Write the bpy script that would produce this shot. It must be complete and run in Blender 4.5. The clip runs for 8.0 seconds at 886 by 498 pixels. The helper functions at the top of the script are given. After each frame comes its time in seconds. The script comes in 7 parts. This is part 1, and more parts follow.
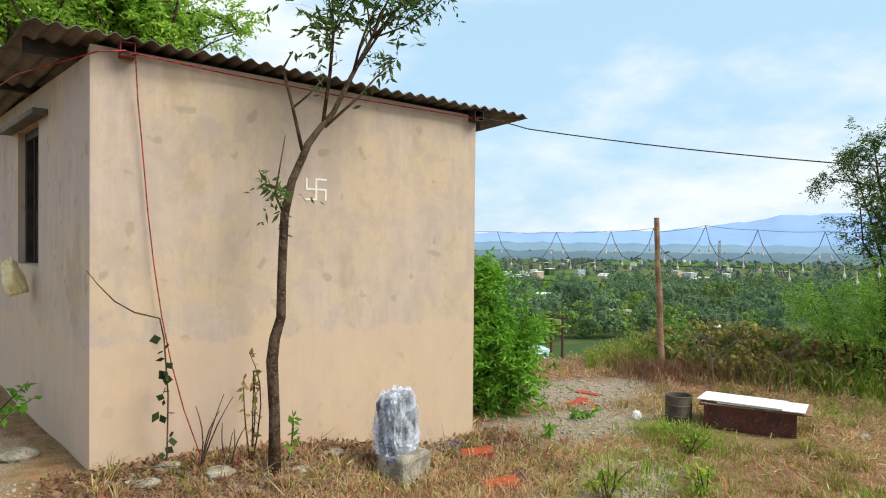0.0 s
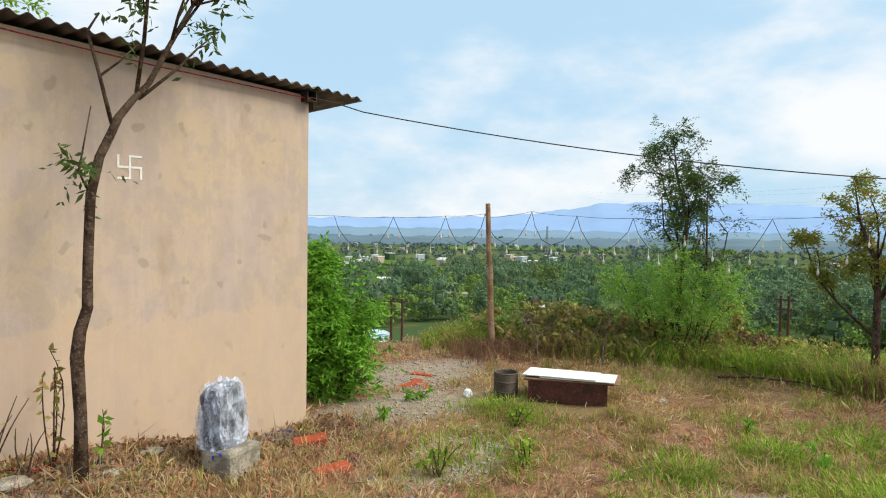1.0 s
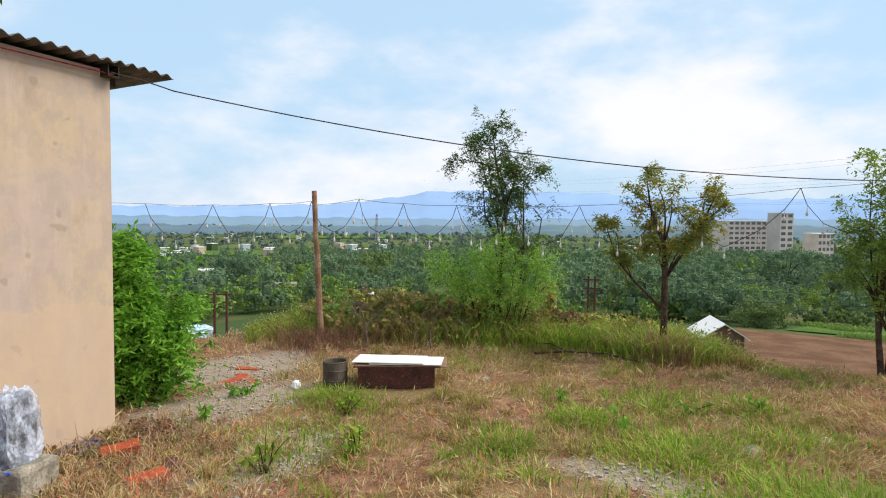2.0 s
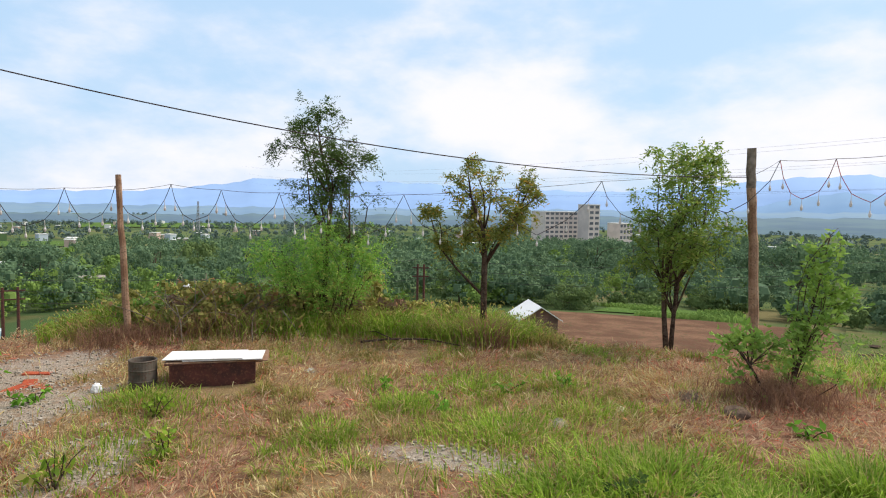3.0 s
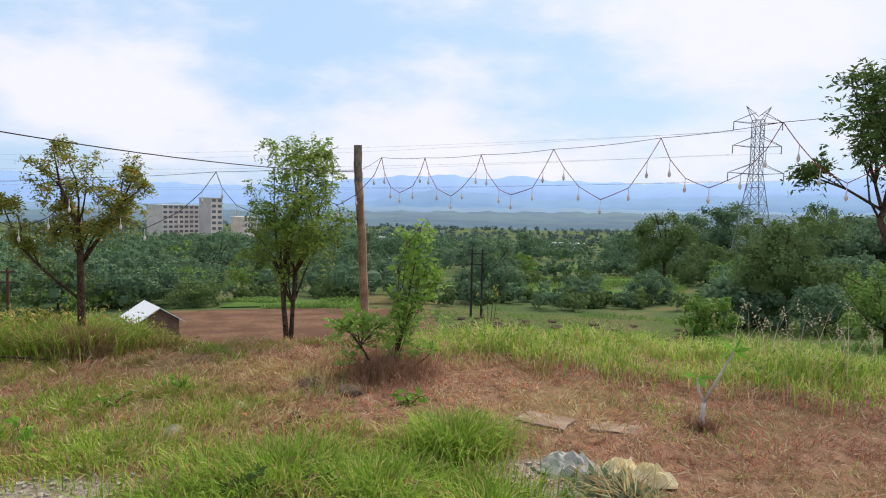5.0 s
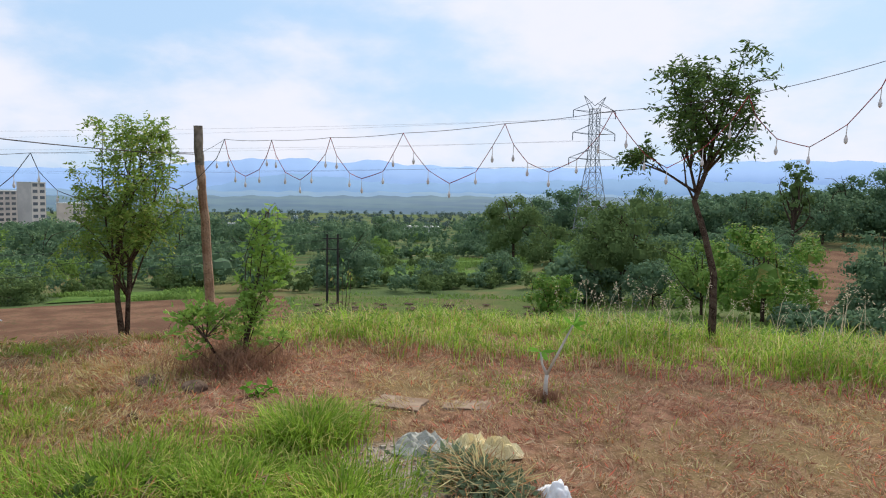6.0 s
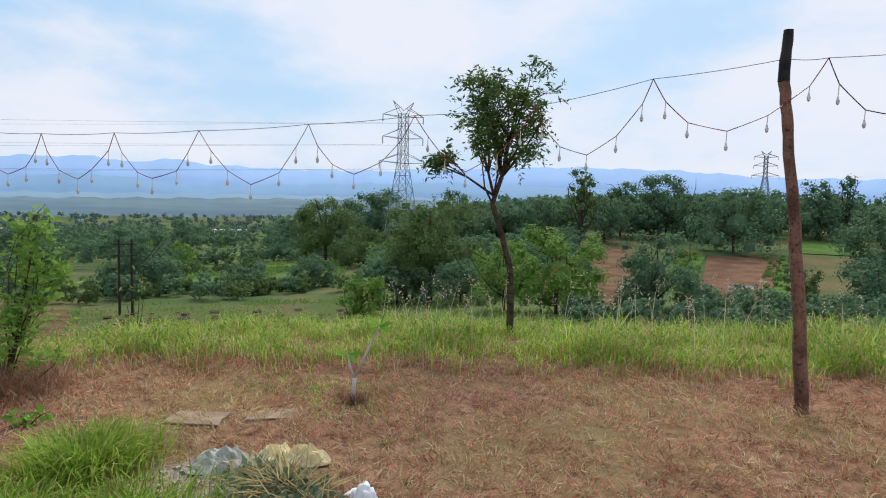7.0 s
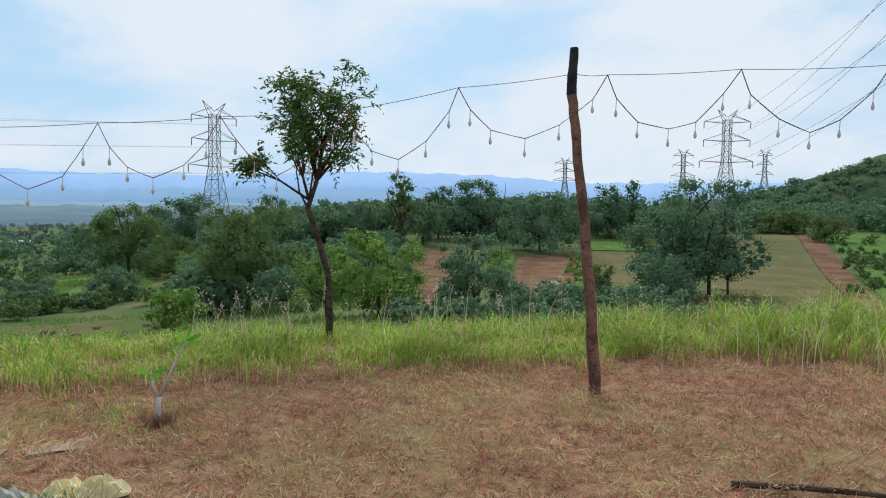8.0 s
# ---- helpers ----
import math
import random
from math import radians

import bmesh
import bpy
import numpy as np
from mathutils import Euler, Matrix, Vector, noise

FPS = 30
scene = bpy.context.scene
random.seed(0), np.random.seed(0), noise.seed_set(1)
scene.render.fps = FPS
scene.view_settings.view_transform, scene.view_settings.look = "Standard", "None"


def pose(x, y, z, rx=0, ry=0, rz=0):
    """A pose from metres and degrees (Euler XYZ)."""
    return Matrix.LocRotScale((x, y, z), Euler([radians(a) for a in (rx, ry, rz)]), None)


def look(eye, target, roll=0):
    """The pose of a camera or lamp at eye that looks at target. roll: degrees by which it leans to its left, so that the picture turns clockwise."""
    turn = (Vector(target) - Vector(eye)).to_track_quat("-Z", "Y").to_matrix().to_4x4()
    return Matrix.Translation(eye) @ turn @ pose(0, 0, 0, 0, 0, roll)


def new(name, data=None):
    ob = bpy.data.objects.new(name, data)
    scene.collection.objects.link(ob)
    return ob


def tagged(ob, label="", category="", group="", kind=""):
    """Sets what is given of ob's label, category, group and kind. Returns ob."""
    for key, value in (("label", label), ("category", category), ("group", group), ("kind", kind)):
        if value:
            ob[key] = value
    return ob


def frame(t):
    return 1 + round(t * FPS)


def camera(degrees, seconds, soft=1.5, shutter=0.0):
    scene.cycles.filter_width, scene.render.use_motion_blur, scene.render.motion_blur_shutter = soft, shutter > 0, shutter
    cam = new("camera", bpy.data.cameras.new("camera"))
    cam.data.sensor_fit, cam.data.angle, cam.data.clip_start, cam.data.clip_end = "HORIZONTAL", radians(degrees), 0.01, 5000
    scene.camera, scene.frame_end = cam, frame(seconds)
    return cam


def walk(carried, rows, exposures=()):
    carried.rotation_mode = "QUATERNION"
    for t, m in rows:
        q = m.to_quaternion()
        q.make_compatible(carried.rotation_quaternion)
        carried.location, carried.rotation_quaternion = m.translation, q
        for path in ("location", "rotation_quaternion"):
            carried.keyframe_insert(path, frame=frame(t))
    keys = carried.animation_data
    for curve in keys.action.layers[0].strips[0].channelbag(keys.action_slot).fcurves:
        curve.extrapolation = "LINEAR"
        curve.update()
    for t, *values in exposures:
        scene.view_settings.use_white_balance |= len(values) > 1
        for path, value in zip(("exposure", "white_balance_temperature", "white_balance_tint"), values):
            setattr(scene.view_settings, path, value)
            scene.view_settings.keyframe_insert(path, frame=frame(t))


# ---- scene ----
cam = camera(68.0, 8.0, 1.1)
PATH = [
    (0, (-3.096, -4.324, 1.593), (2.3303, 4.0749, 1.4394), 0.55),
    (0.5, (-3.065, -4.328, 1.592), (3.3224, 3.3627, 1.3467), 1.04),
    (1, (-3.037, -4.332, 1.589), (4.2360, 2.5221, 1.2330), 0.88),
    (2.5, (-2.984, -4.357, 1.581), (6.3267, -0.7528, 1.0170), 0.78),
    (3, (-2.947, -4.385, 1.577), (6.7429, -1.9985, 0.9395), 1.05),
    (3.5, (-2.923, -4.400, 1.569), (6.9919, -3.3715, 0.7735), 0.24),
    (4, (-2.905, -4.430, 1.568), (7.0535, -4.7504, 0.7185), 0.50),
    (4.5, (-2.888, -4.449, 1.558), (6.9095, -6.3382, 0.9020), 1.10),
    (6, (-2.863, -4.511, 1.558), (5.7104, -9.5926, 0.7403), 0.97),
    (6.5, (-2.868, -4.549, 1.554), (4.8833, -10.8175, 0.7651), 0.81),
    (7, (-2.878, -4.569, 1.556), (3.9340, -11.8542, 0.8301), 1.20),
    (7.5, (-2.882, -4.593, 1.554), (2.8171, -12.7866, 0.9383), 1.04),
    (8, (-2.922, -4.596, 1.554), (1.7020, -13.4409, 0.9355), 0.62),
]
walk(cam, [(t, look(eye, target, roll)) for t, eye, target, roll in PATH],
     exposures=[(0.0, 0.22, 6900, 2), (1.0, 0.15, 7000, 4), (2.5, 0.17, 6900, 10), (3.5, 0.15, 6850, 12), (4.5, 0.10, 6750, 13), (6.0, 0.03, 6550, 11), (7.0, -0.05, 6450, 8), (8.0, -0.09, 6350, 3)])

# ---- sky, sun ----
SUN_HEADING, SUN_HEIGHT = 146.0, 46.0
world = bpy.data.worlds.new("sky")
scene.world = world
world.use_nodes = True


def build_sky():
    nt = world.node_tree
    nt.nodes.clear()
    out = nt.nodes.new("ShaderNodeOutputWorld")
    bg = nt.nodes.new("ShaderNodeBackground")
    sky = nt.nodes.new("ShaderNodeTexSky")
    sky.sky_type = "NISHITA"
    sky.sun_disc = False
    sky.sun_elevation = radians(SUN_HEIGHT)
    sky.sun_rotation = radians(SUN_HEADING)
    sky.air_density, sky.dust_density, sky.ozone_density = 1.0, 2.0, 1.5
    gain = nt.nodes.new("ShaderNodeVectorMath")
    gain.operation = "SCALE"
    gain.inputs["Scale"].default_value = 0.10
    nt.links.new(sky.outputs[0], gain.inputs[0])
    tc = nt.nodes.new("ShaderNodeTexCoord")
    mp = nt.nodes.new("ShaderNodeMapping")
    mp.inputs["Scale"].default_value = (1.0, 1.0, 2.2)
    nt.links.new(tc.outputs["Generated"], mp.inputs[0])
    n1 = nt.nodes.new("ShaderNodeTexNoise")
    n1.inputs["Scale"].default_value = 2.5
    n1.inputs["Detail"].default_value = 7.0
    n1.inputs["Roughness"].default_value = 0.55
    nt.links.new(mp.outputs[0], n1.inputs["Vector"])
    ramp = nt.nodes.new("ShaderNodeMapRange")
    ramp.inputs["From Min"].default_value = 0.38
    ramp.inputs["From Max"].default_value = 0.62
    ramp.inputs["To Min"].default_value = 0.06
    ramp.inputs["To Max"].default_value = 0.95
    ramp.interpolation_type = "SMOOTHSTEP"
    nt.links.new(n1.outputs[0], ramp.inputs[0])
    mix = nt.nodes.new("ShaderNodeMix")
    mix.data_type = "RGBA"
    nt.links.new(ramp.outputs[0], mix.inputs[0])
    haze = nt.nodes.new("ShaderNodeMix")
    haze.data_type = "RGBA"
    haze.inputs[0].default_value = 0.78
    haze.inputs[7].default_value = (0.48, 0.74, 1.05, 1)
    nt.links.new(gain.outputs[0], haze.inputs[6])
    nt.links.new(haze.outputs[2], mix.inputs[6])
    mix.inputs[7].default_value = (0.88, 0.90, 1.0, 1)
    nt.links.new(mix.outputs[2], bg.inputs[0])
    bg.inputs[1].default_value = 1.0
    nt.links.new(bg.outputs[0], out.inputs[0])


build_sky()
sun = new("sun", bpy.data.lights.new("sun", "SUN"))
sun.data.energy, sun.data.angle, sun.data.color = 3.8, radians(32), (1.0, 0.93, 0.82)
sh, sv = radians(SUN_HEADING), radians(SUN_HEIGHT)
sun.matrix_world = look((0, 0, 30), (-math.sin(sh) * math.cos(sv), -math.cos(sh) * math.cos(sv), 30 - math.sin(sv)))

# ---- materials ----


def material(name):
    m = bpy.data.materials.new(name)
    m.use_nodes = True
    return m, m.node_tree, m.node_tree.nodes["Principled BSDF"]


def link(nt, a, b):
    nt.links.new(a, b)


def noise_node(nt, scale, detail=4.0, rough=0.55, coord=None):
    n = nt.nodes.new("ShaderNodeTexNoise")
    n.inputs["Scale"].default_value, n.inputs["Detail"].default_value, n.inputs["Roughness"].default_value = scale, detail, rough
    if coord is not None:
        link(nt, coord, n.inputs["Vector"])
    return n


def place(nt):
    return nt.nodes.new("ShaderNodeNewGeometry").outputs["Position"]


def spread(nt, value, lo, hi, a=0.0, b=1.0):
    n = nt.nodes.new("ShaderNodeMapRange")
    n.interpolation_type = "SMOOTHSTEP"
    for key, v in (("From Min", lo), ("From Max", hi), ("To Min", a), ("To Max", b)):
        n.inputs[key].default_value = v
    link(nt, value, n.inputs[0])
    return n.outputs[0]


def blend(nt, fac, a, b, mode="MIX"):
    n = nt.nodes.new("ShaderNodeMix")
    n.data_type, n.blend_type = "RGBA", mode
    for slot, v in ((0, fac), (6, a), (7, b)):
        if isinstance(v, (int, float)):
            n.inputs[slot].default_value = v
        elif isinstance(v, tuple):
            n.inputs[slot].default_value = (*v, 1)
        else:
            link(nt, v, n.inputs[slot])
    return n.outputs[2]


def bump(nt, bsdf, height, strength=0.3, distance=0.01):
    n = nt.nodes.new("ShaderNodeBump")
    n.inputs["Strength"].default_value, n.inputs["Distance"].default_value = strength, distance
    link(nt, height, n.inputs["Height"])
    link(nt, n.outputs[0], bsdf.inputs["Normal"])


def rough_surface(name, a, b, scale=8.0, fine=60.0, rough=0.85, relief=0.3, dist=0.01, c=None, metal=0.0, object_space=False):
    """Two colours mixed by broad and fine noise, with a fine relief."""
    m, nt, p = material(name)
    at = nt.nodes.new("ShaderNodeTexCoord").outputs["Object"] if object_space else place(nt)
    n1, n2 = noise_node(nt, scale, 5, 0.6, at), noise_node(nt, fine, 3, 0.6, at)
    col = blend(nt, spread(nt, n1.outputs[0], 0.38, 0.62), a, b)
    if c:
        col = blend(nt, spread(nt, n2.outputs[0], 0.5, 0.72), col, c)
    link(nt, col, p.inputs["Base Color"])
    p.inputs["Roughness"].default_value, p.inputs["Metallic"].default_value = rough, metal
    p.inputs["Specular IOR Level"].default_value = 0.03 if rough > 0.88 else 0.35
    bump(nt, p, n2.outputs[0], relief, dist)
    return m


def leaf_material(name, a, b, c=None, translucent=0.38, rough=0.6, gain=1.45, patch=0.9, gloss=0.12):
    """Leaves: every leaf its own tint between a and b, some of them c."""
    a, b = tuple(min(0.75, gain * v) for v in a), tuple(min(0.75, gain * v) for v in b)
    c = tuple(min(0.75, gain * v) for v in c) if c else None
    m, nt, p = material(name)
    rnd = nt.nodes.new("ShaderNodeNewGeometry").outputs["Random Per Island"]
    col = blend(nt, rnd, a, b)
    if c:
        col = blend(nt, spread(nt, rnd, 0.86, 0.9), col, c)
    big = noise_node(nt, patch, 3, 0.6, place(nt))
    col = blend(nt, spread(nt, big.outputs[0], 0.35, 0.65, 0.0, 0.45), col, tuple(0.7 * v for v in a))
    link(nt, col, p.inputs["Base Color"])
    p.inputs["Roughness"].default_value = rough
    p.inputs["Specular IOR Level"].default_value = gloss
    tr = nt.nodes.new("ShaderNodeBsdfTranslucent")
    link(nt, col, tr.inputs[0])
    mix = nt.nodes.new("ShaderNodeMixShader")
    mix.inputs[0].default_value = translucent
    link(nt, p.outputs[0], mix.inputs[1])
    link(nt, tr.outputs[0], mix.inputs[2])
    link(nt, mix.outputs[0], nt.nodes["Material Output"].inputs[0])
    return m


GRAVEL = [(0.9, -0.2, 1.1, 0.55), (1.9, 0.7, 1.2, 0.6), (0.1, -1.3, 0.8, 0.45), (0.97, -3.5, 0.26, 0.65), (0.35, -6.2, 0.55, 0.4), (-0.9, -0.35, 2.2, 0.35), (-3.45, 0.6, 0.5, 1.1)]


def ground_material():
    """Reddish dry soil with straw; grey gravel in patches; green and tan fields far off."""
    m, nt, p = material("yard_soil")
    at = place(nt)
    n1, n2, n3 = noise_node(nt, 0.7, 5, 0.6, at), noise_node(nt, 9.0, 5, 0.65, at), noise_node(nt, 70.0, 3, 0.6, at)
    soil = blend(nt, spread(nt, n2.outputs[0], 0.35, 0.65), (0.14, 0.07, 0.045), (0.33, 0.18, 0.115))
    soil = blend(nt, spread(nt, n1.outputs[0], 0.42, 0.62, 0.0, 0.7), soil, (0.20, 0.16, 0.07))
    soil = blend(nt, spread(nt, n3.outputs[0], 0.52, 0.7), soil, (0.36, 0.25, 0.16))
    grey = blend(nt, spread(nt, n3.outputs[0], 0.4, 0.62), (0.25, 0.21, 0.17), (0.42, 0.365, 0.305))
    grey = blend(nt, spread(nt, n2.outputs[0], 0.5, 0.62, 0.0, 0.6), grey, (0.24, 0.15, 0.09))
    mask = None
    for x, y, rx, ry in GRAVEL:
        mp = nt.nodes.new("ShaderNodeMapping")
        mp.vector_type = "POINT"
        mp.inputs["Location"].default_value = (-x / rx, -y / ry, 0)
        mp.inputs["Scale"].default_value = (1 / rx, 1 / ry, 0)
        link(nt, at, mp.inputs[0])
        ln = nt.nodes.new("ShaderNodeVectorMath")
        ln.operation = "LENGTH"
        link(nt, mp.outputs[0], ln.inputs[0])
        add = nt.nodes.new("ShaderNodeMath")
        add.operation = "ADD"
        wob = noise_node(nt, 3.5, 4, 0.6, at)
        link(nt, ln.outputs["Value"], add.inputs[0])
        link(nt, wob.outputs[0], add.inputs[1])
        v = spread(nt, add.outputs[0], 1.0, 1.5, 0.85, 0.0)
        if mask is None:
            mask = v
        else:
            mx = nt.nodes.new("ShaderNodeMath")
            mx.operation = "MAXIMUM"
            link(nt, mask, mx.inputs[0])
            link(nt, v, mx.inputs[1])
            mask = mx.outputs[0]
    near = blend(nt, mask, soil, grey)
    f1, f2 = noise_node(nt, 0.011, 4, 0.55, at), noise_node(nt, 0.05, 4, 0.6, at)
    far = blend(nt, spread(nt, f1.outputs[0], 0.42, 0.58), (0.055, 0.09, 0.035), (0.10, 0.135, 0.05))
    far = blend(nt, spread(nt, f2.outputs[0], 0.52, 0.68), far, (0.15, 0.13, 0.06))
    dist = nt.nodes.new("ShaderNodeVectorMath")
    dist.operation = "LENGTH"
    link(nt, at, dist.inputs[0])
    col = blend(nt, spread(nt, dist.outputs["Value"], 12.0, 18.0), near, far)
    link(nt, col, p.inputs["Base Color"])
    p.inputs["Roughness"].default_value = 0.95
    p.inputs["Specular IOR Level"].default_value = 0.03
    bump(nt, p, n3.outputs[0], 0.8, 0.02)
    return m


def plaster_material():
    """Peach plaster: cloudy trowel patches, faint vertical streaks, small grey stains."""
    m, nt, p = material("peach_plaster")
    at = place(nt)
    n1, n2, n3 = noise_node(nt, 1.3, 5, 0.6, at), noise_node(nt, 6.0, 6, 0.65, at), noise_node(nt, 90, 3, 0.6, at)
    mp = nt.nodes.new("ShaderNodeMapping")
    mp.inputs["Scale"].default_value = (9, 9, 0.8)
    link(nt, at, mp.inputs[0])
    st = noise_node(nt, 1.0, 4, 0.6, mp.outputs[0])
    col = blend(nt, spread(nt, n1.outputs[0], 0.40, 0.60), (0.51, 0.395, 0.285), (0.465, 0.37, 0.33))
    col = blend(nt, spread(nt, n2.outputs[0], 0.47, 0.6, 0.0, 0.7), col, (0.42, 0.34, 0.305))
    col = blend(nt, spread(nt, st.outputs[0], 0.46, 0.66, 0.0, 0.3), col, (0.60, 0.475, 0.375))
    col = blend(nt, spread(nt, st.outputs[0], 0.30, 0.44, 0.25, 0.0), col, (0.43, 0.335, 0.28))
    mq = nt.nodes.new("ShaderNodeMapping")
    mq.inputs["Rotation"].default_value = (0, 0.7, 0)
    mq.inputs["Scale"].default_value = (1.5, 1.5, 0.8)
    link(nt, at, mq.inputs[0])
    trowel = noise_node(nt, 3.0, 8, 0.75, mq.outputs[0])
    col = blend(nt, spread(nt, trowel.outputs[0], 0.48, 0.58, 0.0, 0.55), col, (0.42, 0.335, 0.275))
    col = blend(nt, spread(nt, trowel.outputs[0], 0.28, 0.42, 0.4, 0.0), col, (0.62, 0.50, 0.40))
    spots = noise_node(nt, 6.5, 2, 0.4, at)
    col = blend(nt, spread(nt, spots.outputs[0], 0.66, 0.70, 0.0, 0.55), col, (0.30, 0.25, 0.19))
    damp = noise_node(nt, 1.1, 6, 0.7, mq.outputs[0])
    col = blend(nt, spread(nt, damp.outputs[0], 0.54, 0.66, 0.0, 0.5), col, (0.36, 0.265, 0.17))
    low = nt.nodes.new("ShaderNodeSeparateXYZ")
    link(nt, at, low.inputs[0])
    edge = nt.nodes.new("ShaderNodeMath")
    edge.operation = "MULTIPLY_ADD"
    link(nt, n2.outputs[0], edge.inputs[0])
    edge.inputs[1].default_value = 0.35
    link(nt, low.outputs["Z"], edge.inputs[2])
    col = blend(nt, spread(nt, edge.outputs[0], 1.1, 1.13, 0.5, 0.0), col, (0.56, 0.405, 0.29))
    link(nt, col, p.inputs["Base Color"])
    p.inputs["Roughness"].default_value = 0.92
    bump(nt, p, n3.outputs[0], 0.25, 0.004)
    return m


M_GROUND = ground_material()
M_PLASTER = plaster_material()
M_ROOF = rough_surface("weathered_grey_sheet", (0.10, 0.09, 0.085), (0.19, 0.17, 0.155), 3, 40, 0.75, 0.15, 0.003)
M_STEEL_RED = rough_surface("red_oxide_steel", (0.20, 0.03, 0.025), (0.10, 0.025, 0.02), 12, 80, 0.6, 0.2, 0.002)
M_DARK = rough_surface("dark_steel", (0.02, 0.017, 0.016), (0.045, 0.035, 0.03), 10, 70, 0.7, 0.2, 0.002)
M_BARK = rough_surface("bark", (0.04, 0.025, 0.018), (0.095, 0.065, 0.048), 14, 60, 0.9, 0.8, 0.012, (0.14, 0.11, 0.085))
M_BARK_GREY = rough_surface("grey_bark", (0.12, 0.10, 0.08), (0.24, 0.20, 0.16), 12, 60, 0.9, 0.5, 0.006)
M_POLE = rough_surface("weathered_pole_wood", (0.22, 0.12, 0.07), (0.36, 0.23, 0.15), 5, 50, 0.85, 0.5, 0.006, (0.12, 0.07, 0.045))
M_POLE_DARK = rough_surface("charred_pole_wood", (0.10, 0.045, 0.03), (0.24, 0.12, 0.08), 4, 40, 0.85, 0.6, 0.008, (0.03, 0.02, 0.018))
M_TAR = rough_surface("black_tar", (0.012, 0.01, 0.01), (0.03, 0.025, 0.022), 9, 60, 0.8, 0.3, 0.003)
M_WIRE = rough_surface("dark_wire", (0.02, 0.018, 0.018), (0.05, 0.03, 0.03), 9, 60, 0.6, 0.0, 0.001)
M_RED_WIRE = rough_surface("red_twisted_wire", (0.42, 0.03, 0.03), (0.06, 0.012, 0.012), 40, 90, 0.5, 0.0, 0.001)
M_STONE = rough_surface("grey_stone", (0.20, 0.18, 0.15), (0.37, 0.335, 0.28), 9, 60, 0.9, 0.7, 0.01, (0.14, 0.13, 0.10))
M_BRICK = rough_surface("red_brick", (0.40, 0.085, 0.04), (0.30, 0.06, 0.035), 14, 80, 0.9, 0.5, 0.004, (0.46, 0.16, 0.09))
M_WHITE = rough_surface("white_board", (0.72, 0.72, 0.70), (0.80, 0.80, 0.79), 5, 40, 0.6, 0.1, 0.002, (0.6, 0.58, 0.55))
M_PAINT = rough_surface("white_paint", (0.80, 0.80, 0.78), (0.72, 0.71, 0.68), 30, 90, 0.7, 0.1, 0.001)
M_RUST = rough_surface("rusty_brown_steel", (0.10, 0.03, 0.022), (0.05, 0.02, 0.016), 6, 50, 0.7, 0.4, 0.004, (0.16, 0.06, 0.035))
M_DRUM = rough_surface("old_drum", (0.055, 0.045, 0.035), (0.12, 0.10, 0.08), 6, 45, 0.75, 0.4, 0.004, (0.10, 0.045, 0.03))
M_FIELD_BROWN = rough_surface("ploughed_soil", (0.115, 0.062, 0.04), (0.185, 0.105, 0.066), 0.22, 2.2, 0.95, 0.8, 0.15, (0.10, 0.075, 0.04))
M_FIELD_GREEN = rough_surface("green_crop", (0.075, 0.14, 0.032), (0.11, 0.18, 0.045), 0.25, 3.0, 0.95, 0.8, 0.3, (0.055, 0.10, 0.026))
M_FIELD_TAN = rough_surface("stubble_field", (0.15, 0.12, 0.06), (0.095, 0.105, 0.042), 0.12, 1.8, 0.95, 0.7, 0.12, (0.075, 0.075, 0.035))
M_MEADOW = rough_surface("meadow_grass", (0.085, 0.115, 0.035), (0.135, 0.115, 0.055), 0.12, 1.8, 0.95, 0.8, 0.2, (0.06, 0.08, 0.03))
M_WALL_FAR = leaf_material("distant_leaves", (0.046, 0.09, 0.044), (0.074, 0.128, 0.058), None, 0.25, 0.95, 1.2, 0.06, 0.0)
M_WALL_PALE = rough_surface("cream_far_render", (0.60, 0.54, 0.50), (0.52, 0.47, 0.44), 0.2, 2, 0.9, 0.0, 0.01)
M_GLASS_DARK = rough_surface("dark_window", (0.08, 0.09, 0.11), (0.12, 0.13, 0.15), 0.2, 2, 0.3, 0.0, 0.01)
L_YARD = leaf_material("feathery_leaves", (0.06, 0.12, 0.022), (0.12, 0.19, 0.04), (0.22, 0.20, 0.06), 0.4, 0.6, 1.9)
L_NEEM = leaf_material("dark_pinnate_leaves", (0.045, 0.085, 0.022), (0.09, 0.14, 0.035), None, 0.35, 0.6, 1.3)
L_BUSH = leaf_material("bright_bush_leaves", (0.07, 0.18, 0.018), (0.17, 0.34, 0.045), None, 0.42, 0.6, 1.55, 3.0)
# Green lifted and turned bluish, in place of haze across the valley.
L_FAR = leaf_material("distant_leaves", (0.060, 0.105, 0.060), (0.11, 0.165, 0.085), None, 0.3, 0.9, 1.75, 0.11)
L_FAR3 = leaf_material("light_valley_leaves", (0.12, 0.195, 0.05), (0.165, 0.24, 0.065), None, 0.28, 0.95, 1.5, 0.11, 0.0)
L_FAR2 = leaf_material("olive_leaves", (0.09, 0.135, 0.05), (0.125, 0.175, 0.065), None, 0.28, 0.95, 1.4, 0.2, 0.0)
# Pale bluish leaf colour stands in for haze over the plain trees.
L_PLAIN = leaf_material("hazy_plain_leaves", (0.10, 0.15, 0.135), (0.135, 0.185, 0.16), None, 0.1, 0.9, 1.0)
L_YELLOW = leaf_material("yellowing_leaves", (0.10, 0.13, 0.025), (0.20, 0.20, 0.05), (0.32, 0.20, 0.04), 0.42, 0.6, 1.65)
L_GREEN = leaf_material("green_grass", (0.075, 0.145, 0.014), (0.28, 0.39, 0.05), (0.42, 0.36, 0.13), 0.42, 0.6, 1.6, 2.2)
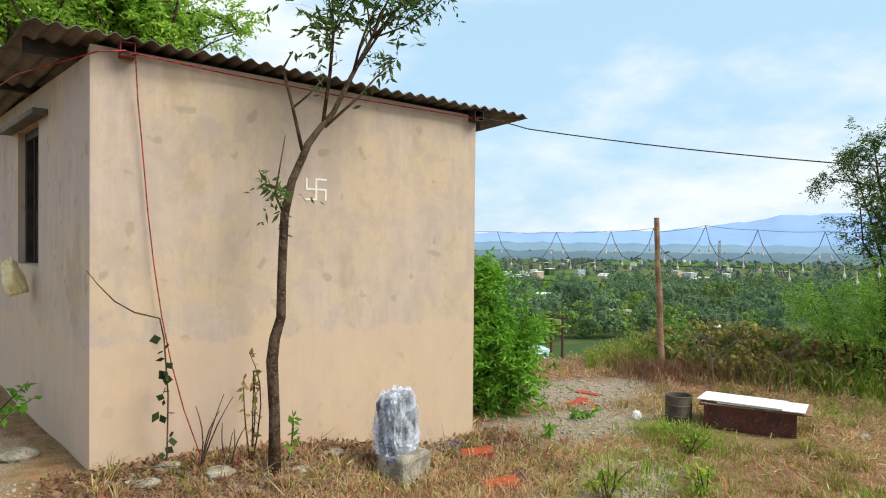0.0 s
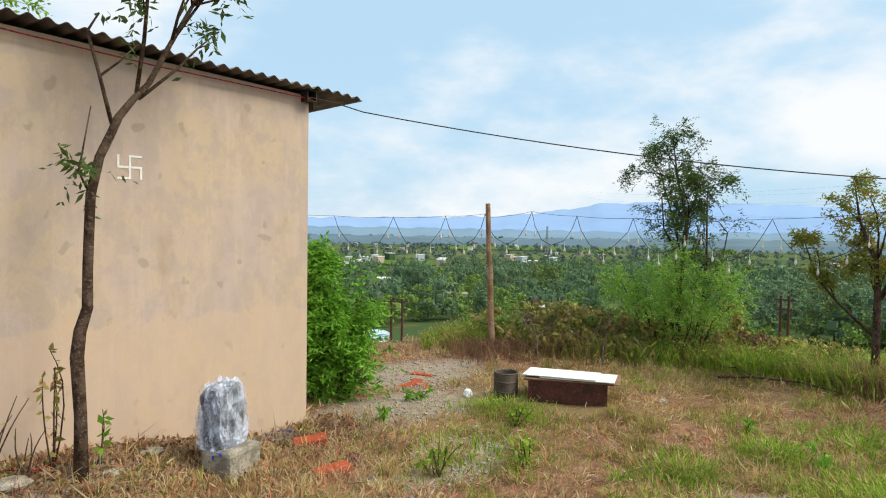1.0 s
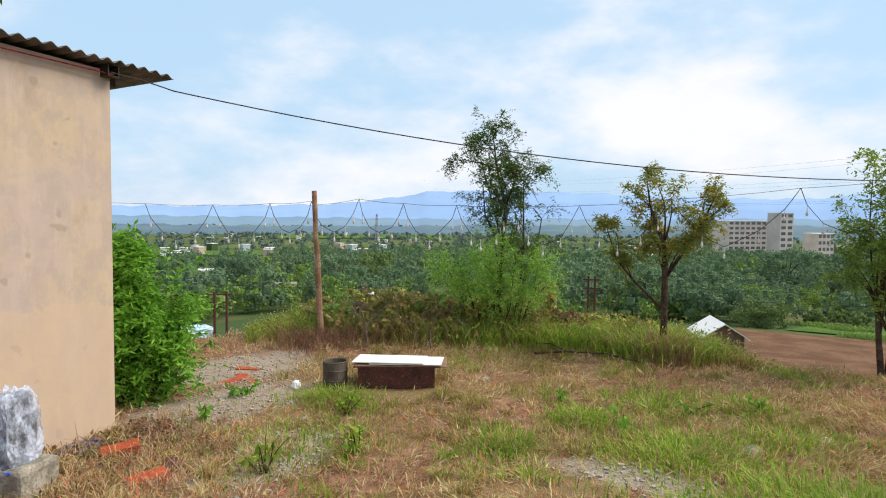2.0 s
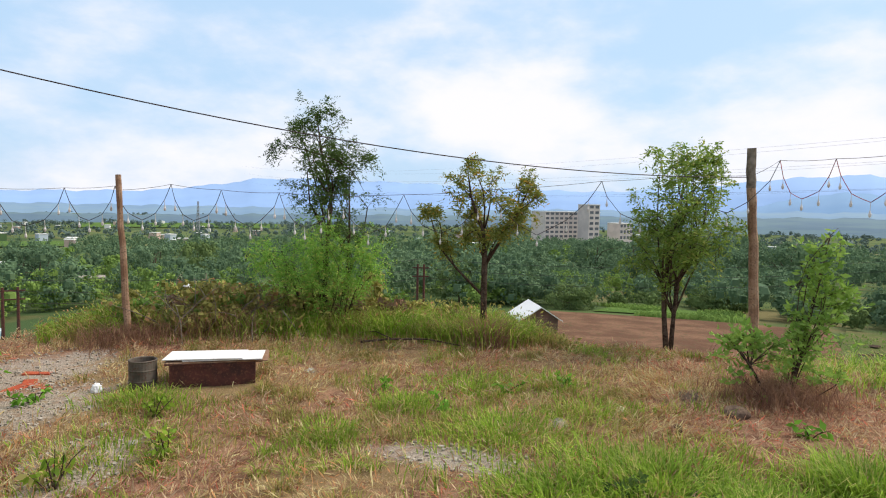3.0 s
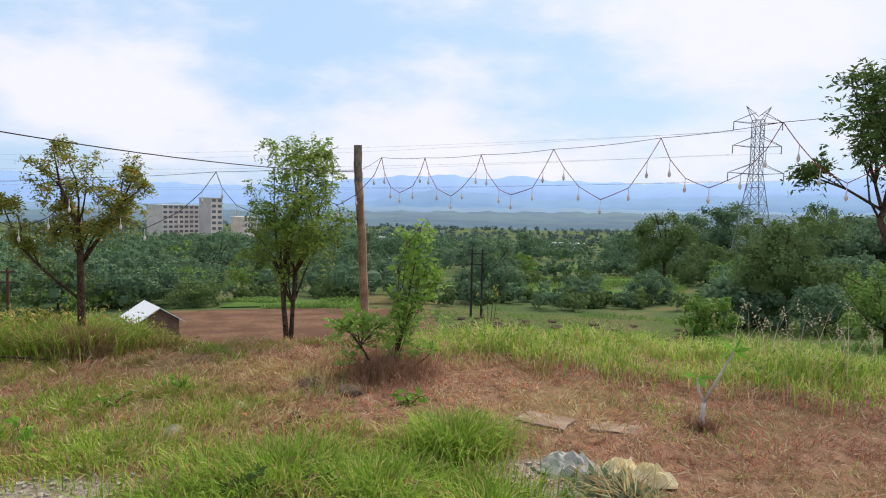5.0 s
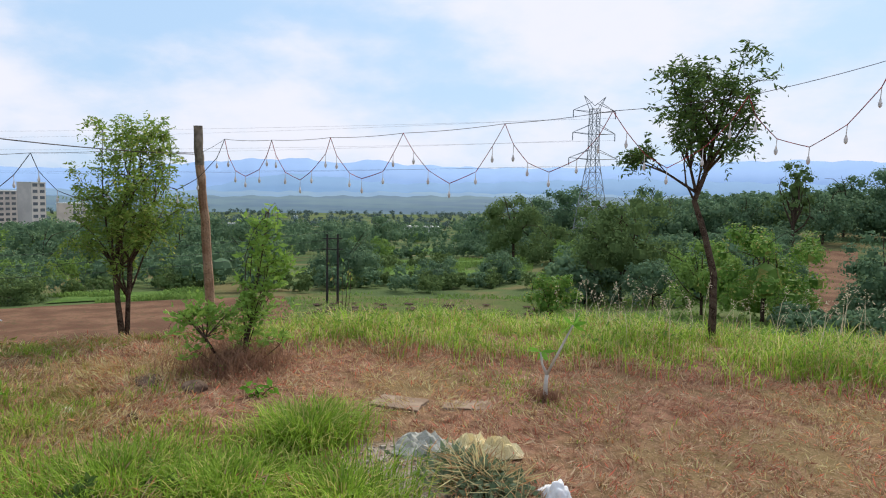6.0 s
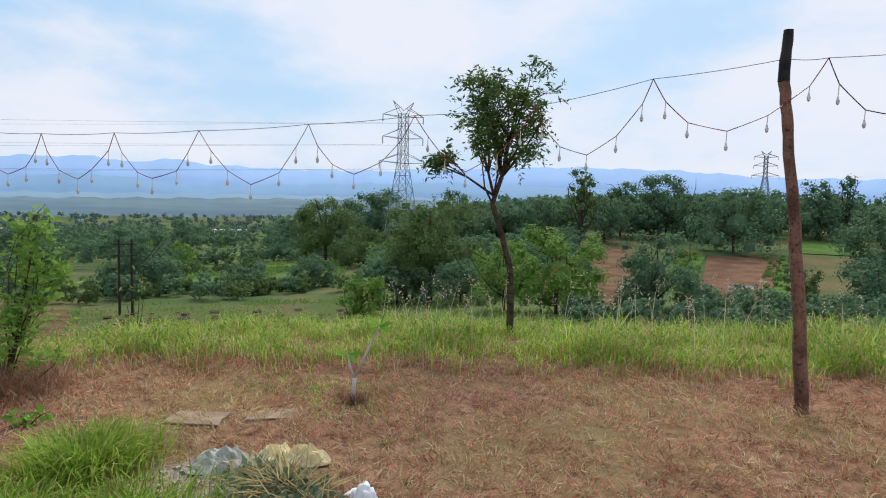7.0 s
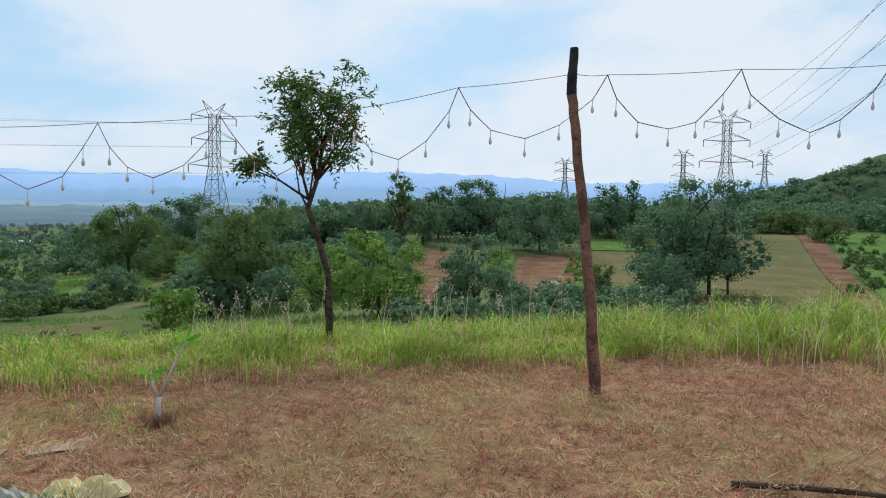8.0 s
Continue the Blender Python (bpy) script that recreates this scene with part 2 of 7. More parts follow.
L_STRAW = leaf_material("cut_straw", (0.17, 0.06, 0.038), (0.76, 0.385, 0.25), (0.50, 0.14, 0.09), 0.3, 0.7, 1.6, 1.8)
L_TAN = leaf_material("dry_tan_grass", (0.26, 0.145, 0.07), (0.74, 0.48, 0.25), (0.44, 0.22, 0.10), 0.35, 0.7, 1.5, 2.0)
L_WEED = leaf_material("dull_weeds", (0.10, 0.105, 0.025), (0.32, 0.28, 0.085), (0.26, 0.13, 0.07), 0.35, 0.6, 1.7)

# ---- geometry helpers ----
CX, CY = -2.95, -4.45
EDGE_H = [-180, -60, 0, 30, 42, 50, 60, 66, 80, 88, 98, 105, 115, 130, 150, 165, 180]
EDGE_R = [9.5, 14, 12, 9.4, 8.9, 9.4, 9.7, 9.4, 8.4, 7.6, 7.5, 7.6, 7.6, 7.5, 7.6, 8.3, 9.5]
FALL_R = [0, 6, 14, 38, 64, 105, 195, 400, 800, 1500, 4800]
FALL_A = [0, -1.1, -3.3, -8.9, -10.6, -12.8, -18.0, -26.0, -35.0, -43.0, -50.0]
FALL_B = [0, -1.1, -3.0, -6.6, -8.2, -8.6, -6.0, -1.5, 2.0, 2.0, 0.0]


def land(x, y):
    """Height of the ground: a level yard on a brow, the slope below it, the valley and the plain."""
    x, y = np.asarray(x, float), np.asarray(y, float)
    dx, dy = x - CX, y - CY
    r, h = np.hypot(dx, dy), np.degrees(np.arctan2(dx, dy))
    over = np.maximum(r - np.interp(h, EDGE_H, EDGE_R), 0)
    a, b = np.interp(over, FALL_R, FALL_A), np.interp(over, FALL_R, FALL_B)
    side = np.clip((h - 118) / 34, 0, 1) * (h > 0) + (h < -120)
    side = side * side * (3 - 2 * side)
    z = a + (b - a) * side
    z = z + 0.02 * np.sin(2.1 * x + 0.7) * np.cos(1.7 * y) + 0.012 * np.sin(5.3 * x) * np.sin(4.7 * y + 1)
    z = z + np.minimum(over / 60, 1) * 0.7 * np.sin(x / 31) * np.cos(y / 27)
    dip = np.clip(over / 7, 0, 1) * np.clip((45 - over) / 25, 0, 1) * np.clip((h - 24) / 8, 0, 1) * np.clip((112 - h) / 8, 0, 1)
    z = z - 1.7 * dip
    heap = np.clip((-0.45 - x) / 1.0, 0, 1) * np.clip((y + 0.95) / 0.7, 0, 1) * np.clip((x + 3.9) / 0.6, 0, 1)
    return z + 0.20 * heap


def ground(x, y):
    return float(land(x, y))


def mesh_object(name, verts, faces, mat, parent=None):
    me = bpy.data.meshes.new(name)
    me.from_pydata([tuple(v) for v in verts], [], [tuple(f) for f in faces])
    me.materials.append(mat)
    ob = new(name, me)
    ob.parent = parent
    return ob


def quads(name, v, mat, parent=None, smooth=False):
    """v: n x 4 x 3 corners; one mesh of loose quads."""
    n = len(v)
    me = bpy.data.meshes.new(name)
    me.vertices.add(4 * n)
    me.vertices.foreach_set("co", np.ascontiguousarray(v, np.float32).ravel())
    me.loops.add(4 * n)
    me.loops.foreach_set("vertex_index", np.arange(4 * n, dtype=np.int32))
    me.polygons.add(n)
    me.polygons.foreach_set("loop_start", np.arange(0, 4 * n, 4, dtype=np.int32))
    me.materials.append(mat)
    me.update(calc_edges=True)
    ob = new(name, me)
    ob.parent = parent
    return ob


def part(name, bm, mat, parent=None, label="", smooth=False):
    me = bpy.data.meshes.new(name)
    bmesh.ops.recalc_face_normals(bm, faces=bm.faces)
    bm.to_mesh(me)
    bm.free()
    if smooth:
        for f in me.polygons:
            f.use_smooth = True
    me.materials.append(mat)
    ob = new(name, me)
    ob.parent = parent
    if label:
        tagged(ob, label)
    return ob


def thing(name, at, label, category, group="", kind="", turn=0.0):
    ob = new(name)
    ob.matrix_world = pose(*at, 0, 0, turn)
    return tagged(ob, label, category, group, kind)


def add_box(bm, lo, hi, bevel=0.0, m=None):
    vs = [bm.verts.new((x, y, z)) for x in (lo[0], hi[0]) for y in (lo[1], hi[1]) for z in (lo[2], hi[2])]
    fs = [bm.faces.new([vs[i] for i in q]) for q in ((0, 1, 3, 2), (4, 6, 7, 5), (0, 4, 5, 1), (2, 3, 7, 6), (0, 2, 6, 4), (1, 5, 7, 3))]
    if bevel:
        es = {e for f in fs for e in f.edges}
        res = bmesh.ops.bevel(bm, geom=list(es), offset=bevel, segments=2, profile=0.5, affect="EDGES")
        vs = list({v for f in res["faces"] for v in f.verts} | {v for v in vs if v.is_valid})
    if m:
        bmesh.ops.transform(bm, matrix=m, verts=[v for v in vs if v.is_valid])
    return vs


def tube(bm, pts, radii, sides=6, cap=True):
    """A tube along the points, with a radius at each."""
    pts = [Vector(p) for p in pts]
    rings, ref = [], Vector((0.31, 0.17, 0.93))
    for i, p in enumerate(pts):
        d = (pts[min(i + 1, len(pts) - 1)] - pts[max(i - 1, 0)]).normalized()
        if abs(d.dot(ref)) > 0.97:
            ref = Vector((1, 0.2, 0))
        u = d.cross(ref).normalized()
        w = d.cross(u)
        r = radii[i] if isinstance(radii, (list, tuple)) else radii
        rings.append([bm.verts.new(p + r * (math.cos(k * math.tau / sides) * u + math.sin(k * math.tau / sides) * w)) for k in range(sides)])
    for a, b in zip(rings, rings[1:]):
        for k in range(sides):
            bm.faces.new((a[k], a[(k + 1) % sides], b[(k + 1) % sides], b[k]))
    if cap:
        bm.faces.new(rings[0][::-1])
        bm.faces.new(rings[-1])


def blades(rng, x, y, h, w, lean=0.35, z=None):
    """Grass blades: two quads each, bent; arrays of places, heights and widths."""
    n = len(x)
    z = land(x, y) - 0.01 if z is None else z
    a, b = rng.uniform(0, math.tau, n), rng.uniform(0, math.tau, n)
    l = lean * rng.uniform(0.2, 1.3, n) * h
    base = np.stack([x, y, z], -1)
    side = np.stack([np.cos(a), np.sin(a), 0 * a], -1) * (w / 2)[:, None]
    mid = base + np.stack([np.cos(b) * l * 0.35, np.sin(b) * l * 0.35, h * 0.6], -1)
    tip = base + np.stack([np.cos(b) * l, np.sin(b) * l, h * (1 - 0.25 * lean)], -1)
    q1 = np.stack([base - side, base + side, mid + side * 0.8, mid - side * 0.8], 1)
    q2 = np.stack([mid - side * 0.8, mid + side * 0.8, tip + side * 0.12, tip - side * 0.12], 1)
    return np.concatenate([q1, q2])


def arched(rng, x, y, h, w, lean=0.8, way=None):
    """Grass blades of three quads each that arch over; way: headings of the lean."""
    n = len(x)
    z = land(x, y) - 0.01
    b = rng.uniform(0, math.tau, n) if way is None else way
    l = lean * rng.uniform(0.25, 1.25, n) * h
    base = np.stack([x, y, z], -1)
    a = b + math.pi / 2 + rng.normal(0, 0.5, n)
    side = np.stack([np.cos(a), np.sin(a), 0 * a], -1) * (w / 2)[:, None]
    pts = []
    for t, k in ((0, 1.0), (0.38, 0.95), (0.72, 0.7), (1.0, 0.1)):
        rise = h * (1.25 * t - 0.25 * t * t) - l * 0.42 * t * t * t
        pts.append((base + np.stack([np.cos(b) * l * t * t, np.sin(b) * l * t * t, rise], -1), side * k))
    return np.concatenate([np.stack([p - s, p + s, q + r, q - r], 1) for (p, s), (q, r) in zip(pts, pts[1:])])


def tufts(rng, x, y, per, tall, w, lean=0.9, girth=0.03):
    """Tufts of arched blades that lean outwards from their middles; arrays of middles and heights."""
    n = len(x)
    i = np.repeat(np.arange(n), per)
    way = rng.uniform(0, math.tau, n * per)
    g = girth * np.sqrt(rng.uniform(0, 1, n * per)) * (0.6 + tall[i] / tall.mean() * 0.4)
    h = tall[i] * rng.uniform(0.45, 1.15, n * per)
    return arched(rng, x[i] + g * np.cos(way), y[i] + g * np.sin(way), h, np.full(n * per, w), lean, way)


def leaf_quads(rng, p, size, slim=0.45, droop=0.3, heading=None):
    """Leaf quads (kite shapes) at the points p, turned at random."""
    n = len(p)
    d = rng.normal(size=(n, 3)) if heading is None else heading + 0.5 * rng.normal(size=(n, 3))
    d[:, 2] -= droop
    d /= np.linalg.norm(d, axis=1)[:, None]
    s = np.cross(d, rng.normal(size=(n, 3)))
    s /= np.linalg.norm(s, axis=1)[:, None] + 1e-9
    l = size * rng.uniform(0.6, 1.3, n)
    d, s = d * l[:, None], s * (l * slim / 2)[:, None]
    return np.stack([p, p + d * 0.45 + s, p + d, p + d * 0.45 - s], 1)

# ---- ground, fields, distance ----


def build_ground():
    ring = np.concatenate([np.arange(0.12, 13, 0.16), 13 * 1.07 ** np.arange(1, 90)])
    ring = ring[ring < 4900]
    n = 300
    ang = np.linspace(0, math.tau, n, endpoint=False)
    x, y = CX + ring[:, None] * np.sin(ang), CY + ring[:, None] * np.cos(ang)
    v = np.stack([x, y, land(x, y)], -1).reshape(-1, 3)
    faces = [(0 * n + k, (k + 1) % n, len(v)) for k in range(n)]
    for i in range(len(ring) - 1):
        for k in range(n):
            a, b = i * n + k, i * n + (k + 1) % n
            faces.append((a, a + n, b + n, b))
    v = np.concatenate([v, [[CX, CY, ground(CX, CY)]]])
    ob = mesh_object("ground", v, faces, M_GROUND)
    for f in ob.data.polygons:
        f.use_smooth = True
    tagged(ob, "dry reddish soil yard above a green valley", "ground", kind="structure")


build_ground()


def polar(h, r, z=0.0):
    return (CX + r * math.sin(radians(h)), CY + r * math.cos(radians(h)), z)


def field(name, corners, mat, label, lift=0.14):
    """A field: a sheet laid on the land between four corners given by heading and distance."""
    n = 14
    (h0, r0), (h1, r1), (h2, r2), (h3, r3) = corners
    p = [np.array(polar(h, r)[:2]) for h, r in corners]
    v, f = [], []
    for i in range(n + 1):
        for j in range(n + 1):
            s, t = i / n, j / n
            q = (p[0] * (1 - s) + p[1] * s) * (1 - t) + (p[3] * (1 - s) + p[2] * s) * t
            v.append((q[0], q[1], ground(*q) + lift))
    for i in range(n):
        for j in range(n):
            a = i * (n + 1) + j
            f.append((a, a + 1, a + n + 2, a + n + 1))
    return tagged(mesh_object(name, v, f, mat), label, "field", kind="structure")


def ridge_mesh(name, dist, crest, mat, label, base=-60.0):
    """A far ridge: crest heights in degrees by heading, as a thick sloping body."""
    hs = np.arange(crest[0][0], crest[-1][0] + 0.01, 0.5)
    el = np.interp(hs, [c[0] for c in crest], [c[1] for c in crest])
    el = el + 0.06 * np.sin(hs * 1.7) + 0.04 * np.sin(hs * 4.1 + 1)
    v, f = [], []
    for h, e in zip(hs, el):
        top = 1.57 + dist * math.tan(radians(e))
        for r, z in ((dist * 0.86, base), (dist * 0.93, base + (top - base) * 0.55), (dist, top), (dist * 1.05, base)):
            v.append(polar(h, r, z))
    for i in range(len(hs) - 1):
        for k in range(3):
            a = 4 * i + k
            f.append((a, a + 1, a + 5, a + 4))
    ob = mesh_object(name, v, f, mat)
    for q in ob.data.polygons:
        q.use_smooth = True
    return tagged(ob, label, "hill", kind="structure")


# Backdrop colour with air haze mixed in, plus a faint glow of its own.
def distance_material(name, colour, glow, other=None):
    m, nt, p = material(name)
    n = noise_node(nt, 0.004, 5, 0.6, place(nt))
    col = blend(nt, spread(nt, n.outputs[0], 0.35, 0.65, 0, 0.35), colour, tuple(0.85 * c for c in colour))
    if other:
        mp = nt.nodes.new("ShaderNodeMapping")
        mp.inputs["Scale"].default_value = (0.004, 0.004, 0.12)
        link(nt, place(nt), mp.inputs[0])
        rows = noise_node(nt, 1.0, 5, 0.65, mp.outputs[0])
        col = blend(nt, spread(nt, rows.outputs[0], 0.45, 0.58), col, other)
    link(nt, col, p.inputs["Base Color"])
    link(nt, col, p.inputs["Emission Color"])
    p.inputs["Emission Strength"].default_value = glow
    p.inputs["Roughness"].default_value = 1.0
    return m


# The blue is haze painted onto the hills, lifted by the glow.
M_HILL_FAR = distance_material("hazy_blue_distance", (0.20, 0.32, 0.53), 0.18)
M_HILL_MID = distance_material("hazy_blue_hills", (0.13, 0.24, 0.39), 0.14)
M_HILL_NEAR = rough_surface("wooded_hillside", (0.035, 0.06, 0.035), (0.07, 0.10, 0.05), 0.03, 0.4, 0.95, 0.8, 1.5)
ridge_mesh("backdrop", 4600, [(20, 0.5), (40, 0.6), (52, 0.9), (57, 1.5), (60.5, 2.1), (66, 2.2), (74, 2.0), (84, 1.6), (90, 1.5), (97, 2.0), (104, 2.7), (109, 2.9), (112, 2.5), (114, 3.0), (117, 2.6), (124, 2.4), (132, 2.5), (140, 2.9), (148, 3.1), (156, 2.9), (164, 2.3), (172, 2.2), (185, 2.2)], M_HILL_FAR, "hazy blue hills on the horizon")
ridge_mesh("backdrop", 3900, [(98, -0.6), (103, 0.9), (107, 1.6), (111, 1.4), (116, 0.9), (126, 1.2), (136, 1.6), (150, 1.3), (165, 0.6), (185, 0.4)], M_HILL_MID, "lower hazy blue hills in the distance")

# Blue-green ridges: haze over the plain, put into colour and glow.
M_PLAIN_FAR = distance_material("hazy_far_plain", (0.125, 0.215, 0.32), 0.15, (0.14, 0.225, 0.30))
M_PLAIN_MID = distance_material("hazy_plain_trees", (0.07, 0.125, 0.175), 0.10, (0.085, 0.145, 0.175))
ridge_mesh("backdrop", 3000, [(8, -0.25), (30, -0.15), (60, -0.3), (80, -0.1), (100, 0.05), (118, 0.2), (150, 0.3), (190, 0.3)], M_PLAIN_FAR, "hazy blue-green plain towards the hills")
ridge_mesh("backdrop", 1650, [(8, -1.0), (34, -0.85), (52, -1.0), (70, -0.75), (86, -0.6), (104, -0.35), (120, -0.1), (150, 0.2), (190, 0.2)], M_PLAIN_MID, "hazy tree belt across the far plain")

# ---- the house ----
SKEW = radians(-9.4)
LEFT_DIR = Vector((math.sin(SKEW), math.cos(SKEW), 0))


def eave(x):
    """Height of the wall's top, which falls a little along the front."""
    return 2.53 - 0.0436 * x


def prism(bm, foot, low, high):
    """A wall piece over a four-cornered footprint; low and high: heights at the corners."""
    a = [bm.verts.new((p[0], p[1], z)) for p, z in zip(foot, low)]
    b = [bm.verts.new((p[0], p[1], z)) for p, z in zip(foot, high)]
    bm.faces.new(a[::-1])
    bm.faces.new(b)
    for k in range(4):
        bm.faces.new((a[k], a[(k + 1) % 4], b[(k + 1) % 4], b[k]))


def build_house():
    house = thing("house", (0, 0, 0), "small peach plastered house with a corrugated sheet roof", "house")
    t = 0.15
    A, B = Vector((-2.75, 0, 0)), Vector((0, 0, 0))
    back = 3.4
    C, D = A + LEFT_DIR * (back / math.cos(SKEW)), Vector((0.0, back, 0))
    # front
    bm = bmesh.new()
    n = 10
    for i in range(n):
        x0, x1 = -2.75 + 2.75 * i / n, -2.75 + 2.75 * (i + 1) / n
        prism(bm, [(x0, 0), (x1, 0), (x1, t), (x0, t)], [-0.25] * 4, [eave(x0) + 0.055, eave(x1) + 0.055, eave(x1) + 0.055, eave(x0) + 0.055])
    bmesh.ops.remove_doubles(bm, verts=bm.verts, dist=0.0005)
    part("wall", bm, M_PLASTER, house)
    # the side with the window: s along the wall from the front corner
    bm = bmesh.new()
    inn = Vector((math.cos(SKEW), -math.sin(SKEW), 0)) * t

    def side(s0, s1, z0, z1):
        p, q = A + LEFT_DIR * s0, A + LEFT_DIR * s1
        prism(bm, [p, q, q + inn, p + inn], [z0] * 4, [z1 or eave(p.x), z1 or eave(q.x), z1 or eave(q.x), z1 or eave(p.x)])

    side(0.0, 1.37, -0.6, None)
    side(1.37, 2.15, -0.6, 1.36)
    side(1.37, 2.15, 2.43, None)
    side(2.15, 3.42, -0.6, None)
    bmesh.ops.remove_doubles(bm, verts=bm.verts, dist=0.0005)
    part("wall", bm, M_PLASTER, house)
    bm = bmesh.new()
    prism(bm, [(-t, t + 0.002), (0, t + 0.002), D, D - Vector((t, 0, 0))], [-0.4] * 4, [eave(0)] * 4)
    part("wall", bm, M_PLASTER, house)
    bm = bmesh.new()
    prism(bm, [C + inn * 1.02, D - Vector((t + 0.002, 0, 0)), D + Vector((-t, -t, 0)), C + inn - Vector((0, t, 0))], [-0.4] * 4, [eave(C.x), eave(0), eave(0), eave(C.x)])
    part("wall", bm, M_PLASTER, house)
    bm = bmesh.new()
    prism(bm, [(-2.6, 0.16), (-0.16, 0.16), (-0.16, 3.2), (-3.0, 3.2)], [-0.05] * 4, [0.02] * 4)
    part("floor_slab", bm, M_STONE, house)
    # window: frame and projecting lintel slab
    win = new("window")
    win.parent = house
    bm = bmesh.new()
    m = Matrix.Translation(A) @ Matrix.Rotation(-SKEW, 4, "Z")
    add_box(bm, (0.05, 1.374, 1.37), (0.10, 1.43, 2.42), 0, m)
    add_box(bm, (0.05, 2.09, 1.37), (0.10, 2.147, 2.42), 0, m)
    add_box(bm, (0.05, 1.431, 2.36), (0.10, 2.089, 2.42), 0, m)
    part("window_frame", bm, M_DARK, win)
    bm = bmesh.new()
    for k in range(3):
        tube(bm, [m @ Vector((0.075, 1.56 + 0.17 * k, 1.37)), m @ Vector((0.075, 1.56 + 0.17 * k, 2.36))], 0.008, 6)
    part("window_bar", bm, M_DARK, win)
    bm = bmesh.new()
    add_box(bm, (-0.10, 1.05, 2.432), (-0.003, 2.4, 2.475), 0.008, m)
    part("lintel", bm, M_ROOF, house, "weathered dark grey lintel slab")
    # purlins under the sheets, rafter ends through the front
    for y, x0, x1 in ((0.22, -3.08, 0.2), (1.55, -3.35, 0.2), (2.9, -3.55, 0.2)):
        bm = bmesh.new()
        prism(bm, [(x0, y), (x1, y), (x1, y + 0.06), (x0, y + 0.06)], [eave(x0) + 0.004, eave(x1) + 0.004, eave(x1) + 0.004, eave(x0) + 0.004], [eave(x0) + 0.078, eave(x1) + 0.078, eave(x1) + 0.078, eave(x0) + 0.078])
        part("purlin", bm, M_DARK, house)
    for x, mat in ((-2.56, M_STEEL_RED), (-0.03, M_DARK)):
        bm = bmesh.new()
        z = eave(x) + 0.0
        w, g = 0.042, 0.006
        add_box(bm, (x - w, -0.09, z), (x + w, 0.7, z + g))
        add_box(bm, (x - w, -0.09, z + 0.078), (x + w, 0.7, z + 0.084))
        add_box(bm, (x - w, -0.09, z + g), (x - w + g, 0.7, z + 0.078))
        add_box(bm, (x + w - g, -0.09, z + g), (x + w, 0.7, z + 0.078))
        part("rafter", bm, mat, house, "hollow square steel tube end")
    # corrugated sheets
    v, f = [], []
    pitch, amp, cols = 0.098, 0.0135, 8
    xs = np.arange(-3.09, 0.46, pitch / cols)
    ys = [-0.12, 0.6, 1.5, 2.5, 3.65]
    for lift in (0.0, -0.004):
        for y in ys:
            for x in xs:
                wave = amp * math.cos(math.tau * x / pitch) + 0.004 * math.sin(x * 3.1 + 1) + 0.003 * math.sin(x * 9)
                v.append((x + math.tan(SKEW) * y * (-(x - 0.45) / 3.5), y + 0.006 * math.sin(x * 5), eave(x) + 0.10 + wave + lift - 0.02 * y))
    n, k = len(xs), len(ys)
    for layer in (0, 1):
        for j in range(k - 1):
            for i in range(n - 1):
                a = layer * n * k + j * n + i
                f.append((a, a + 1, a + n + 1, a + n))
    for i in range(n - 1):
        f.append((i, i + 1, n * k + i + 1, n * k + i))
    ob = mesh_object("roof", v, f, M_ROOF, house)
    tagged(ob, "weathered grey corrugated sheets")
    # mark on the wall in white paint
    bm = bmesh.new()
    cx, cz, a, w = -1.358, 1.929, 0.070, 0.0065
    for x0, z0, x1, z1 in ((0, -a, 0, a), (-a, 0, a, 0), (0, a, a, a), (a, 0, a, -a), (0, -a, -a, -a), (-a, 0, -a, a)):
        add_box(bm, (cx + min(x0, x1) - w, -0.003 - 0.0004 * abs(x1 - x0), cz + min(z0, z1) - w), (cx + max(x0, x1) + w, 0.001, cz + max(z0, z1) + w))
    part("painted_mark", bm, M_PAINT, house, "white painted auspicious sign")


build_house()


def strand(name, pts, r, mat, label, category="wire", sides=5, group=""):
    bm = bmesh.new()
    tube(bm, pts, r, sides)
    return tagged(part(name, bm, mat), label, category, group)


def sagging(a, b, sag, n=16):
    a, b = Vector(a), Vector(b)
    return [a.lerp(b, i / n) - Vector((0, 0, 4 * sag * (i / n) * (1 - i / n))) for i in range(n + 1)]


strand("red_wire", [(-2.56, -0.1, 2.66), (-1.99, -0.05, 2.63), (-1.21, -0.05, 2.587), (-0.4, -0.05, 2.565), (0.02, -0.06, 2.55)], 0.005, M_RED_WIRE, "red twisted wire strung below the eave of the house")
strand("red_wire", [(-2.52, -0.09, 2.65), (-2.50, -0.04, 2.4), (-2.48, -0.03, 2.195), (-2.441, -0.03, 1.723), (-2.409, -0.04, 1.416), (-2.366, -0.05, 1.104), (-2.317, -0.08, 0.823), (-2.25, -0.12, 0.535), (-2.165, -0.2, 0.25), (-2.0, -0.3, 0.22), (-1.85, -0.3, 0.24)], 0.004, M_RED_WIRE, "red wire hanging down the plastered wall")
strand("red_wire", [(-2.57, -0.1, 2.67), (-2.72, -0.1, 2.64), (-3.1, 0.6, 2.6), (-3.4, 1.9, 2.6)], 0.005, M_RED_WIRE, "red wire slung round the corner of the house")

# ---- leaves, trees and shrubs ----


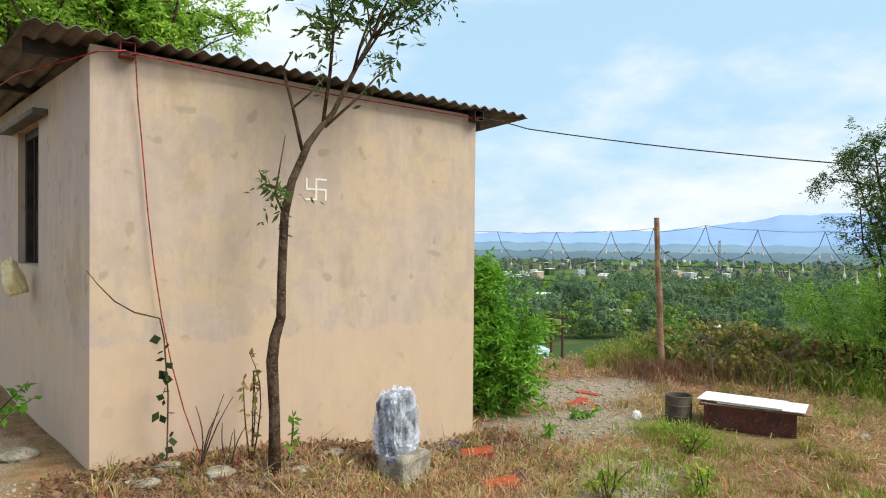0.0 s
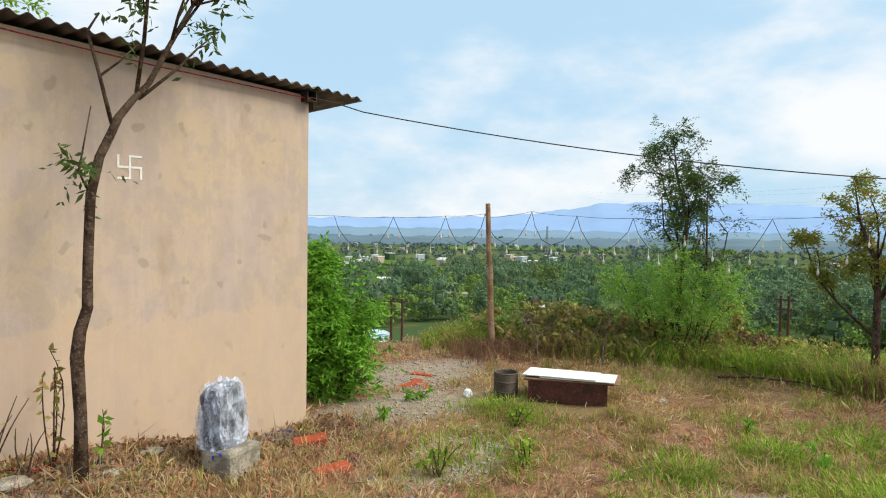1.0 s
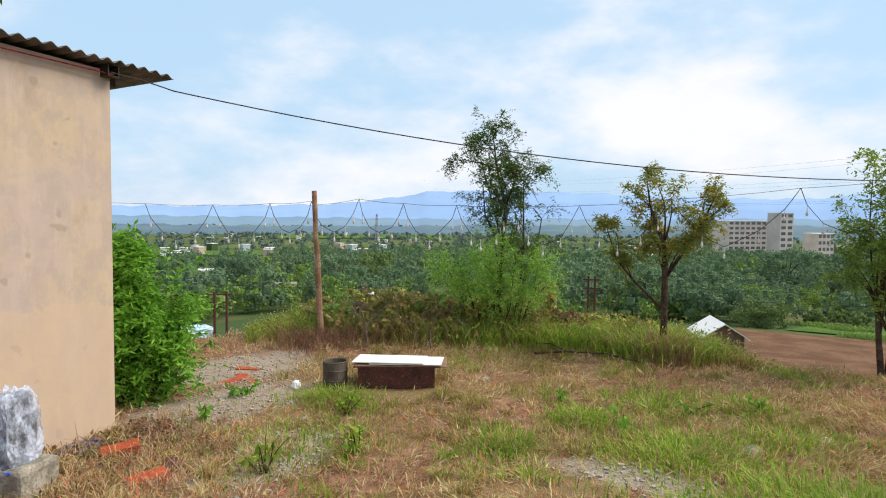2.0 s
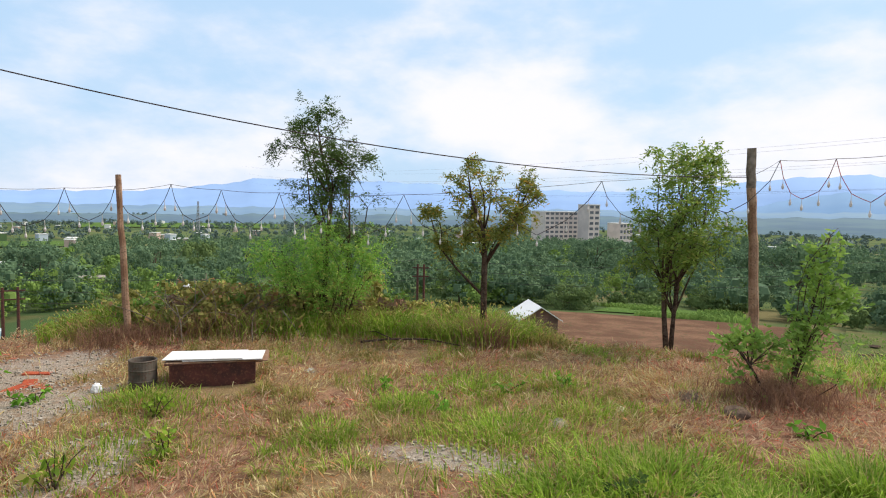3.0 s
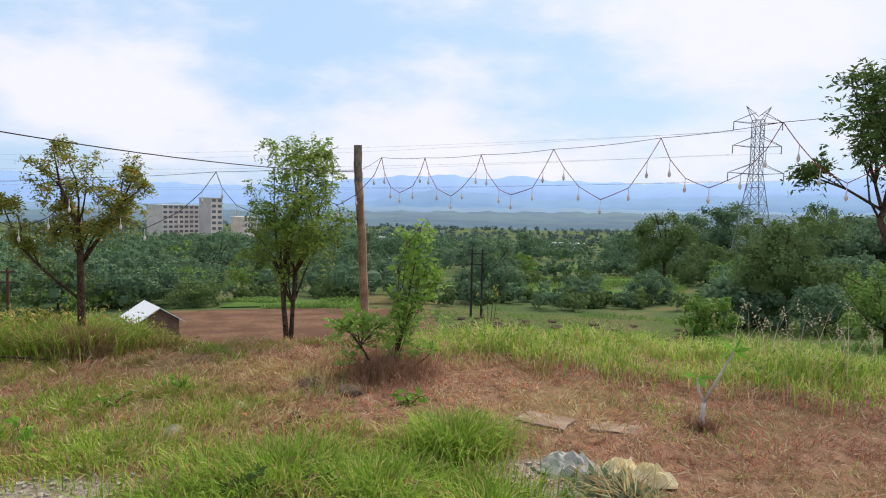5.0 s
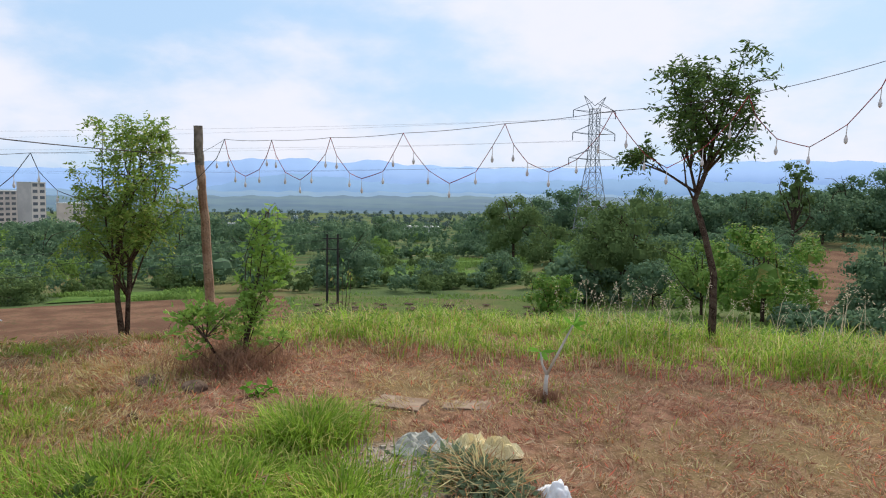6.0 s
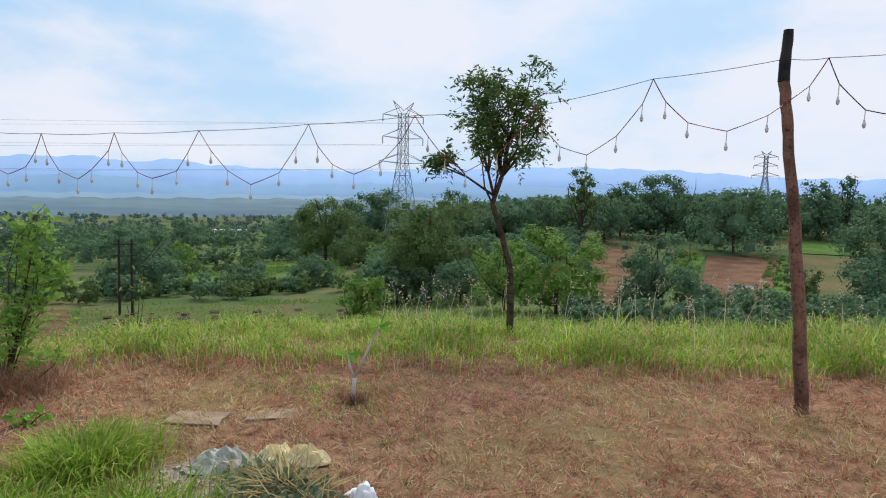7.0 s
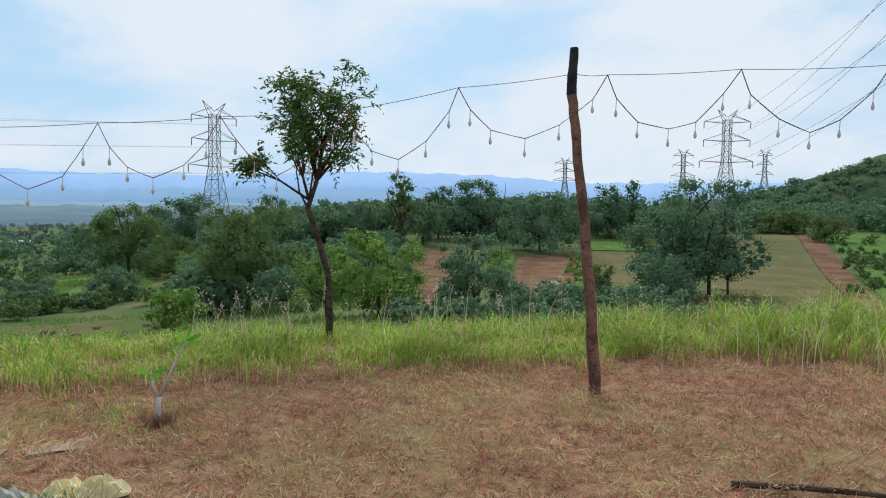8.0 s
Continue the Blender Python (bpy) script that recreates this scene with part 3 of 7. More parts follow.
def twig_leaves(rng, start, way, length, count, size, slim, droop=0.25):
    """Feathered twigs: pairs of leaflets along a rachis."""
    n = len(start)
    way = way / (np.linalg.norm(way, axis=1)[:, None] + 1e-9)
    out = []
    for k in range(count):
        f = (k + 0.6) / count
        p = start + way * (length * f)[:, None]
        p[:, 2] -= droop * length * f * f
        side = np.cross(way, rng.normal(size=(n, 3)) * 0.3 + np.array([0, 0, 1.0]))
        side /= np.linalg.norm(side, axis=1)[:, None] + 1e-9
        for sgn in (-1, 1):
            out.append(leaf_quads(rng, p, size * (1 - 0.35 * f), slim, droop, heading=sgn * side + 0.5 * way))
    return np.concatenate(out)


def limb(rng, a, b, bend=0.15, n=5):
    a, b = np.array(a, float), np.array(b, float)
    l = np.linalg.norm(b - a)
    off = rng.normal(size=3) * bend * l
    return [a + (b - a) * t + off * math.sin(math.pi * t) * (1 - 0.3 * t) + (np.array([0, 0, 0.1 * l]) * math.sin(math.pi * t)) for t in np.linspace(0, 1, n)]


def tree(seed, label, stems, blobs, leaf, bark, size=0.05, slim=0.34, twig=0.16, pairs=4, name="tree", group="", thick=0.03, twigs_per=26, droop=0.3, sub=3):
    """stems: lists of (x, y, z, radius) from the ground up; blobs: (centre, radii, limbs, stem, from) of the crown."""
    rng = np.random.default_rng(seed)
    base = stems[0][0]
    root = thing(name, (base[0], base[1], base[2]), label, "shrub" if name == "shrub" else "tree", group)
    inv = Matrix.Translation((-base[0], -base[1], -base[2]))
    bm = bmesh.new()
    for s in stems:
        pts = [np.array(p[:3]) for p in s]
        tube(bm, pts, [p[3] for p in s], 8)
    starts, ways = [], []
    for centre, radii, limbs, k, f in blobs:
        s = stems[k]
        i = min(int(f * (len(s) - 1)), len(s) - 1)
        for j in range(limbs):
            d = rng.normal(size=3)
            d = d / np.linalg.norm(d) * rng.uniform(0.45, 1.0) ** 0.5
            end = np.array(centre) + d * np.array(radii)
            jj = min(len(s) - 1, i + int(rng.integers(0, max(1, len(s) - i))))
            path = limb(rng, s[jj][:3], end)
            r0 = min(thick, s[jj][3] * 0.7)
            tube(bm, path, [r0 * (1 - 0.8 * q / 4) for q in range(5)], 5)
            for q in range(sub):
                t0 = path[2 + int(rng.integers(0, 3))]
                tip = t0 + rng.normal(size=3) * np.array(radii) * 0.33 + (end - t0) * 0.3
                p2 = limb(rng, t0, tip, 0.12, 4)
                tube(bm, p2, [0.25 * r0, 0.2 * r0, 0.15 * r0, 0.08 * r0], 4)
                m = max(2, twigs_per // (sub + 1))
                st = np.array(p2)[rng.integers(1, 4, m)] + rng.normal(size=(m, 3)) * 0.02
                starts.append(st)
                ways.append(rng.normal(size=(m, 3)) + (tip - t0) * 2)
            m = max(2, twigs_per // (sub + 1))
            starts.append(np.array(path)[rng.integers(2, 5, m)] + rng.normal(size=(m, 3)) * 0.02)
            ways.append(rng.normal(size=(m, 3)) + (end - path[2]))
    bmesh.ops.transform(bm, matrix=inv, verts=bm.verts)
    part("trunk", bm, bark, root, smooth=True)
    starts, ways = np.concatenate(starts), np.concatenate(ways)
    v = twig_leaves(rng, starts, ways, twig * rng.uniform(0.5, 1.2, len(starts)), pairs, size, slim, droop)
    quads("crown", v - np.array(base[:3]), leaf, root)
    return root


Z0 = 0.17
tree(1, "slender young tree with pinnate leaves against the plastered wall",
     [[(-1.784, -0.42, Z0 - 0.06, 0.04), (-1.779, -0.4, 0.5, 0.033), (-1.79, -0.38, 0.83, 0.036), (-1.774, -0.38, 0.97, 0.034), (-1.735, -0.38, 1.1, 0.03), (-1.733, -0.38, 1.31, 0.028), (-1.724, -0.38, 1.56, 0.028), (-1.716, -0.38, 1.73, 0.027), (-1.669, -0.38, 1.946, 0.026), (-1.604, -0.38, 2.09, 0.025), (-1.567, -0.38, 2.18, 0.024), (-1.48, -0.38, 2.30, 0.02), (-1.397, -0.38, 2.397, 0.018), (-1.26, -0.38, 2.67, 0.015), (-1.139, -0.4, 2.91, 0.011), (-1.036, -0.45, 3.19, 0.006)],
      [(-1.466, -0.38, 2.335, 0.013), (-1.422, -0.38, 2.646, 0.012), (-1.401, -0.38, 2.9, 0.01), (-1.422, -0.4, 3.2, 0.005)],
      [(-1.604, -0.38, 2.14, 0.012), (-1.668, -0.38, 2.401, 0.01), (-1.724, -0.36, 2.637, 0.009), (-1.663, -0.36, 2.751, 0.006)],
      [(-1.661, -0.38, 2.402, 0.008), (-1.569, -0.4, 2.491, 0.006), (-1.475, -0.42, 2.603, 0.004)],
      [(-1.454, -0.38, 2.3, 0.011), (-1.238, -0.4, 2.507, 0.009), (-1.116, -0.42, 2.653, 0.006), (-0.99, -0.45, 2.78, 0.003)],
      [(-1.722, -0.38, 1.74, 0.008), (-1.783, -0.4, 1.853, 0.006), (-1.714, -0.38, 2.222, 0.003)]],
     [((-0.85, -0.5, 3.3), (0.55, 0.35, 0.22), 9, 0, 0.9), ((-1.35, -0.5, 3.3), (0.4, 0.35, 0.22), 7, 1, 0.7), ((-1.45, -0.4, 2.85), (0.28, 0.2, 0.14), 3, 1, 0.4), ((-1.02, -0.45, 2.7), (0.16, 0.15, 0.1), 1, 4, 0.6), ((-1.76, -0.4, 2.0), (0.05, 0.05, 0.16), 1, 5, 0.4), ((-0.4, -0.5, 3.35), (0.3, 0.3, 0.22), 4, 0, 0.97)],
     L_NEEM, M_BARK, 0.085, 0.3, 0.24, 5, thick=0.012, twigs_per=10, sub=2)
tree(2, "tall thin tree with feathery leaves over a leafy thicket",
     [[(4.85, -0.9, -0.05, 0.035), (4.83, -0.92, 0.6, 0.03), (4.8, -0.97, 1.2, 0.026), (4.82, -1.0, 1.7, 0.022), (4.75, -0.9, 2.2, 0.014), (4.7, -0.85, 2.7, 0.006)],
      [(4.95, -1.0, -0.05, 0.025), (5.0, -1.15, 0.6, 0.02), (4.95, -1.2, 1.2, 0.015), (4.93, -1.2, 1.7, 0.01), (4.92, -1.2, 2.1, 0.005)],
      [(4.75, -0.8, -0.05, 0.02), (4.65, -0.6, 0.5, 0.015), (4.55, -0.45, 1.0, 0.008)]],
     [((4.75, -0.85, 2.45), (0.45, 0.55, 0.35), 10, 0, 0.5), ((4.9, -1.15, 2.25), (0.4, 0.5, 0.3), 8, 1, 0.5), ((4.6, -0.5, 2.4), (0.25, 0.25, 0.25), 4, 0, 0.6), ((4.85, -1.0, 1.75), (0.4, 0.5, 0.25), 7, 0, 0.4), ((4.85, -1.15, 1.5), (0.35, 0.5, 0.25), 7, 1, 0.4)],
     L_NEEM, M_BARK, 0.05, 0.32, 0.15, 5, thick=0.012, twigs_per=44)
tree(3, "bright green feathery thicket of thin stems on the grassy brow",
     [[(4.7, -0.75, -0.05, 0.012), (4.6, -0.5, 0.5, 0.009), (4.5, -0.3, 0.95, 0.004)], [(4.75, -0.95, -0.05, 0.012), (4.75, -0.95, 0.7, 0.008), (4.7, -0.9, 1.4, 0.004)], [(4.8, -1.15, -0.05, 0.012), (4.8, -1.35, 0.5, 0.009), (4.85, -1.6, 1.0, 0.004)]],
     [((4.6, -0.45, 0.85), (0.4, 0.35, 0.35), 12, 0, 0.3), ((4.7, -0.9, 1.1), (0.4, 0.4, 0.42), 14, 1, 0.3), ((4.8, -1.45, 0.8), (0.4, 0.35, 0.4), 12, 2, 0.3), ((4.7, -0.95, 0.5), (0.4, 0.7, 0.3), 12, 1, 0.1)],
     leaf_material("thicket_leaves", (0.08, 0.17, 0.025), (0.16, 0.27, 0.05), (0.26, 0.27, 0.07), 0.42, 0.6, 2.3), M_BARK, 0.05, 0.28, 0.18, 6, name="shrub", thick=0.006, twigs_per=34)
tree(4, "small forked tree with yellowing leaves on the brow",
     [[(4.65, -3.03, -0.1, 0.045), (4.65, -3.02, 0.5, 0.038), (4.65, -3.02, 0.96, 0.035), (4.65, -3.0, 1.3, 0.022), (4.62, -2.85, 1.7, 0.014), (4.6, -2.8, 2.05, 0.006)],
      [(4.65, -3.02, 0.9, 0.025), (4.68, -3.2, 1.2, 0.018), (4.7, -3.4, 1.55, 0.012), (4.72, -3.55, 1.9, 0.005)],
      [(4.65, -3.0, 0.55, 0.018), (4.6, -2.7, 0.85, 0.014), (4.55, -2.5, 1.1, 0.01), (4.5, -2.38, 1.5, 0.005)]],
     [((4.62, -2.85, 1.85), (0.3, 0.3, 0.3), 8, 0, 0.5), ((4.68, -3.3, 1.55), (0.3, 0.33, 0.28), 9, 1, 0.3), ((4.65, -2.95, 1.35), (0.3, 0.4, 0.22), 7, 0, 0.45), ((4.5, -2.4, 1.48), (0.12, 0.14, 0.1), 3, 2, 0.6), ((4.7, -3.58, 1.85), (0.12, 0.12, 0.14), 3, 1, 0.8), ((4.58, -2.6, 1.15), (0.15, 0.2, 0.14), 3, 2, 0.4)],
     L_YELLOW, M_BARK, 0.055, 0.36, 0.14, 4, thick=0.012, twigs_per=40)
tree(5, "round-crowned small tree with two stems on the brow",
     [[(4.84, -5.13, -0.3, 0.04), (4.85, -5.07, 0.35, 0.03), (4.85, -5.05, 0.7, 0.026), (4.84, -5.12, 1.2, 0.02), (4.83, -5.2, 1.7, 0.012), (4.83, -5.25, 2.2, 0.005)],
      [(4.86, -5.14, -0.3, 0.03), (4.86, -5.17, 0.4, 0.024), (4.85, -5.2, 0.8, 0.018), (4.84, -5.4, 1.3, 0.01), (4.84, -5.55, 1.8, 0.005)]],
     [((4.83, -5.15, 1.75), (0.5, 0.5, 0.5), 16, 0, 0.45), ((4.83, -5.4, 1.35), (0.5, 0.42, 0.45), 13, 1, 0.45), ((4.83, -5.0, 1.15), (0.45, 0.4, 0.45), 12, 0, 0.35), ((4.84, -5.5, 2.15), (0.15, 0.18, 0.16), 4, 1, 0.8)],
     leaf_material("oval_leaves", (0.085, 0.14, 0.025), (0.17, 0.24, 0.05), (0.26, 0.27, 0.07), 0.42, 0.6, 1.75), M_BARK, 0.055, 0.4, 0.15, 4, thick=0.012, twigs_per=40)
tree(6, "slender tree with a dark tufted crown behind the tall grass",
     [[(1.89, -10.87, -0.5, 0.05), (1.88, -10.87, 0.3, 0.042), (1.89, -10.86, 0.74, 0.04), (1.98, -10.8, 1.15, 0.036), (2.08, -10.72, 1.54, 0.032), (2.0, -10.78, 1.85, 0.026), (1.93, -10.83, 2.3, 0.016), (1.85, -10.9, 2.9, 0.006)],
      [(2.06, -10.73, 1.6, 0.02), (2.12, -10.68, 1.9, 0.015), (2.1, -10.65, 2.4, 0.01), (2.15, -10.62, 2.9, 0.005)],
      [(2.05, -10.74, 1.62, 0.016), (2.3, -10.5, 1.85, 0.012), (2.5, -10.35, 1.95, 0.008), (2.62, -10.25, 2.05, 0.004)]],
     [((1.95, -10.82, 2.65), (0.45, 0.45, 0.4), 14, 0, 0.65), ((2.12, -10.65, 2.45), (0.4, 0.4, 0.4), 11, 1, 0.4), ((1.68, -11.02, 2.85), (0.28, 0.28, 0.3), 8, 0, 0.75), ((2.25, -10.55, 2.95), (0.2, 0.25, 0.2), 4, 1, 0.7), ((2.58, -10.28, 2.0), (0.2, 0.2, 0.12), 5, 2, 0.6), ((1.85, -10.88, 2.2), (0.3, 0.3, 0.2), 6, 0, 0.6)],
     L_NEEM, M_BARK, 0.09, 0.32, 0.2, 4, thick=0.014, twigs_per=17)
tree(7, "dense bright green bush with narrow leaves beside the house",
     [[(0.5, 0.5, -0.05, 0.015), (0.5, 0.5, 0.6, 0.01), (0.48, 0.5, 1.2, 0.004)], [(0.7, 0.35, -0.05, 0.012), (0.75, 0.3, 0.5, 0.008), (0.8, 0.3, 0.9, 0.004)], [(0.35, 0.4, -0.05, 0.012), (0.35, 0.4, 0.6, 0.008), (0.3, 0.45, 1.15, 0.004)]],
     [((0.42, 0.5, 1.05), (0.3, 0.3, 0.32), 20, 0, 0.3), ((0.62, 0.4, 0.7), (0.33, 0.3, 0.35), 20, 1, 0.3), ((0.35, 0.35, 0.65), (0.28, 0.25, 0.4), 18, 2, 0.3), ((0.6, 0.35, 0.32), (0.38, 0.3, 0.28), 22, 1, 0.1), ((0.45, 0.6, 1.25), (0.22, 0.25, 0.15), 8, 0, 0.6)],
     L_BUSH, M_BARK, 0.085, 0.3, 0.16, 3, name="shrub", thick=0.006, twigs_per=34)
tree(8, "leafy shrub with broad upright leaves at the foot of a pole",
     [[(3.05, -5.9, -0.05, 0.022), (3.14, -6.03, 0.34, 0.017), (3.13, -6.1, 0.8, 0.012), (3.11, -6.2, 1.4, 0.005)], [(3.0, -5.8, -0.05, 0.014), (2.95, -5.6, 0.3, 0.01), (2.9, -5.4, 0.55, 0.004)], [(3.1, -5.95, -0.05, 0.012), (3.2, -6.0, 0.3, 0.009), (3.2, -5.95, 0.6, 0.004)]],
     [((3.12, -6.15, 1.1), (0.13, 0.16, 0.28), 9, 0, 0.5), ((3.12, -6.1, 0.75), (0.2, 0.22, 0.2), 8, 0, 0.4), ((3.0, -5.7, 0.4), (0.25, 0.35, 0.2), 9, 1, 0.3), ((3.1, -6.15, 0.35), (0.25, 0.3, 0.2), 9, 2, 0.3), ((2.9, -5.4, 0.5), (0.1, 0.12, 0.1), 3, 1, 0.7), ((3.1, -6.42, 0.95), (0.06, 0.08, 0.06), 2, 0, 0.5)],
     leaf_material("broad_leaves", (0.09, 0.17, 0.03), (0.20, 0.30, 0.065), None, 0.4, 0.6, 1.75), M_BARK, 0.085, 0.45, 0.1, 2, name="shrub", thick=0.006, twigs_per=14, droop=-0.4)
tree(9, "large spreading green tree behind the house roof",
     [[(-1.6, 7.5, -0.8, 0.2), (-1.6, 7.5, 1.5, 0.17), (-1.5, 7.4, 3.4, 0.12), (-1.4, 7.3, 5.0, 0.05)], [(-1.6, 7.5, 1.4, 0.12), (-2.8, 7.3, 3.4, 0.08), (-4.0, 7.0, 5.0, 0.04)]],
     [((-1.7, 7.2, 5.2), (1.3, 0.9, 0.8), 30, 0, 0.6), ((-3.6, 7.0, 5.2), (1.5, 1.0, 0.9), 34, 1, 0.6), ((-0.5, 7.2, 5.1), (0.8, 0.8, 0.65), 16, 0, 0.7), ((-2.6, 7.0, 4.9), (1.3, 0.8, 0.7), 24, 0, 0.6), ((-4.8, 6.5, 4.8), (1.0, 0.8, 0.9), 16, 1, 0.6), ((-2.4, 6.8, 5.7), (1.6, 0.8, 0.5), 20, 0, 0.7)],
     leaf_material("sunlit_tree_leaves", (0.11, 0.20, 0.03), (0.22, 0.33, 0.055), None, 0.5, 0.6, 2.2), M_BARK, 0.13, 0.4, 0.35, 4, thick=0.04, twigs_per=40)


# ---- poles, wires and festoon ----


def pole(label, pts, mat, top_mat=None, knots=4):
    rng = random.Random(len(label))
    root = thing("pole", pts[0][:3], label, "pole", "wooden poles round the yard")
    bm = bmesh.new()
    path, rad = [], []
    for a, b in zip(pts, pts[1:]):
        for k in range(5):
            t = k / 5
            path.append(Vector(a[:3]).lerp(Vector(b[:3]), t) + Vector((rng.uniform(-1, 1), rng.uniform(-1, 1), 0)) * 0.006 - Vector(pts[0][:3]))
            rad.append((a[3] + (b[3] - a[3]) * t) * rng.uniform(0.94, 1.06))
    path.append(Vector(pts[-1][:3]) - Vector(pts[0][:3]))
    rad.append(pts[-1][3])
    cut = len(path) if top_mat is None else len(path) - 5
    tube(bm, path[:cut], rad[:cut], 10)
    part("shaft", bm, mat, root)
    if top_mat:
        bm = bmesh.new()
        tube(bm, path[cut - 1:], [r * 1.03 for r in rad[cut - 1:]], 10)
        part("top", bm, top_mat, root, "blackened pole top")
    return root


pole("reddish wooden pole at the edge of the weeds", [(3.26, 0.73, -0.15, 0.042), (3.29, 0.82, 0.9, 0.036), (3.32, 0.90, 1.87, 0.031)], M_POLE)
pole("pale brown wooden pole behind a leafy shrub", [(4.95, -6.06, -0.4, 0.055), (4.965, -6.0, 1.1, 0.05), (4.98, -5.94, 1.85, 0.047), (4.98, -5.93, 2.29, 0.047)], M_POLE, M_BARK_GREY)
pole("crooked dark red wooden pole with a blackened top", [(-1.56, -10.01, -0.15, 0.055), (-1.5, -10.0, 0.7, 0.047), (-1.43, -9.98, 1.43, 0.042), (-1.355, -9.96, 2.1, 0.040), (-1.31, -9.94, 2.5, 0.042), (-1.32, -9.95, 2.88, 0.033)], M_POLE_DARK, M_TAR)

W0, W1, W2, W3, W4 = (1.6, 5.2, 1.78), (3.32, 0.89, 1.70), (4.98, -5.95, 1.99), (-1.32, -9.95, 2.67), (-4.6, -10.93, 2.75)


def on_span(h, el, a, b):
    """The point over the line a-b, in plan, that lies at heading h, at elevation el from the yard's middle."""
    d = np.array([math.sin(radians(h)), math.cos(radians(h))])
    e = np.array([b[0] - a[0], b[1] - a[1]])
    s = np.linalg.solve(np.array([d, -e]).T, np.array([a[0] - CX, a[1] - CY]))
    return Vector((CX + d[0] * s[0], CY + d[1] * s[0], 1.565 + s[0] * math.tan(radians(el))))


SPANS = [
    (W0, W1, [(36.4, 0.84), (41.4, 0.83), (45.9, 1.0), (49.3, 1.25)]),
    (W1, W2, [(53.3, 1.5), (57.1, 1.16), (61.7, 1.04), (66.4, 1.05), (72.2, 1.1), (79.5, 1.65), (89.1, 2.5), (96, 3.1)]),
    (W2, W3, [(102.6, 4.16), (106.3, 4.22), (111.1, 4.58), (117.2, 5.1), (125.8, 6.0), (134.6, 7.0), (144.7, 7.9), (154.0, 9.9)]),
    (W3, W4, [(166.2, 10.75), (176.2, 10.64), (185.8, 10.1)]),
]
M_BULB = rough_surface("clear_bulb_glass", (0.55, 0.5, 0.48), (0.7, 0.68, 0.66), 20, 90, 0.25, 0.0, 0.001)


def festoon():
    prev = None
    for i, (a, b, hooks) in enumerate(SPANS):
        pts = [Vector(a)] + [on_span(h, e, a, b) for h, e in hooks] + [Vector(b)]
        wire = []
        for p, q in zip(pts, pts[1:]):
            wire += [p.lerp(q, t / 6) - Vector((0, 0, 0.05 * (t / 6) * (1 - t / 6))) for t in range(6)]
        wire.append(pts[-1])
        strand("carrier_wire", wire, 0.0024, M_WIRE, "dark wire strung between wooden poles over the yard", group="wires between the poles", sides=4)
        rng = random.Random(len(hooks))
        root = thing("string_light", pts[0], "drooping string of small bulbs hooked on a wire", "string light", "string lights over the yard")
        chain = pts[1:-1]
        if i + 1 < len(SPANS):
            h, e = SPANS[i + 1][2][0]
            chain.append(on_span(h, e, *SPANS[i + 1][:2]))
        for p, q in zip(chain, chain[1:]):
            l = (q - p).length
            drop = 0.44 if i == 2 and q is chain[-1] else min(0.53, 0.28 + 0.2 * l)
            keys = [p]
            for t, f in ((0.09, 0.40), (0.25, 0.80), (0.47, 1.0), (0.71, 0.80), (0.89, 0.40)):
                keys.append(p.lerp(q, t + rng.uniform(-0.03, 0.03)) - Vector((0, 0, drop * f * rng.uniform(0.92, 1.06))))
            keys.append(q)
            path = []
            for c, d in zip(keys, keys[1:]):
                path += [c.lerp(d, t / 3) - Vector((0, 0, 0.012 * (t / 3) * (1 - t / 3))) for t in range(3)]
            path.append(keys[-1])
            cord = bmesh.new()
            tube(cord, [v - pts[0] for v in path], 0.004, 4)
            part("cord", cord, M_RED_WIRE if a is W2 else M_WIRE, root)
            for k in keys[1:-1]:
                bm = bmesh.new()
                o = k - pts[0]
                n = rng.uniform(0.05, 0.09)
                tube(bm, [o, o + Vector((0.004, 0, -n))], 0.003, 4)
                tube(bm, [o + Vector((0.004, 0, -n - z)) for z in (0, 0.015, 0.03, 0.05, 0.062)], [0.006, 0.008, 0.014, 0.012, 0.003], 7)
                part("bulb", bm, M_BULB, root)


festoon()
strand("roof_cable", sagging((-0.05, -0.08, 2.56), (0.45, -0.12, 2.53), 0.0, 2)[:-1] + sagging((0.45, -0.12, 2.51), (4.98, -5.93, 1.97), 0.215, 24), 0.005, M_WIRE, "dark cable running from the house eave to a pole")

# ---- valley: fields, woods, buildings, pylons ----
field("brown_field", [(86.0, 44), (109, 46), (107, 79), (85.5, 77)], M_FIELD_BROWN, "ploughed reddish-brown field below the brow")
field("meadow", [(107.5, 56), (130, 50), (129, 77), (108, 82)], M_MEADOW, "rough olive meadow with bare patches")
field("green_field", [(89.2, 80.5), (101, 81.5), (100.5, 92), (91, 91)], M_FIELD_GREEN, "green crop strip behind a ploughed field")
field("brown_field", [(151.0, 55), (153.3, 56), (153.0, 143), (149.7, 142)], M_FIELD_BROWN, "strip of red ploughed soil among trees")
field("brown_field", [(157.6, 56), (162.8, 56), (164.2, 136), (158.9, 135)], M_FIELD_BROWN, "bare brown field with a small puddle")
field("green_field", [(162.9, 56), (164.9, 56), (164.7, 137), (164.25, 137)], M_FIELD_GREEN, "bright green strip between bare fields")
field("green_field", [(156.0, 90), (157.2, 86), (158.8, 137), (157.9, 137)], M_FIELD_GREEN, "green bushy bank beside a bare field")
field("stubble_field", [(164.95, 56), (172.0, 57), (169.3, 144), (164.75, 144)], M_FIELD_TAN, "tan stubble field behind a crooked pole")
field("green_field", [(164.9, 146), (169.6, 147), (169.4, 178), (164.8, 178)], M_FIELD_GREEN, "bright green crop below the tree line")
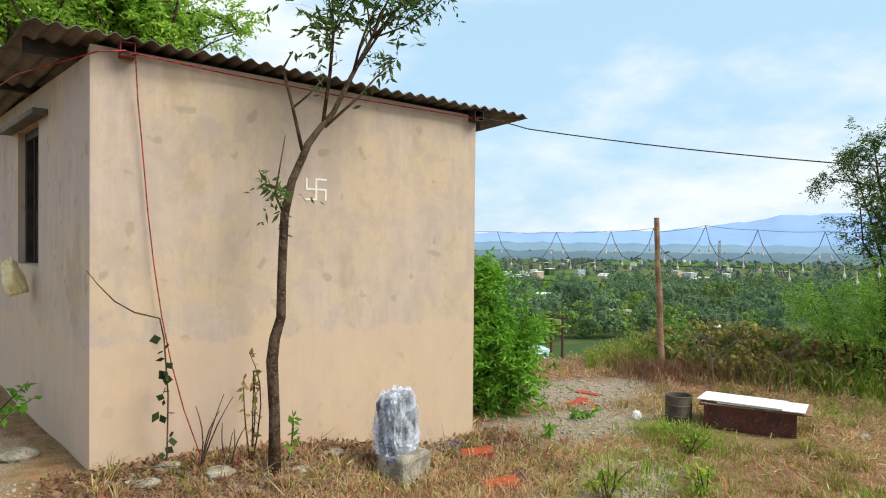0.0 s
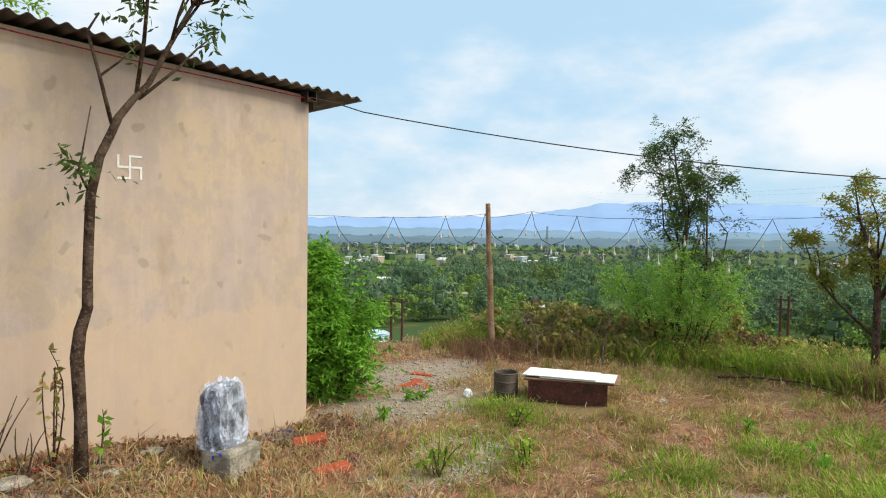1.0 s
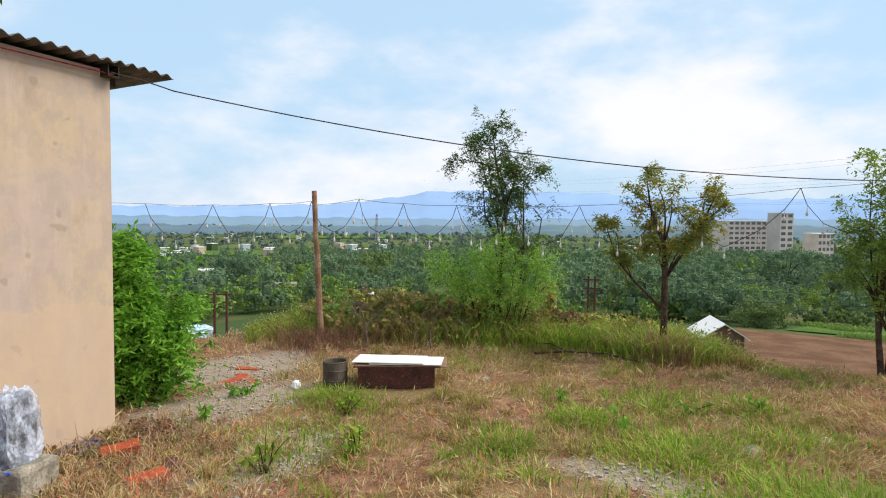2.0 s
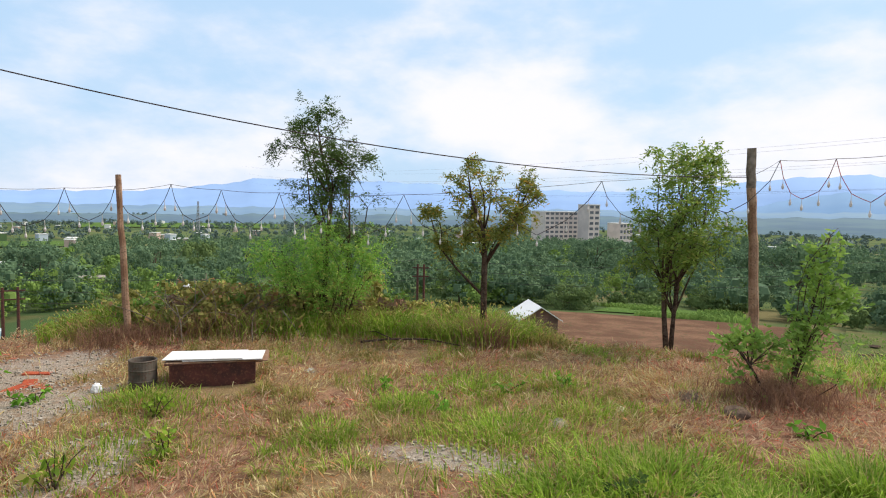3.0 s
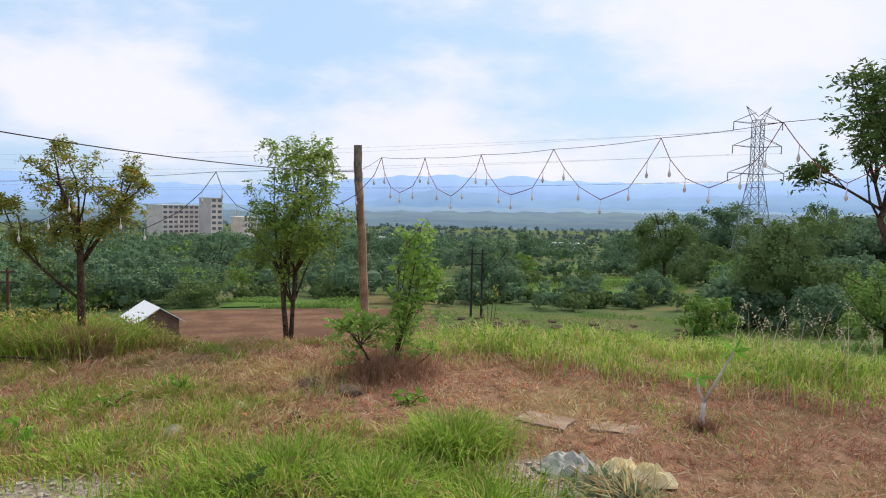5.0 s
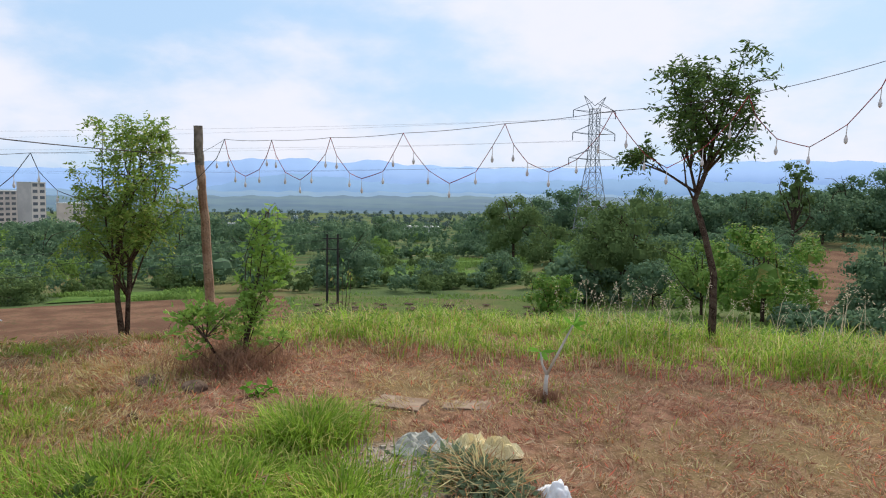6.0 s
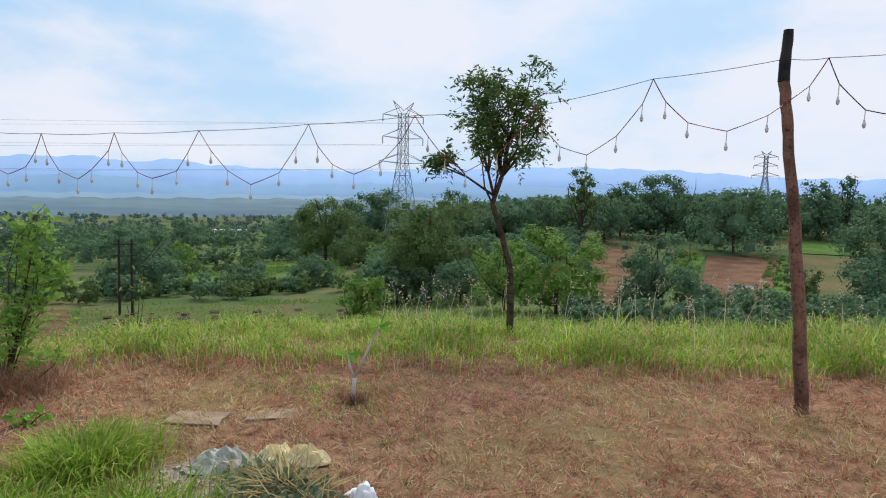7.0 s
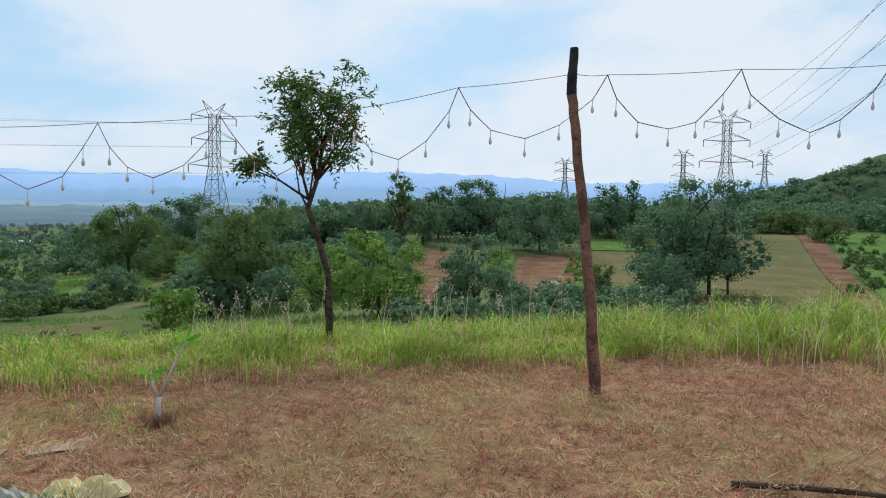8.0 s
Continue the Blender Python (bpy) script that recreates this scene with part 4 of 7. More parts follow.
field("stubble_field", [(173.0, 58), (187.0, 58), (180.6, 224), (175.8, 220)], M_FIELD_TAN, "olive-brown stubble field")
field("brown_field", [(187.1, 58), (189.5, 58), (182.3, 224), (180.7, 224)], M_FIELD_BROWN, "brown strip along a stubble field")
field("green_field", [(189.6, 58), (204, 58), (196, 250), (182.6, 240)], M_FIELD_GREEN, "green crop beside the stubble field")
field("green_field", [(85.8, 196), (91, 196), (91, 235), (85.8, 235)], M_FIELD_GREEN, "green clearing among valley trees")
field("green_field", [(113, 119), (128, 117), (128, 130), (113, 131)], M_FIELD_GREEN, "green terrace among valley trees")
field("green_field", [(113, 151), (128, 149), (128, 167), (113, 169)], M_FIELD_GREEN, "green terrace among valley trees")
field("green_field", [(116, 226), (128, 224), (128, 264), (116, 266)], M_FIELD_GREEN, "green crop beyond the terraces")
for h0, h1, r0, r1 in ((30, 47, 480, 560), (47, 62, 1100, 1500)):
    field("green_field", [(h0, r0), (h1, r0), (h1, r1), (h0, r1)], M_FIELD_GREEN, "pale green fields of the far plain", 1.0)
bm = bmesh.new()
px, py = polar(161.67, 93)[:2]
bmesh.ops.create_circle(bm, cap_ends=True, segments=18, radius=1.5)
for v in bm.verts:
    v.co.x *= 1.0 + 0.3 * math.sin(v.co.y * 2.3)
    v.co.y *= 1.6
m_water, wnt, wp = material("still_water")
wp.inputs["Base Color"].default_value, wp.inputs["Roughness"].default_value = (0.35, 0.35, 0.36, 1), 0.15
pond = part("water", bm, m_water)
pond.location = (px, py, ground(px, py) + 0.2)
tagged(pond, "small shining puddle on a bare field", "puddle", kind="structure")


def facing_quads(rng, p, facing, size, slim=0.8):
    """Leaf sprays (kite shapes) at p that lie across the given facings."""
    n = len(p)
    f = facing / (np.linalg.norm(facing, axis=1)[:, None] + 1e-9)
    d = np.cross(f, rng.normal(size=(n, 3)))
    d /= np.linalg.norm(d, axis=1)[:, None] + 1e-9
    s = np.cross(f, d)
    l = size * rng.uniform(0.6, 1.35, n)
    d, s = d * l[:, None], s * (l * slim / 2)[:, None]
    return np.stack([p - d * 0.5, p + s, p + d * 0.5, p - s], 1)


def ball_quads(n=2):
    """A unit ball of 6 n n quads."""
    t = np.tan(np.linspace(-math.pi / 4, math.pi / 4, n + 1))
    out = []
    for i in range(n):
        for j in range(n):
            q = np.array([(t[i], t[j], 1), (t[i + 1], t[j], 1), (t[i + 1], t[j + 1], 1), (t[i], t[j + 1], 1)])
            for sgn in (1, -1):
                for roll in range(3):
                    out.append(np.roll(q * np.array([1, 1, sgn]), roll, axis=1))
    out = np.array(out)
    return out / np.linalg.norm(out, axis=2)[:, :, None]


BALL = ball_quads(1)
HEART = ball_quads(2)


def far_crown(rng, x, y, z, high, wide, n, size, low=0.12):
    """A crown of rounded lobes, each a shell of leaf sprays that face outwards, over a dim core."""
    k = int(rng.integers(18, 30))
    tall = high * (1 - low)
    f = rng.uniform(0.10, 0.88, k)
    foot = 0.92 if low < 0.1 else 0.6
    prof = np.where(f > 0.38, np.sqrt(np.clip(1 - ((f - 0.38) / 0.66) ** 2, 0, 1)), foot + (1 - foot) * f / 0.38)
    a = rng.uniform(0, math.tau, k)
    rad = prof * wide / 2 * np.sqrt(rng.uniform(0.1, 1.0, k)) * 0.95
    lean = rng.normal(0, 0.06, 2) * wide
    c = np.stack([rad * np.cos(a) + lean[0] * f, rad * np.sin(a) + lean[1] * f, z + high * low + tall * f], -1)
    lobe = rng.uniform(0.075, 0.19, k) * (0.6 * wide + 0.4 * tall) * (1.1 - 0.35 * f)
    pick = rng.choice(k, n, p=lobe ** 2 / (lobe ** 2).sum())
    d = rng.normal(size=(n, 3))
    d[:, 2] += 0.3
    d /= np.linalg.norm(d, axis=1)[:, None]
    reach = rng.uniform(0.7, 1.05, (n, 1)) + 0.35 * (rng.uniform(size=(n, 1)) < 0.1)
    q = c[pick] + d * lobe[pick][:, None] * reach * np.array([1.1, 1.1, 0.9])
    out = facing_quads(rng, q, d + 0.24 * rng.normal(size=(n, 3)), size)
    core = (c[:, None, None, :] + BALL[None] * (0.5 * lobe)[:, None, None, None]).reshape(-1, 4, 3)
    mid = np.array([lean[0] * 0.4, lean[1] * 0.4, z + high * low + 0.42 * tall])
    core = np.concatenate([core, mid + HEART * np.array([0.13 * wide, 0.13 * wide, 0.18 * tall])])
    v = np.concatenate([out, core]) + np.array([x, y, 0])
    v[:, :, 2] = np.maximum(v[:, :, 2], z + 0.02 * high)
    return v


def far_tuft(rng, x, y, z, high, wide, n, size, low=0.0):
    """A crown too far off for lobes: a loose dome of leaf sprays."""
    d = rng.normal(size=(n, 3))
    d /= np.linalg.norm(d, axis=1)[:, None]
    q = d * np.array([wide / 2, wide / 2, high / 2]) * rng.uniform(0.5, 1.0, (n, 1)) + np.array([x, y, z + high / 2])
    return facing_quads(rng, q, d, size)


OPEN = [(84, 103, 50, 80), (89, 101, 78, 92), (103, 131, 44, 172), (149.4, 153.4, 54, 143), (157.4, 165, 66, 137), (164, 170, 56, 178), (173.5, 190, 58, 230), (86, 91, 195, 235), (39.6, 42.8, 105, 200), (46.0, 48.9, 105, 182), (114, 129, 200, 268)]


def woods(name, seed, count, h0, h1, r0, r1, high, size, per, mat, label, power=1.6, gap=0.42, freq=0.02, everywhere=False):
    rng = np.random.default_rng(seed)
    crowns = []
    made = tries = 0
    while made < count and tries < count * 12:
        tries += 1
        h = rng.uniform(h0, h1)
        r = r0 + (r1 - r0) * rng.uniform() ** power
        if not everywhere and any(a < h < b and c < r < d for a, b, c, d in OPEN):
            continue
        x, y = polar(h, r)[:2]
        if noise.noise(Vector((x * freq, y * freq, seed))) < gap - 0.55:
            continue
        t = rng.uniform(*high)
        crowns.append((far_crown if r < 560 else far_tuft)(rng, x, y, ground(x, y), t, t * rng.uniform(0.8, 1.5), per, size * rng.uniform(0.8, 1.2), 0.05))
        made += 1
    return tagged(quads(name, np.concatenate(crowns), mat), label, "woods", kind="stuff")


woods("near_scrub", 21, 80, 30, 80, 26, 48, (1.2, 2.2), 0.17, 340, L_FAR2, "olive scrub on the slope below the brow", 1.0, 0.2)
woods("valley_woods", 22, 190, 30, 132, 84, 190, (4, 7.5), 0.33, 760, L_FAR, "dark green trees of the valley", 1.1, 0.36)
woods("valley_woods", 23, 130, 30, 132, 82, 210, (2.5, 5.5), 0.34, 460, L_FAR3, "lighter green trees of the valley", 1.1, 0.3)
woods("valley_woods", 24, 240, 30, 62, 190, 560, (4.5, 8.5), 0.75, 170, L_FAR, "dense trees towards the town", 1.0, 0.25, 0.012)
woods("valley_woods", 48, 390, 62, 135, 190, 620, (7, 11), 0.95, 150, L_FAR, "dense trees round the apartment block", 1.0, 0.25, 0.012)
woods("valley_woods", 49, 50, 81, 92, 330, 425, (8, 12), 1.1, 200, L_FAR, "tall trees before the apartment block", 1.0, 0.0)
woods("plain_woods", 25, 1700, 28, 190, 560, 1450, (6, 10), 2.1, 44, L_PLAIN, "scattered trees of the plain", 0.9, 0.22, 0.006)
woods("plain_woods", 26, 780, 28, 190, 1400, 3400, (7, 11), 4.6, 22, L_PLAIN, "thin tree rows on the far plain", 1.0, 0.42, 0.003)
woods("valley_woods", 50, 110, 30, 134, 190, 480, (4, 8), 1.0, 170, L_FAR3, "light green trees scattered in the valley", 1.0, 0.3)
woods("scrub", 51, 34, 103, 131, 84, 114, (1.3, 2.8), 0.36, 260, L_FAR2, "round green bushes of the terraces", 1.0, 0.2, everywhere=True)
woods("scrub", 53, 18, 104, 131, 84, 112, (2.2, 4.2), 0.42, 320, L_FAR, "dark bushes along the terraces", 1.0, 0.2, everywhere=True)
woods("scrub", 55, 22, 112, 129, 131, 150, (1.6, 3.6), 0.42, 280, L_FAR2, "green bushes between the terraces", 1.0, 0.0, everywhere=True)
woods("scrub", 56, 26, 112, 129, 170, 200, (3, 6), 0.6, 280, L_FAR, "dark trees behind the terraces", 1.0, 0.0, everywhere=True)
woods("tree_line", 52, 40, 134, 196, 172, 240, (7, 10), 0.9, 340, L_FAR2, "olive trees of the tree line", 1.0, 0.1)
woods("tree_line", 27, 130, 133, 176, 166, 235, (8, 12.5), 0.85, 420, L_FAR, "dark tree line beyond the fields", 1.0, 0.0)
woods("tree_line", 54, 60, 176, 200, 234, 290, (6, 9), 1.0, 300, L_FAR, "dark trees below a wooded hill", 1.0, 0.0)
woods("tree_line", 47, 260, 126, 198, 280, 520, (7, 11), 1.25, 150, L_FAR, "woods behind the tree line", 1.0, 0.2)
woods("hedge", 28, 60, 148, 184, 34, 52, (1.0, 2.1), 0.24, 420, L_FAR, "dark hedge along the foot of the slope", 1.0, 0.05)
woods("hedge", 29, 44, 85, 131, 92, 99, (1.4, 2.6), 0.36, 320, L_FAR2, "green hedge behind the ploughed field", 1.0, 0.0, everywhere=True)
woods("hedge", 30, 80, 128, 149, 72, 165, (2.5, 6), 0.5, 420, L_FAR, "mixed trees among terraces", 1.0, 0.2)


woods("scrub", 57, 46, 156.4, 158.3, 72, 136, (0.8, 1.8), 0.26, 160, L_FAR3, "light green bushes on a field bank", 1.0, 0.0, everywhere=True)
woods("scrub", 58, 40, 163.0, 164.6, 60, 136, (0.5, 1.1), 0.24, 120, L_FAR3, "green growth between bare fields", 1.0, 0.0, everywhere=True)
woods("hedge", 59, 44, 152, 172, 56, 66, (1.6, 2.8), 0.3, 260, L_FAR, "dark hedge along the near end of the fields", 1.0, 0.0, everywhere=True)
woods("scrub", 60, 26, 183.5, 187, 90, 220, (1.0, 2.4), 0.4, 200, L_FAR2, "green bank along a stubble field", 1.0, 0.0, everywhere=True)


def tall_tree(seed, label, h, r, high, wide, mat, n=2600, size=0.42, low=0.2, bare=False):
    rng = np.random.default_rng(seed)
    x, y = polar(h, r)[:2]
    z = ground(x, y)
    root = thing("tree", (x, y, z), label, "tree", "single trees of the valley")
    bm = bmesh.new()
    k = 0.022 * high
    tube(bm, [(0, 0, -0.6), (0.1, 0, high * 0.25), (0.05, 0.1, high * 0.5), (0.2, 0, high * 0.8)], [k, k * 0.8, k * 0.6, k * 0.2], 7)
    for j in range(12 if bare else 7):
        e = np.array([rng.normal() * wide * 0.3, rng.normal() * wide * 0.3, high * rng.uniform(0.5, 0.95)])
        tube(bm, limb(rng, (0.05, 0, high * rng.uniform(0.15, 0.4)), e), [k * 0.5, k * 0.4, k * 0.3, k * 0.2, k * 0.08], 5)
    part("trunk", bm, M_BARK, root)
    fine = 0.68 if r < 115 else 0.85
    v = [far_crown(rng, 0, 0, 0, high, wide, int(n / 2 / fine), size * fine, low) for _ in range(2)]
    quads("crown", np.concatenate(v), mat, root)


tall_tree(31, "broad dark olive tree with a dome crown", 135.9, 74, 12.3, 11.5, L_FAR2, 5200, 0.42, 0.04)
tall_tree(132, "dark undergrowth beside a dome-crowned tree", 138.6, 68, 4.6, 7.5, L_FAR, 1900, 0.4, 0.0)
tall_tree(133, "dark undergrowth beside a dome-crowned tree", 133.0, 72, 4.2, 8.0, L_FAR, 1900, 0.4, 0.0)
tall_tree(32, "bushy bright green tree below the brow", 146.9, 53, 7.4, 8.2, L_YARD, 5000, 0.3, 0.0)
tall_tree(33, "bushy yellow-green tree below the brow", 142.4, 57, 6.2, 5.8, L_FAR3, 2800, 0.3, 0.05)
tall_tree(34, "upright dark green tree at the field edge", 155.2, 59, 7.4, 6.6, L_FAR, 3000, 0.32, 0.08)
tall_tree(35, "big dark tree between stubble fields", 173.0, 80, 14.6, 12.4, L_FAR, 5600, 0.42, 0.1)
tall_tree(167, "dark leafy tree beside a bigger one", 171.6, 79, 11.5, 9.0, L_FAR, 3200, 0.42, 0.0)
tall_tree(168, "dark leafy tree beside a bigger one", 174.6, 82, 11.0, 8.5, L_FAR, 3000, 0.42, 0.2)
tall_tree(36, "dark tree with bare lower branches", 176.0, 84, 7.2, 9.0, L_FAR, 700, 0.38, 0.3, True)
tall_tree(45, "broad dark bush beside the stubble field", 170.7, 69, 5.6, 6.6, L_FAR, 2600, 0.36, 0.0)
tall_tree(37, "small round tree in the stubble field", 165.8, 77, 4.5, 3.8, L_FAR2, 1100, 0.3, 0.05)
tall_tree(38, "small bright green tree below the grass", 130.1, 33, 3.5, 2.5, L_YARD, 1500, 0.2, 0.35)
tall_tree(39, "tall thin pale tree above the tree line", 148.7, 150, 17.4, 8, L_FAR2, 600, 0.5, 0.4, True)
tall_tree(41, "tall crowned tree above the tree line", 152.0, 175, 15, 9, L_FAR, 1500, 0.6, 0.15)
tall_tree(40, "tall crowned tree above the tree line", 155.7, 170, 16.2, 14, L_FAR, 2400, 0.6, 0.15)
tall_tree(134, "dense dark trees at the end of a bare field", 160.8, 142, 13.2, 16, L_FAR, 3600, 0.6, 0.0)
tall_tree(135, "dense dark tree at the end of a red field", 150.7, 156, 11.4, 12, L_FAR, 2200, 0.6, 0.0)
tall_tree(136, "dark rounded tree of the tree line", 145.1, 170, 11, 12.5, L_FAR, 2200, 0.6, 0.0)
tall_tree(137, "tall tree behind a dome-crowned tree", 138.3, 170, 16.6, 9, L_FAR, 2000, 0.6, 0.05)
tall_tree(138, "broad dark tree of the tree line", 141.6, 172, 11.5, 15, L_FAR, 2400, 0.6, 0.0)
tall_tree(44, "tall tree above the tree line", 166.7, 182, 15.6, 9.5, L_FAR, 1900, 0.6, 0.1)
tall_tree(139, "thin spire of a tree above the tree line", 168.4, 184, 17.2, 3.2, L_FAR, 700, 0.55, 0.1)
tall_tree(140, "round olive tree at the corner of a field", 182.6, 199, 7, 10.5, L_FAR2, 1600, 0.6, 0.0)
tall_tree(141, "low rounded tree at the end of a field", 179.9, 234, 8, 16, L_FAR2, 1700, 0.7, 0.0)
tall_tree(142, "dark tree below a wooded hill", 185.6, 256, 8.4, 15, L_FAR, 1700, 0.7, 0.0)
tall_tree(42, "broad light green tree on the valley side", 126.8, 152, 16.8, 14.5, L_FAR2, 3800, 0.6, 0.0)
tall_tree(43, "dark round tree on the valley side", 130.8, 190, 20.4, 19, L_FAR, 4000, 0.75, 0.0)
tall_tree(143, "dark tree on the valley side", 128.6, 205, 18.5, 15, L_FAR, 2400, 0.75, 0.0)
tall_tree(144, "dark tree on the valley side", 124.2, 200, 14.0, 13, L_FAR, 2000, 0.75, 0.0)
tall_tree(145, "olive tree among the terraces", 130.0, 139, 8.6, 11, L_FAR2, 2200, 0.5, 0.0)
tall_tree(146, "dark broad tree behind a twin utility pole", 111.8, 101, 9.6, 11.5, L_FAR, 3600, 0.46, 0.02)
tall_tree(147, "dark round bush of the terraces", 120.4, 98, 4.6, 7.0, L_FAR, 2000, 0.4, 0.0)
tall_tree(148, "dark round bush of the terraces", 125.9, 103, 4.9, 7.4, L_FAR, 2000, 0.4, 0.0)
tall_tree(149, "dark round tree beyond the terraces", 115.5, 271, 14.8, 12.5, L_FAR, 1800, 0.8, 0.0)
tall_tree(150, "dark upright tree beyond the terraces", 122.4, 250, 9.5, 7.0, L_FAR, 1100, 0.7, 0.0)
tall_tree(151, "dark spreading tree before an apartment block", 89.4, 172, 11.6, 17, L_FAR, 3600, 0.62, 0.0)
tall_tree(152, "dark spreading tree of the valley", 92.6, 168, 11.0, 15, L_FAR, 3000, 0.62, 0.0)
tall_tree(153, "rounded dark tree of the valley", 83.3, 190, 9.0, 14, L_FAR, 2400, 0.66, 0.0)
tall_tree(154, "big dark tree behind a ploughed field", 99.0, 142, 12.6, 15, L_FAR, 3600, 0.56, 0.0)
tall_tree(155, "big dark tree behind a ploughed field", 104.2, 135, 11.0, 14, L_FAR, 3200, 0.56, 0.0)
tall_tree(156, "light green rounded tree by the shed", 82.6, 93, 4.2, 6.6, L_FAR3, 1500, 0.4, 0.0)
tall_tree(157, "olive tree beside a rusty utility post", 77.6, 86, 6.0, 7.0, L_FAR2, 2000, 0.4, 0.0)
tall_tree(158, "low bright bush at the corner of a ploughed field", 87.3, 84, 3.2, 7.0, L_FAR2, 1900, 0.34, 0.0)
tall_tree(159, "low green bush beside a ploughed field", 98.8, 96, 3.6, 7.0, L_FAR2, 1600, 0.36, 0.0)
tall_tree(160, "dark rounded tree below the yard", 44.5, 104, 8.2, 11, L_FAR, 3600, 0.44, 0.0)
tall_tree(161, "dark rounded tree below the yard", 52.3, 112, 8.2, 9.5, L_FAR, 2800, 0.46, 0.0)
tall_tree(162, "dark olive tree below the yard", 55.6, 132, 8.2, 11, L_FAR2, 2600, 0.5, 0.0)
tall_tree(163, "broad dark tree below the yard", 38.9, 132, 7.6, 13, L_FAR, 2600, 0.5, 0.0)
tall_tree(164, "dark tree by a white house", 43.0, 150, 7.4, 8, L_FAR, 1800, 0.5, 0.0)
tall_tree(165, "dark rounded tree of the valley", 59.4, 120, 7.4, 10, L_FAR, 2400, 0.46, 0.0)
tall_tree(166, "light green tree of the valley", 50.0, 150, 5.4, 8, L_FAR3, 1500, 0.5, 0.0)
ridge_mesh("wooded_hill", 620, [(172, -0.3), (176, 1.0), (180, 2.1), (183, 3.0), (186, 4.2), (190, 5.0), (200, 5.6), (212, 4.0), (225, 0)], M_HILL_NEAR, "dark wooded hill beyond the fields", -12)
rng = np.random.default_rng(46)
cr = []
for _ in range(420):
    h, t = rng.uniform(174, 196), rng.uniform(0.0, 1.0)
    top = np.interp(h, [172, 176, 180, 183, 186, 190, 200], [-0.3, 1.0, 2.1, 3.0, 4.2, 5.0, 5.6])
    r = 535 + 85 * t
    zt = 1.57 + 620 * math.tan(radians(top))
    z = -12 + (zt + 12) * ((0.55 * t * 2) if t < 0.5 else (0.55 + 0.45 * (t - 0.5) * 2))
    x, y = polar(h, r)[:2]
    cr.append(far_tuft(rng, x, y, z - 1.5, rng.uniform(5, 8), rng.uniform(8, 13), 50, 2.0, 0.0))
tagged(quads("hill_woods", np.concatenate(cr), L_FAR), "trees covering a low hill", "woods", kind="stuff")


bm = bmesh.new()
rng = np.random.default_rng(71)
for k in range(60):
    x, y = polar(rng.uniform(109, 129), rng.uniform(52, 70))[:2]
    res = bmesh.ops.create_icosphere(bm, subdivisions=1, radius=1.0)
    s = rng.uniform(0.12, 0.5)
    for v in res["verts"]:
        v.co = Vector((v.co.x * s * 1.6 + x, v.co.y * s * 1.6 + y, v.co.z * s * 0.3 + ground(x, y) + 0.3))
tagged(part("rubble", bm, M_BARK), "brown rubble and bare earth on the meadow", "rubble", kind="stuff")


def building(h, r, wide, deep, high, label, floors=2, turn=None, roof_mat=None, category="house", cols=4, wall_mat=None, sink=0.5):
    x, y = polar(h, r)[:2]
    z = ground(x, y) - sink
    root = thing("building", (x, y, z), label, category, turn=-h if turn is None else turn)
    bm = bmesh.new()
    add_box(bm, (-wide / 2, -deep / 2, 0), (wide / 2, deep / 2, high))
    part("wall", bm, wall_mat or M_WALL_FAR, root)
    bm = bmesh.new()
    add_box(bm, (-wide / 2 - 0.3, -deep / 2 - 0.3, high + 0.01), (wide / 2 + 0.3, deep / 2 + 0.3, high + 0.35))
    part("roof", bm, roof_mat or M_PAINT, root)
    me = None
    for f in range(floors):
        for c in range(cols):
            wx = wide * ((c + 0.5) / cols - 0.5)
            wz = high * (f + 0.35) / floors
            if me is None:
                bm = bmesh.new()
                add_box(bm, (-wide / cols * 0.33, -0.06, 0), (wide / cols * 0.33, 0.1, high / floors * 0.5))
                ob = part("window", bm, M_GLASS_DARK, root)
                me = ob.data
            else:
                ob = new("window", me)
                ob.parent = root
            ob.location = (wx, -deep / 2, wz)
    return root


building(86.7, 440, 46, 14, -0.2 - ground(*polar(86.6, 440)[:2]), "pale many-storeyed apartment block above the trees", 9, -46, category="apartment building", cols=12, sink=0, wall_mat=M_WALL_PALE)
building(88.6, 424, 9, 10, 4.6 - ground(*polar(88.6, 424)[:2]), "pale stair tower of an apartment block", 9, -46, category="apartment building", cols=2, sink=0, wall_mat=M_WALL_PALE)
building(91.2, 470, 12, 12, -7.5 - ground(*polar(91.2, 470)[:2]), "white apartment block beyond the trees", 5, -46, category="apartment building", cols=4, sink=0, wall_mat=M_WALL_PALE)
building(41.4, 190, 6.4, 5, 3.9, "white two-storey house among trees", 2, cols=3, wall_mat=M_PAINT)
building(47.2, 173, 4.6, 4, 2.5, "small pale house with a green roof", 1, cols=2, roof_mat=M_FIELD_GREEN)
building(47.8, 134, 4.4, 4, 2.0, "small pale house in a clearing", 1, cols=2, wall_mat=M_WALL_FAR, roof_mat=M_STONE)
building(118.8, 480, 26, 10, 7, "long white building among far trees", 2, cols=6, wall_mat=M_PAINT)
building(78.5, 420, 34, 9, 6, "long low white shed in the valley", 1, cols=6, wall_mat=M_PAINT)
rng = random.Random(5)
TOWN_WALLS = (M_PAINT, M_WALL_FAR, rough_surface("pale_pink_render", (0.55, 0.42, 0.36), (0.5, 0.38, 0.33), 0.2, 2, 0.92, 0.0, 0.01), rough_surface("pale_blue_render", (0.42, 0.5, 0.56), (0.4, 0.46, 0.5), 0.2, 2, 0.92, 0.0, 0.01))
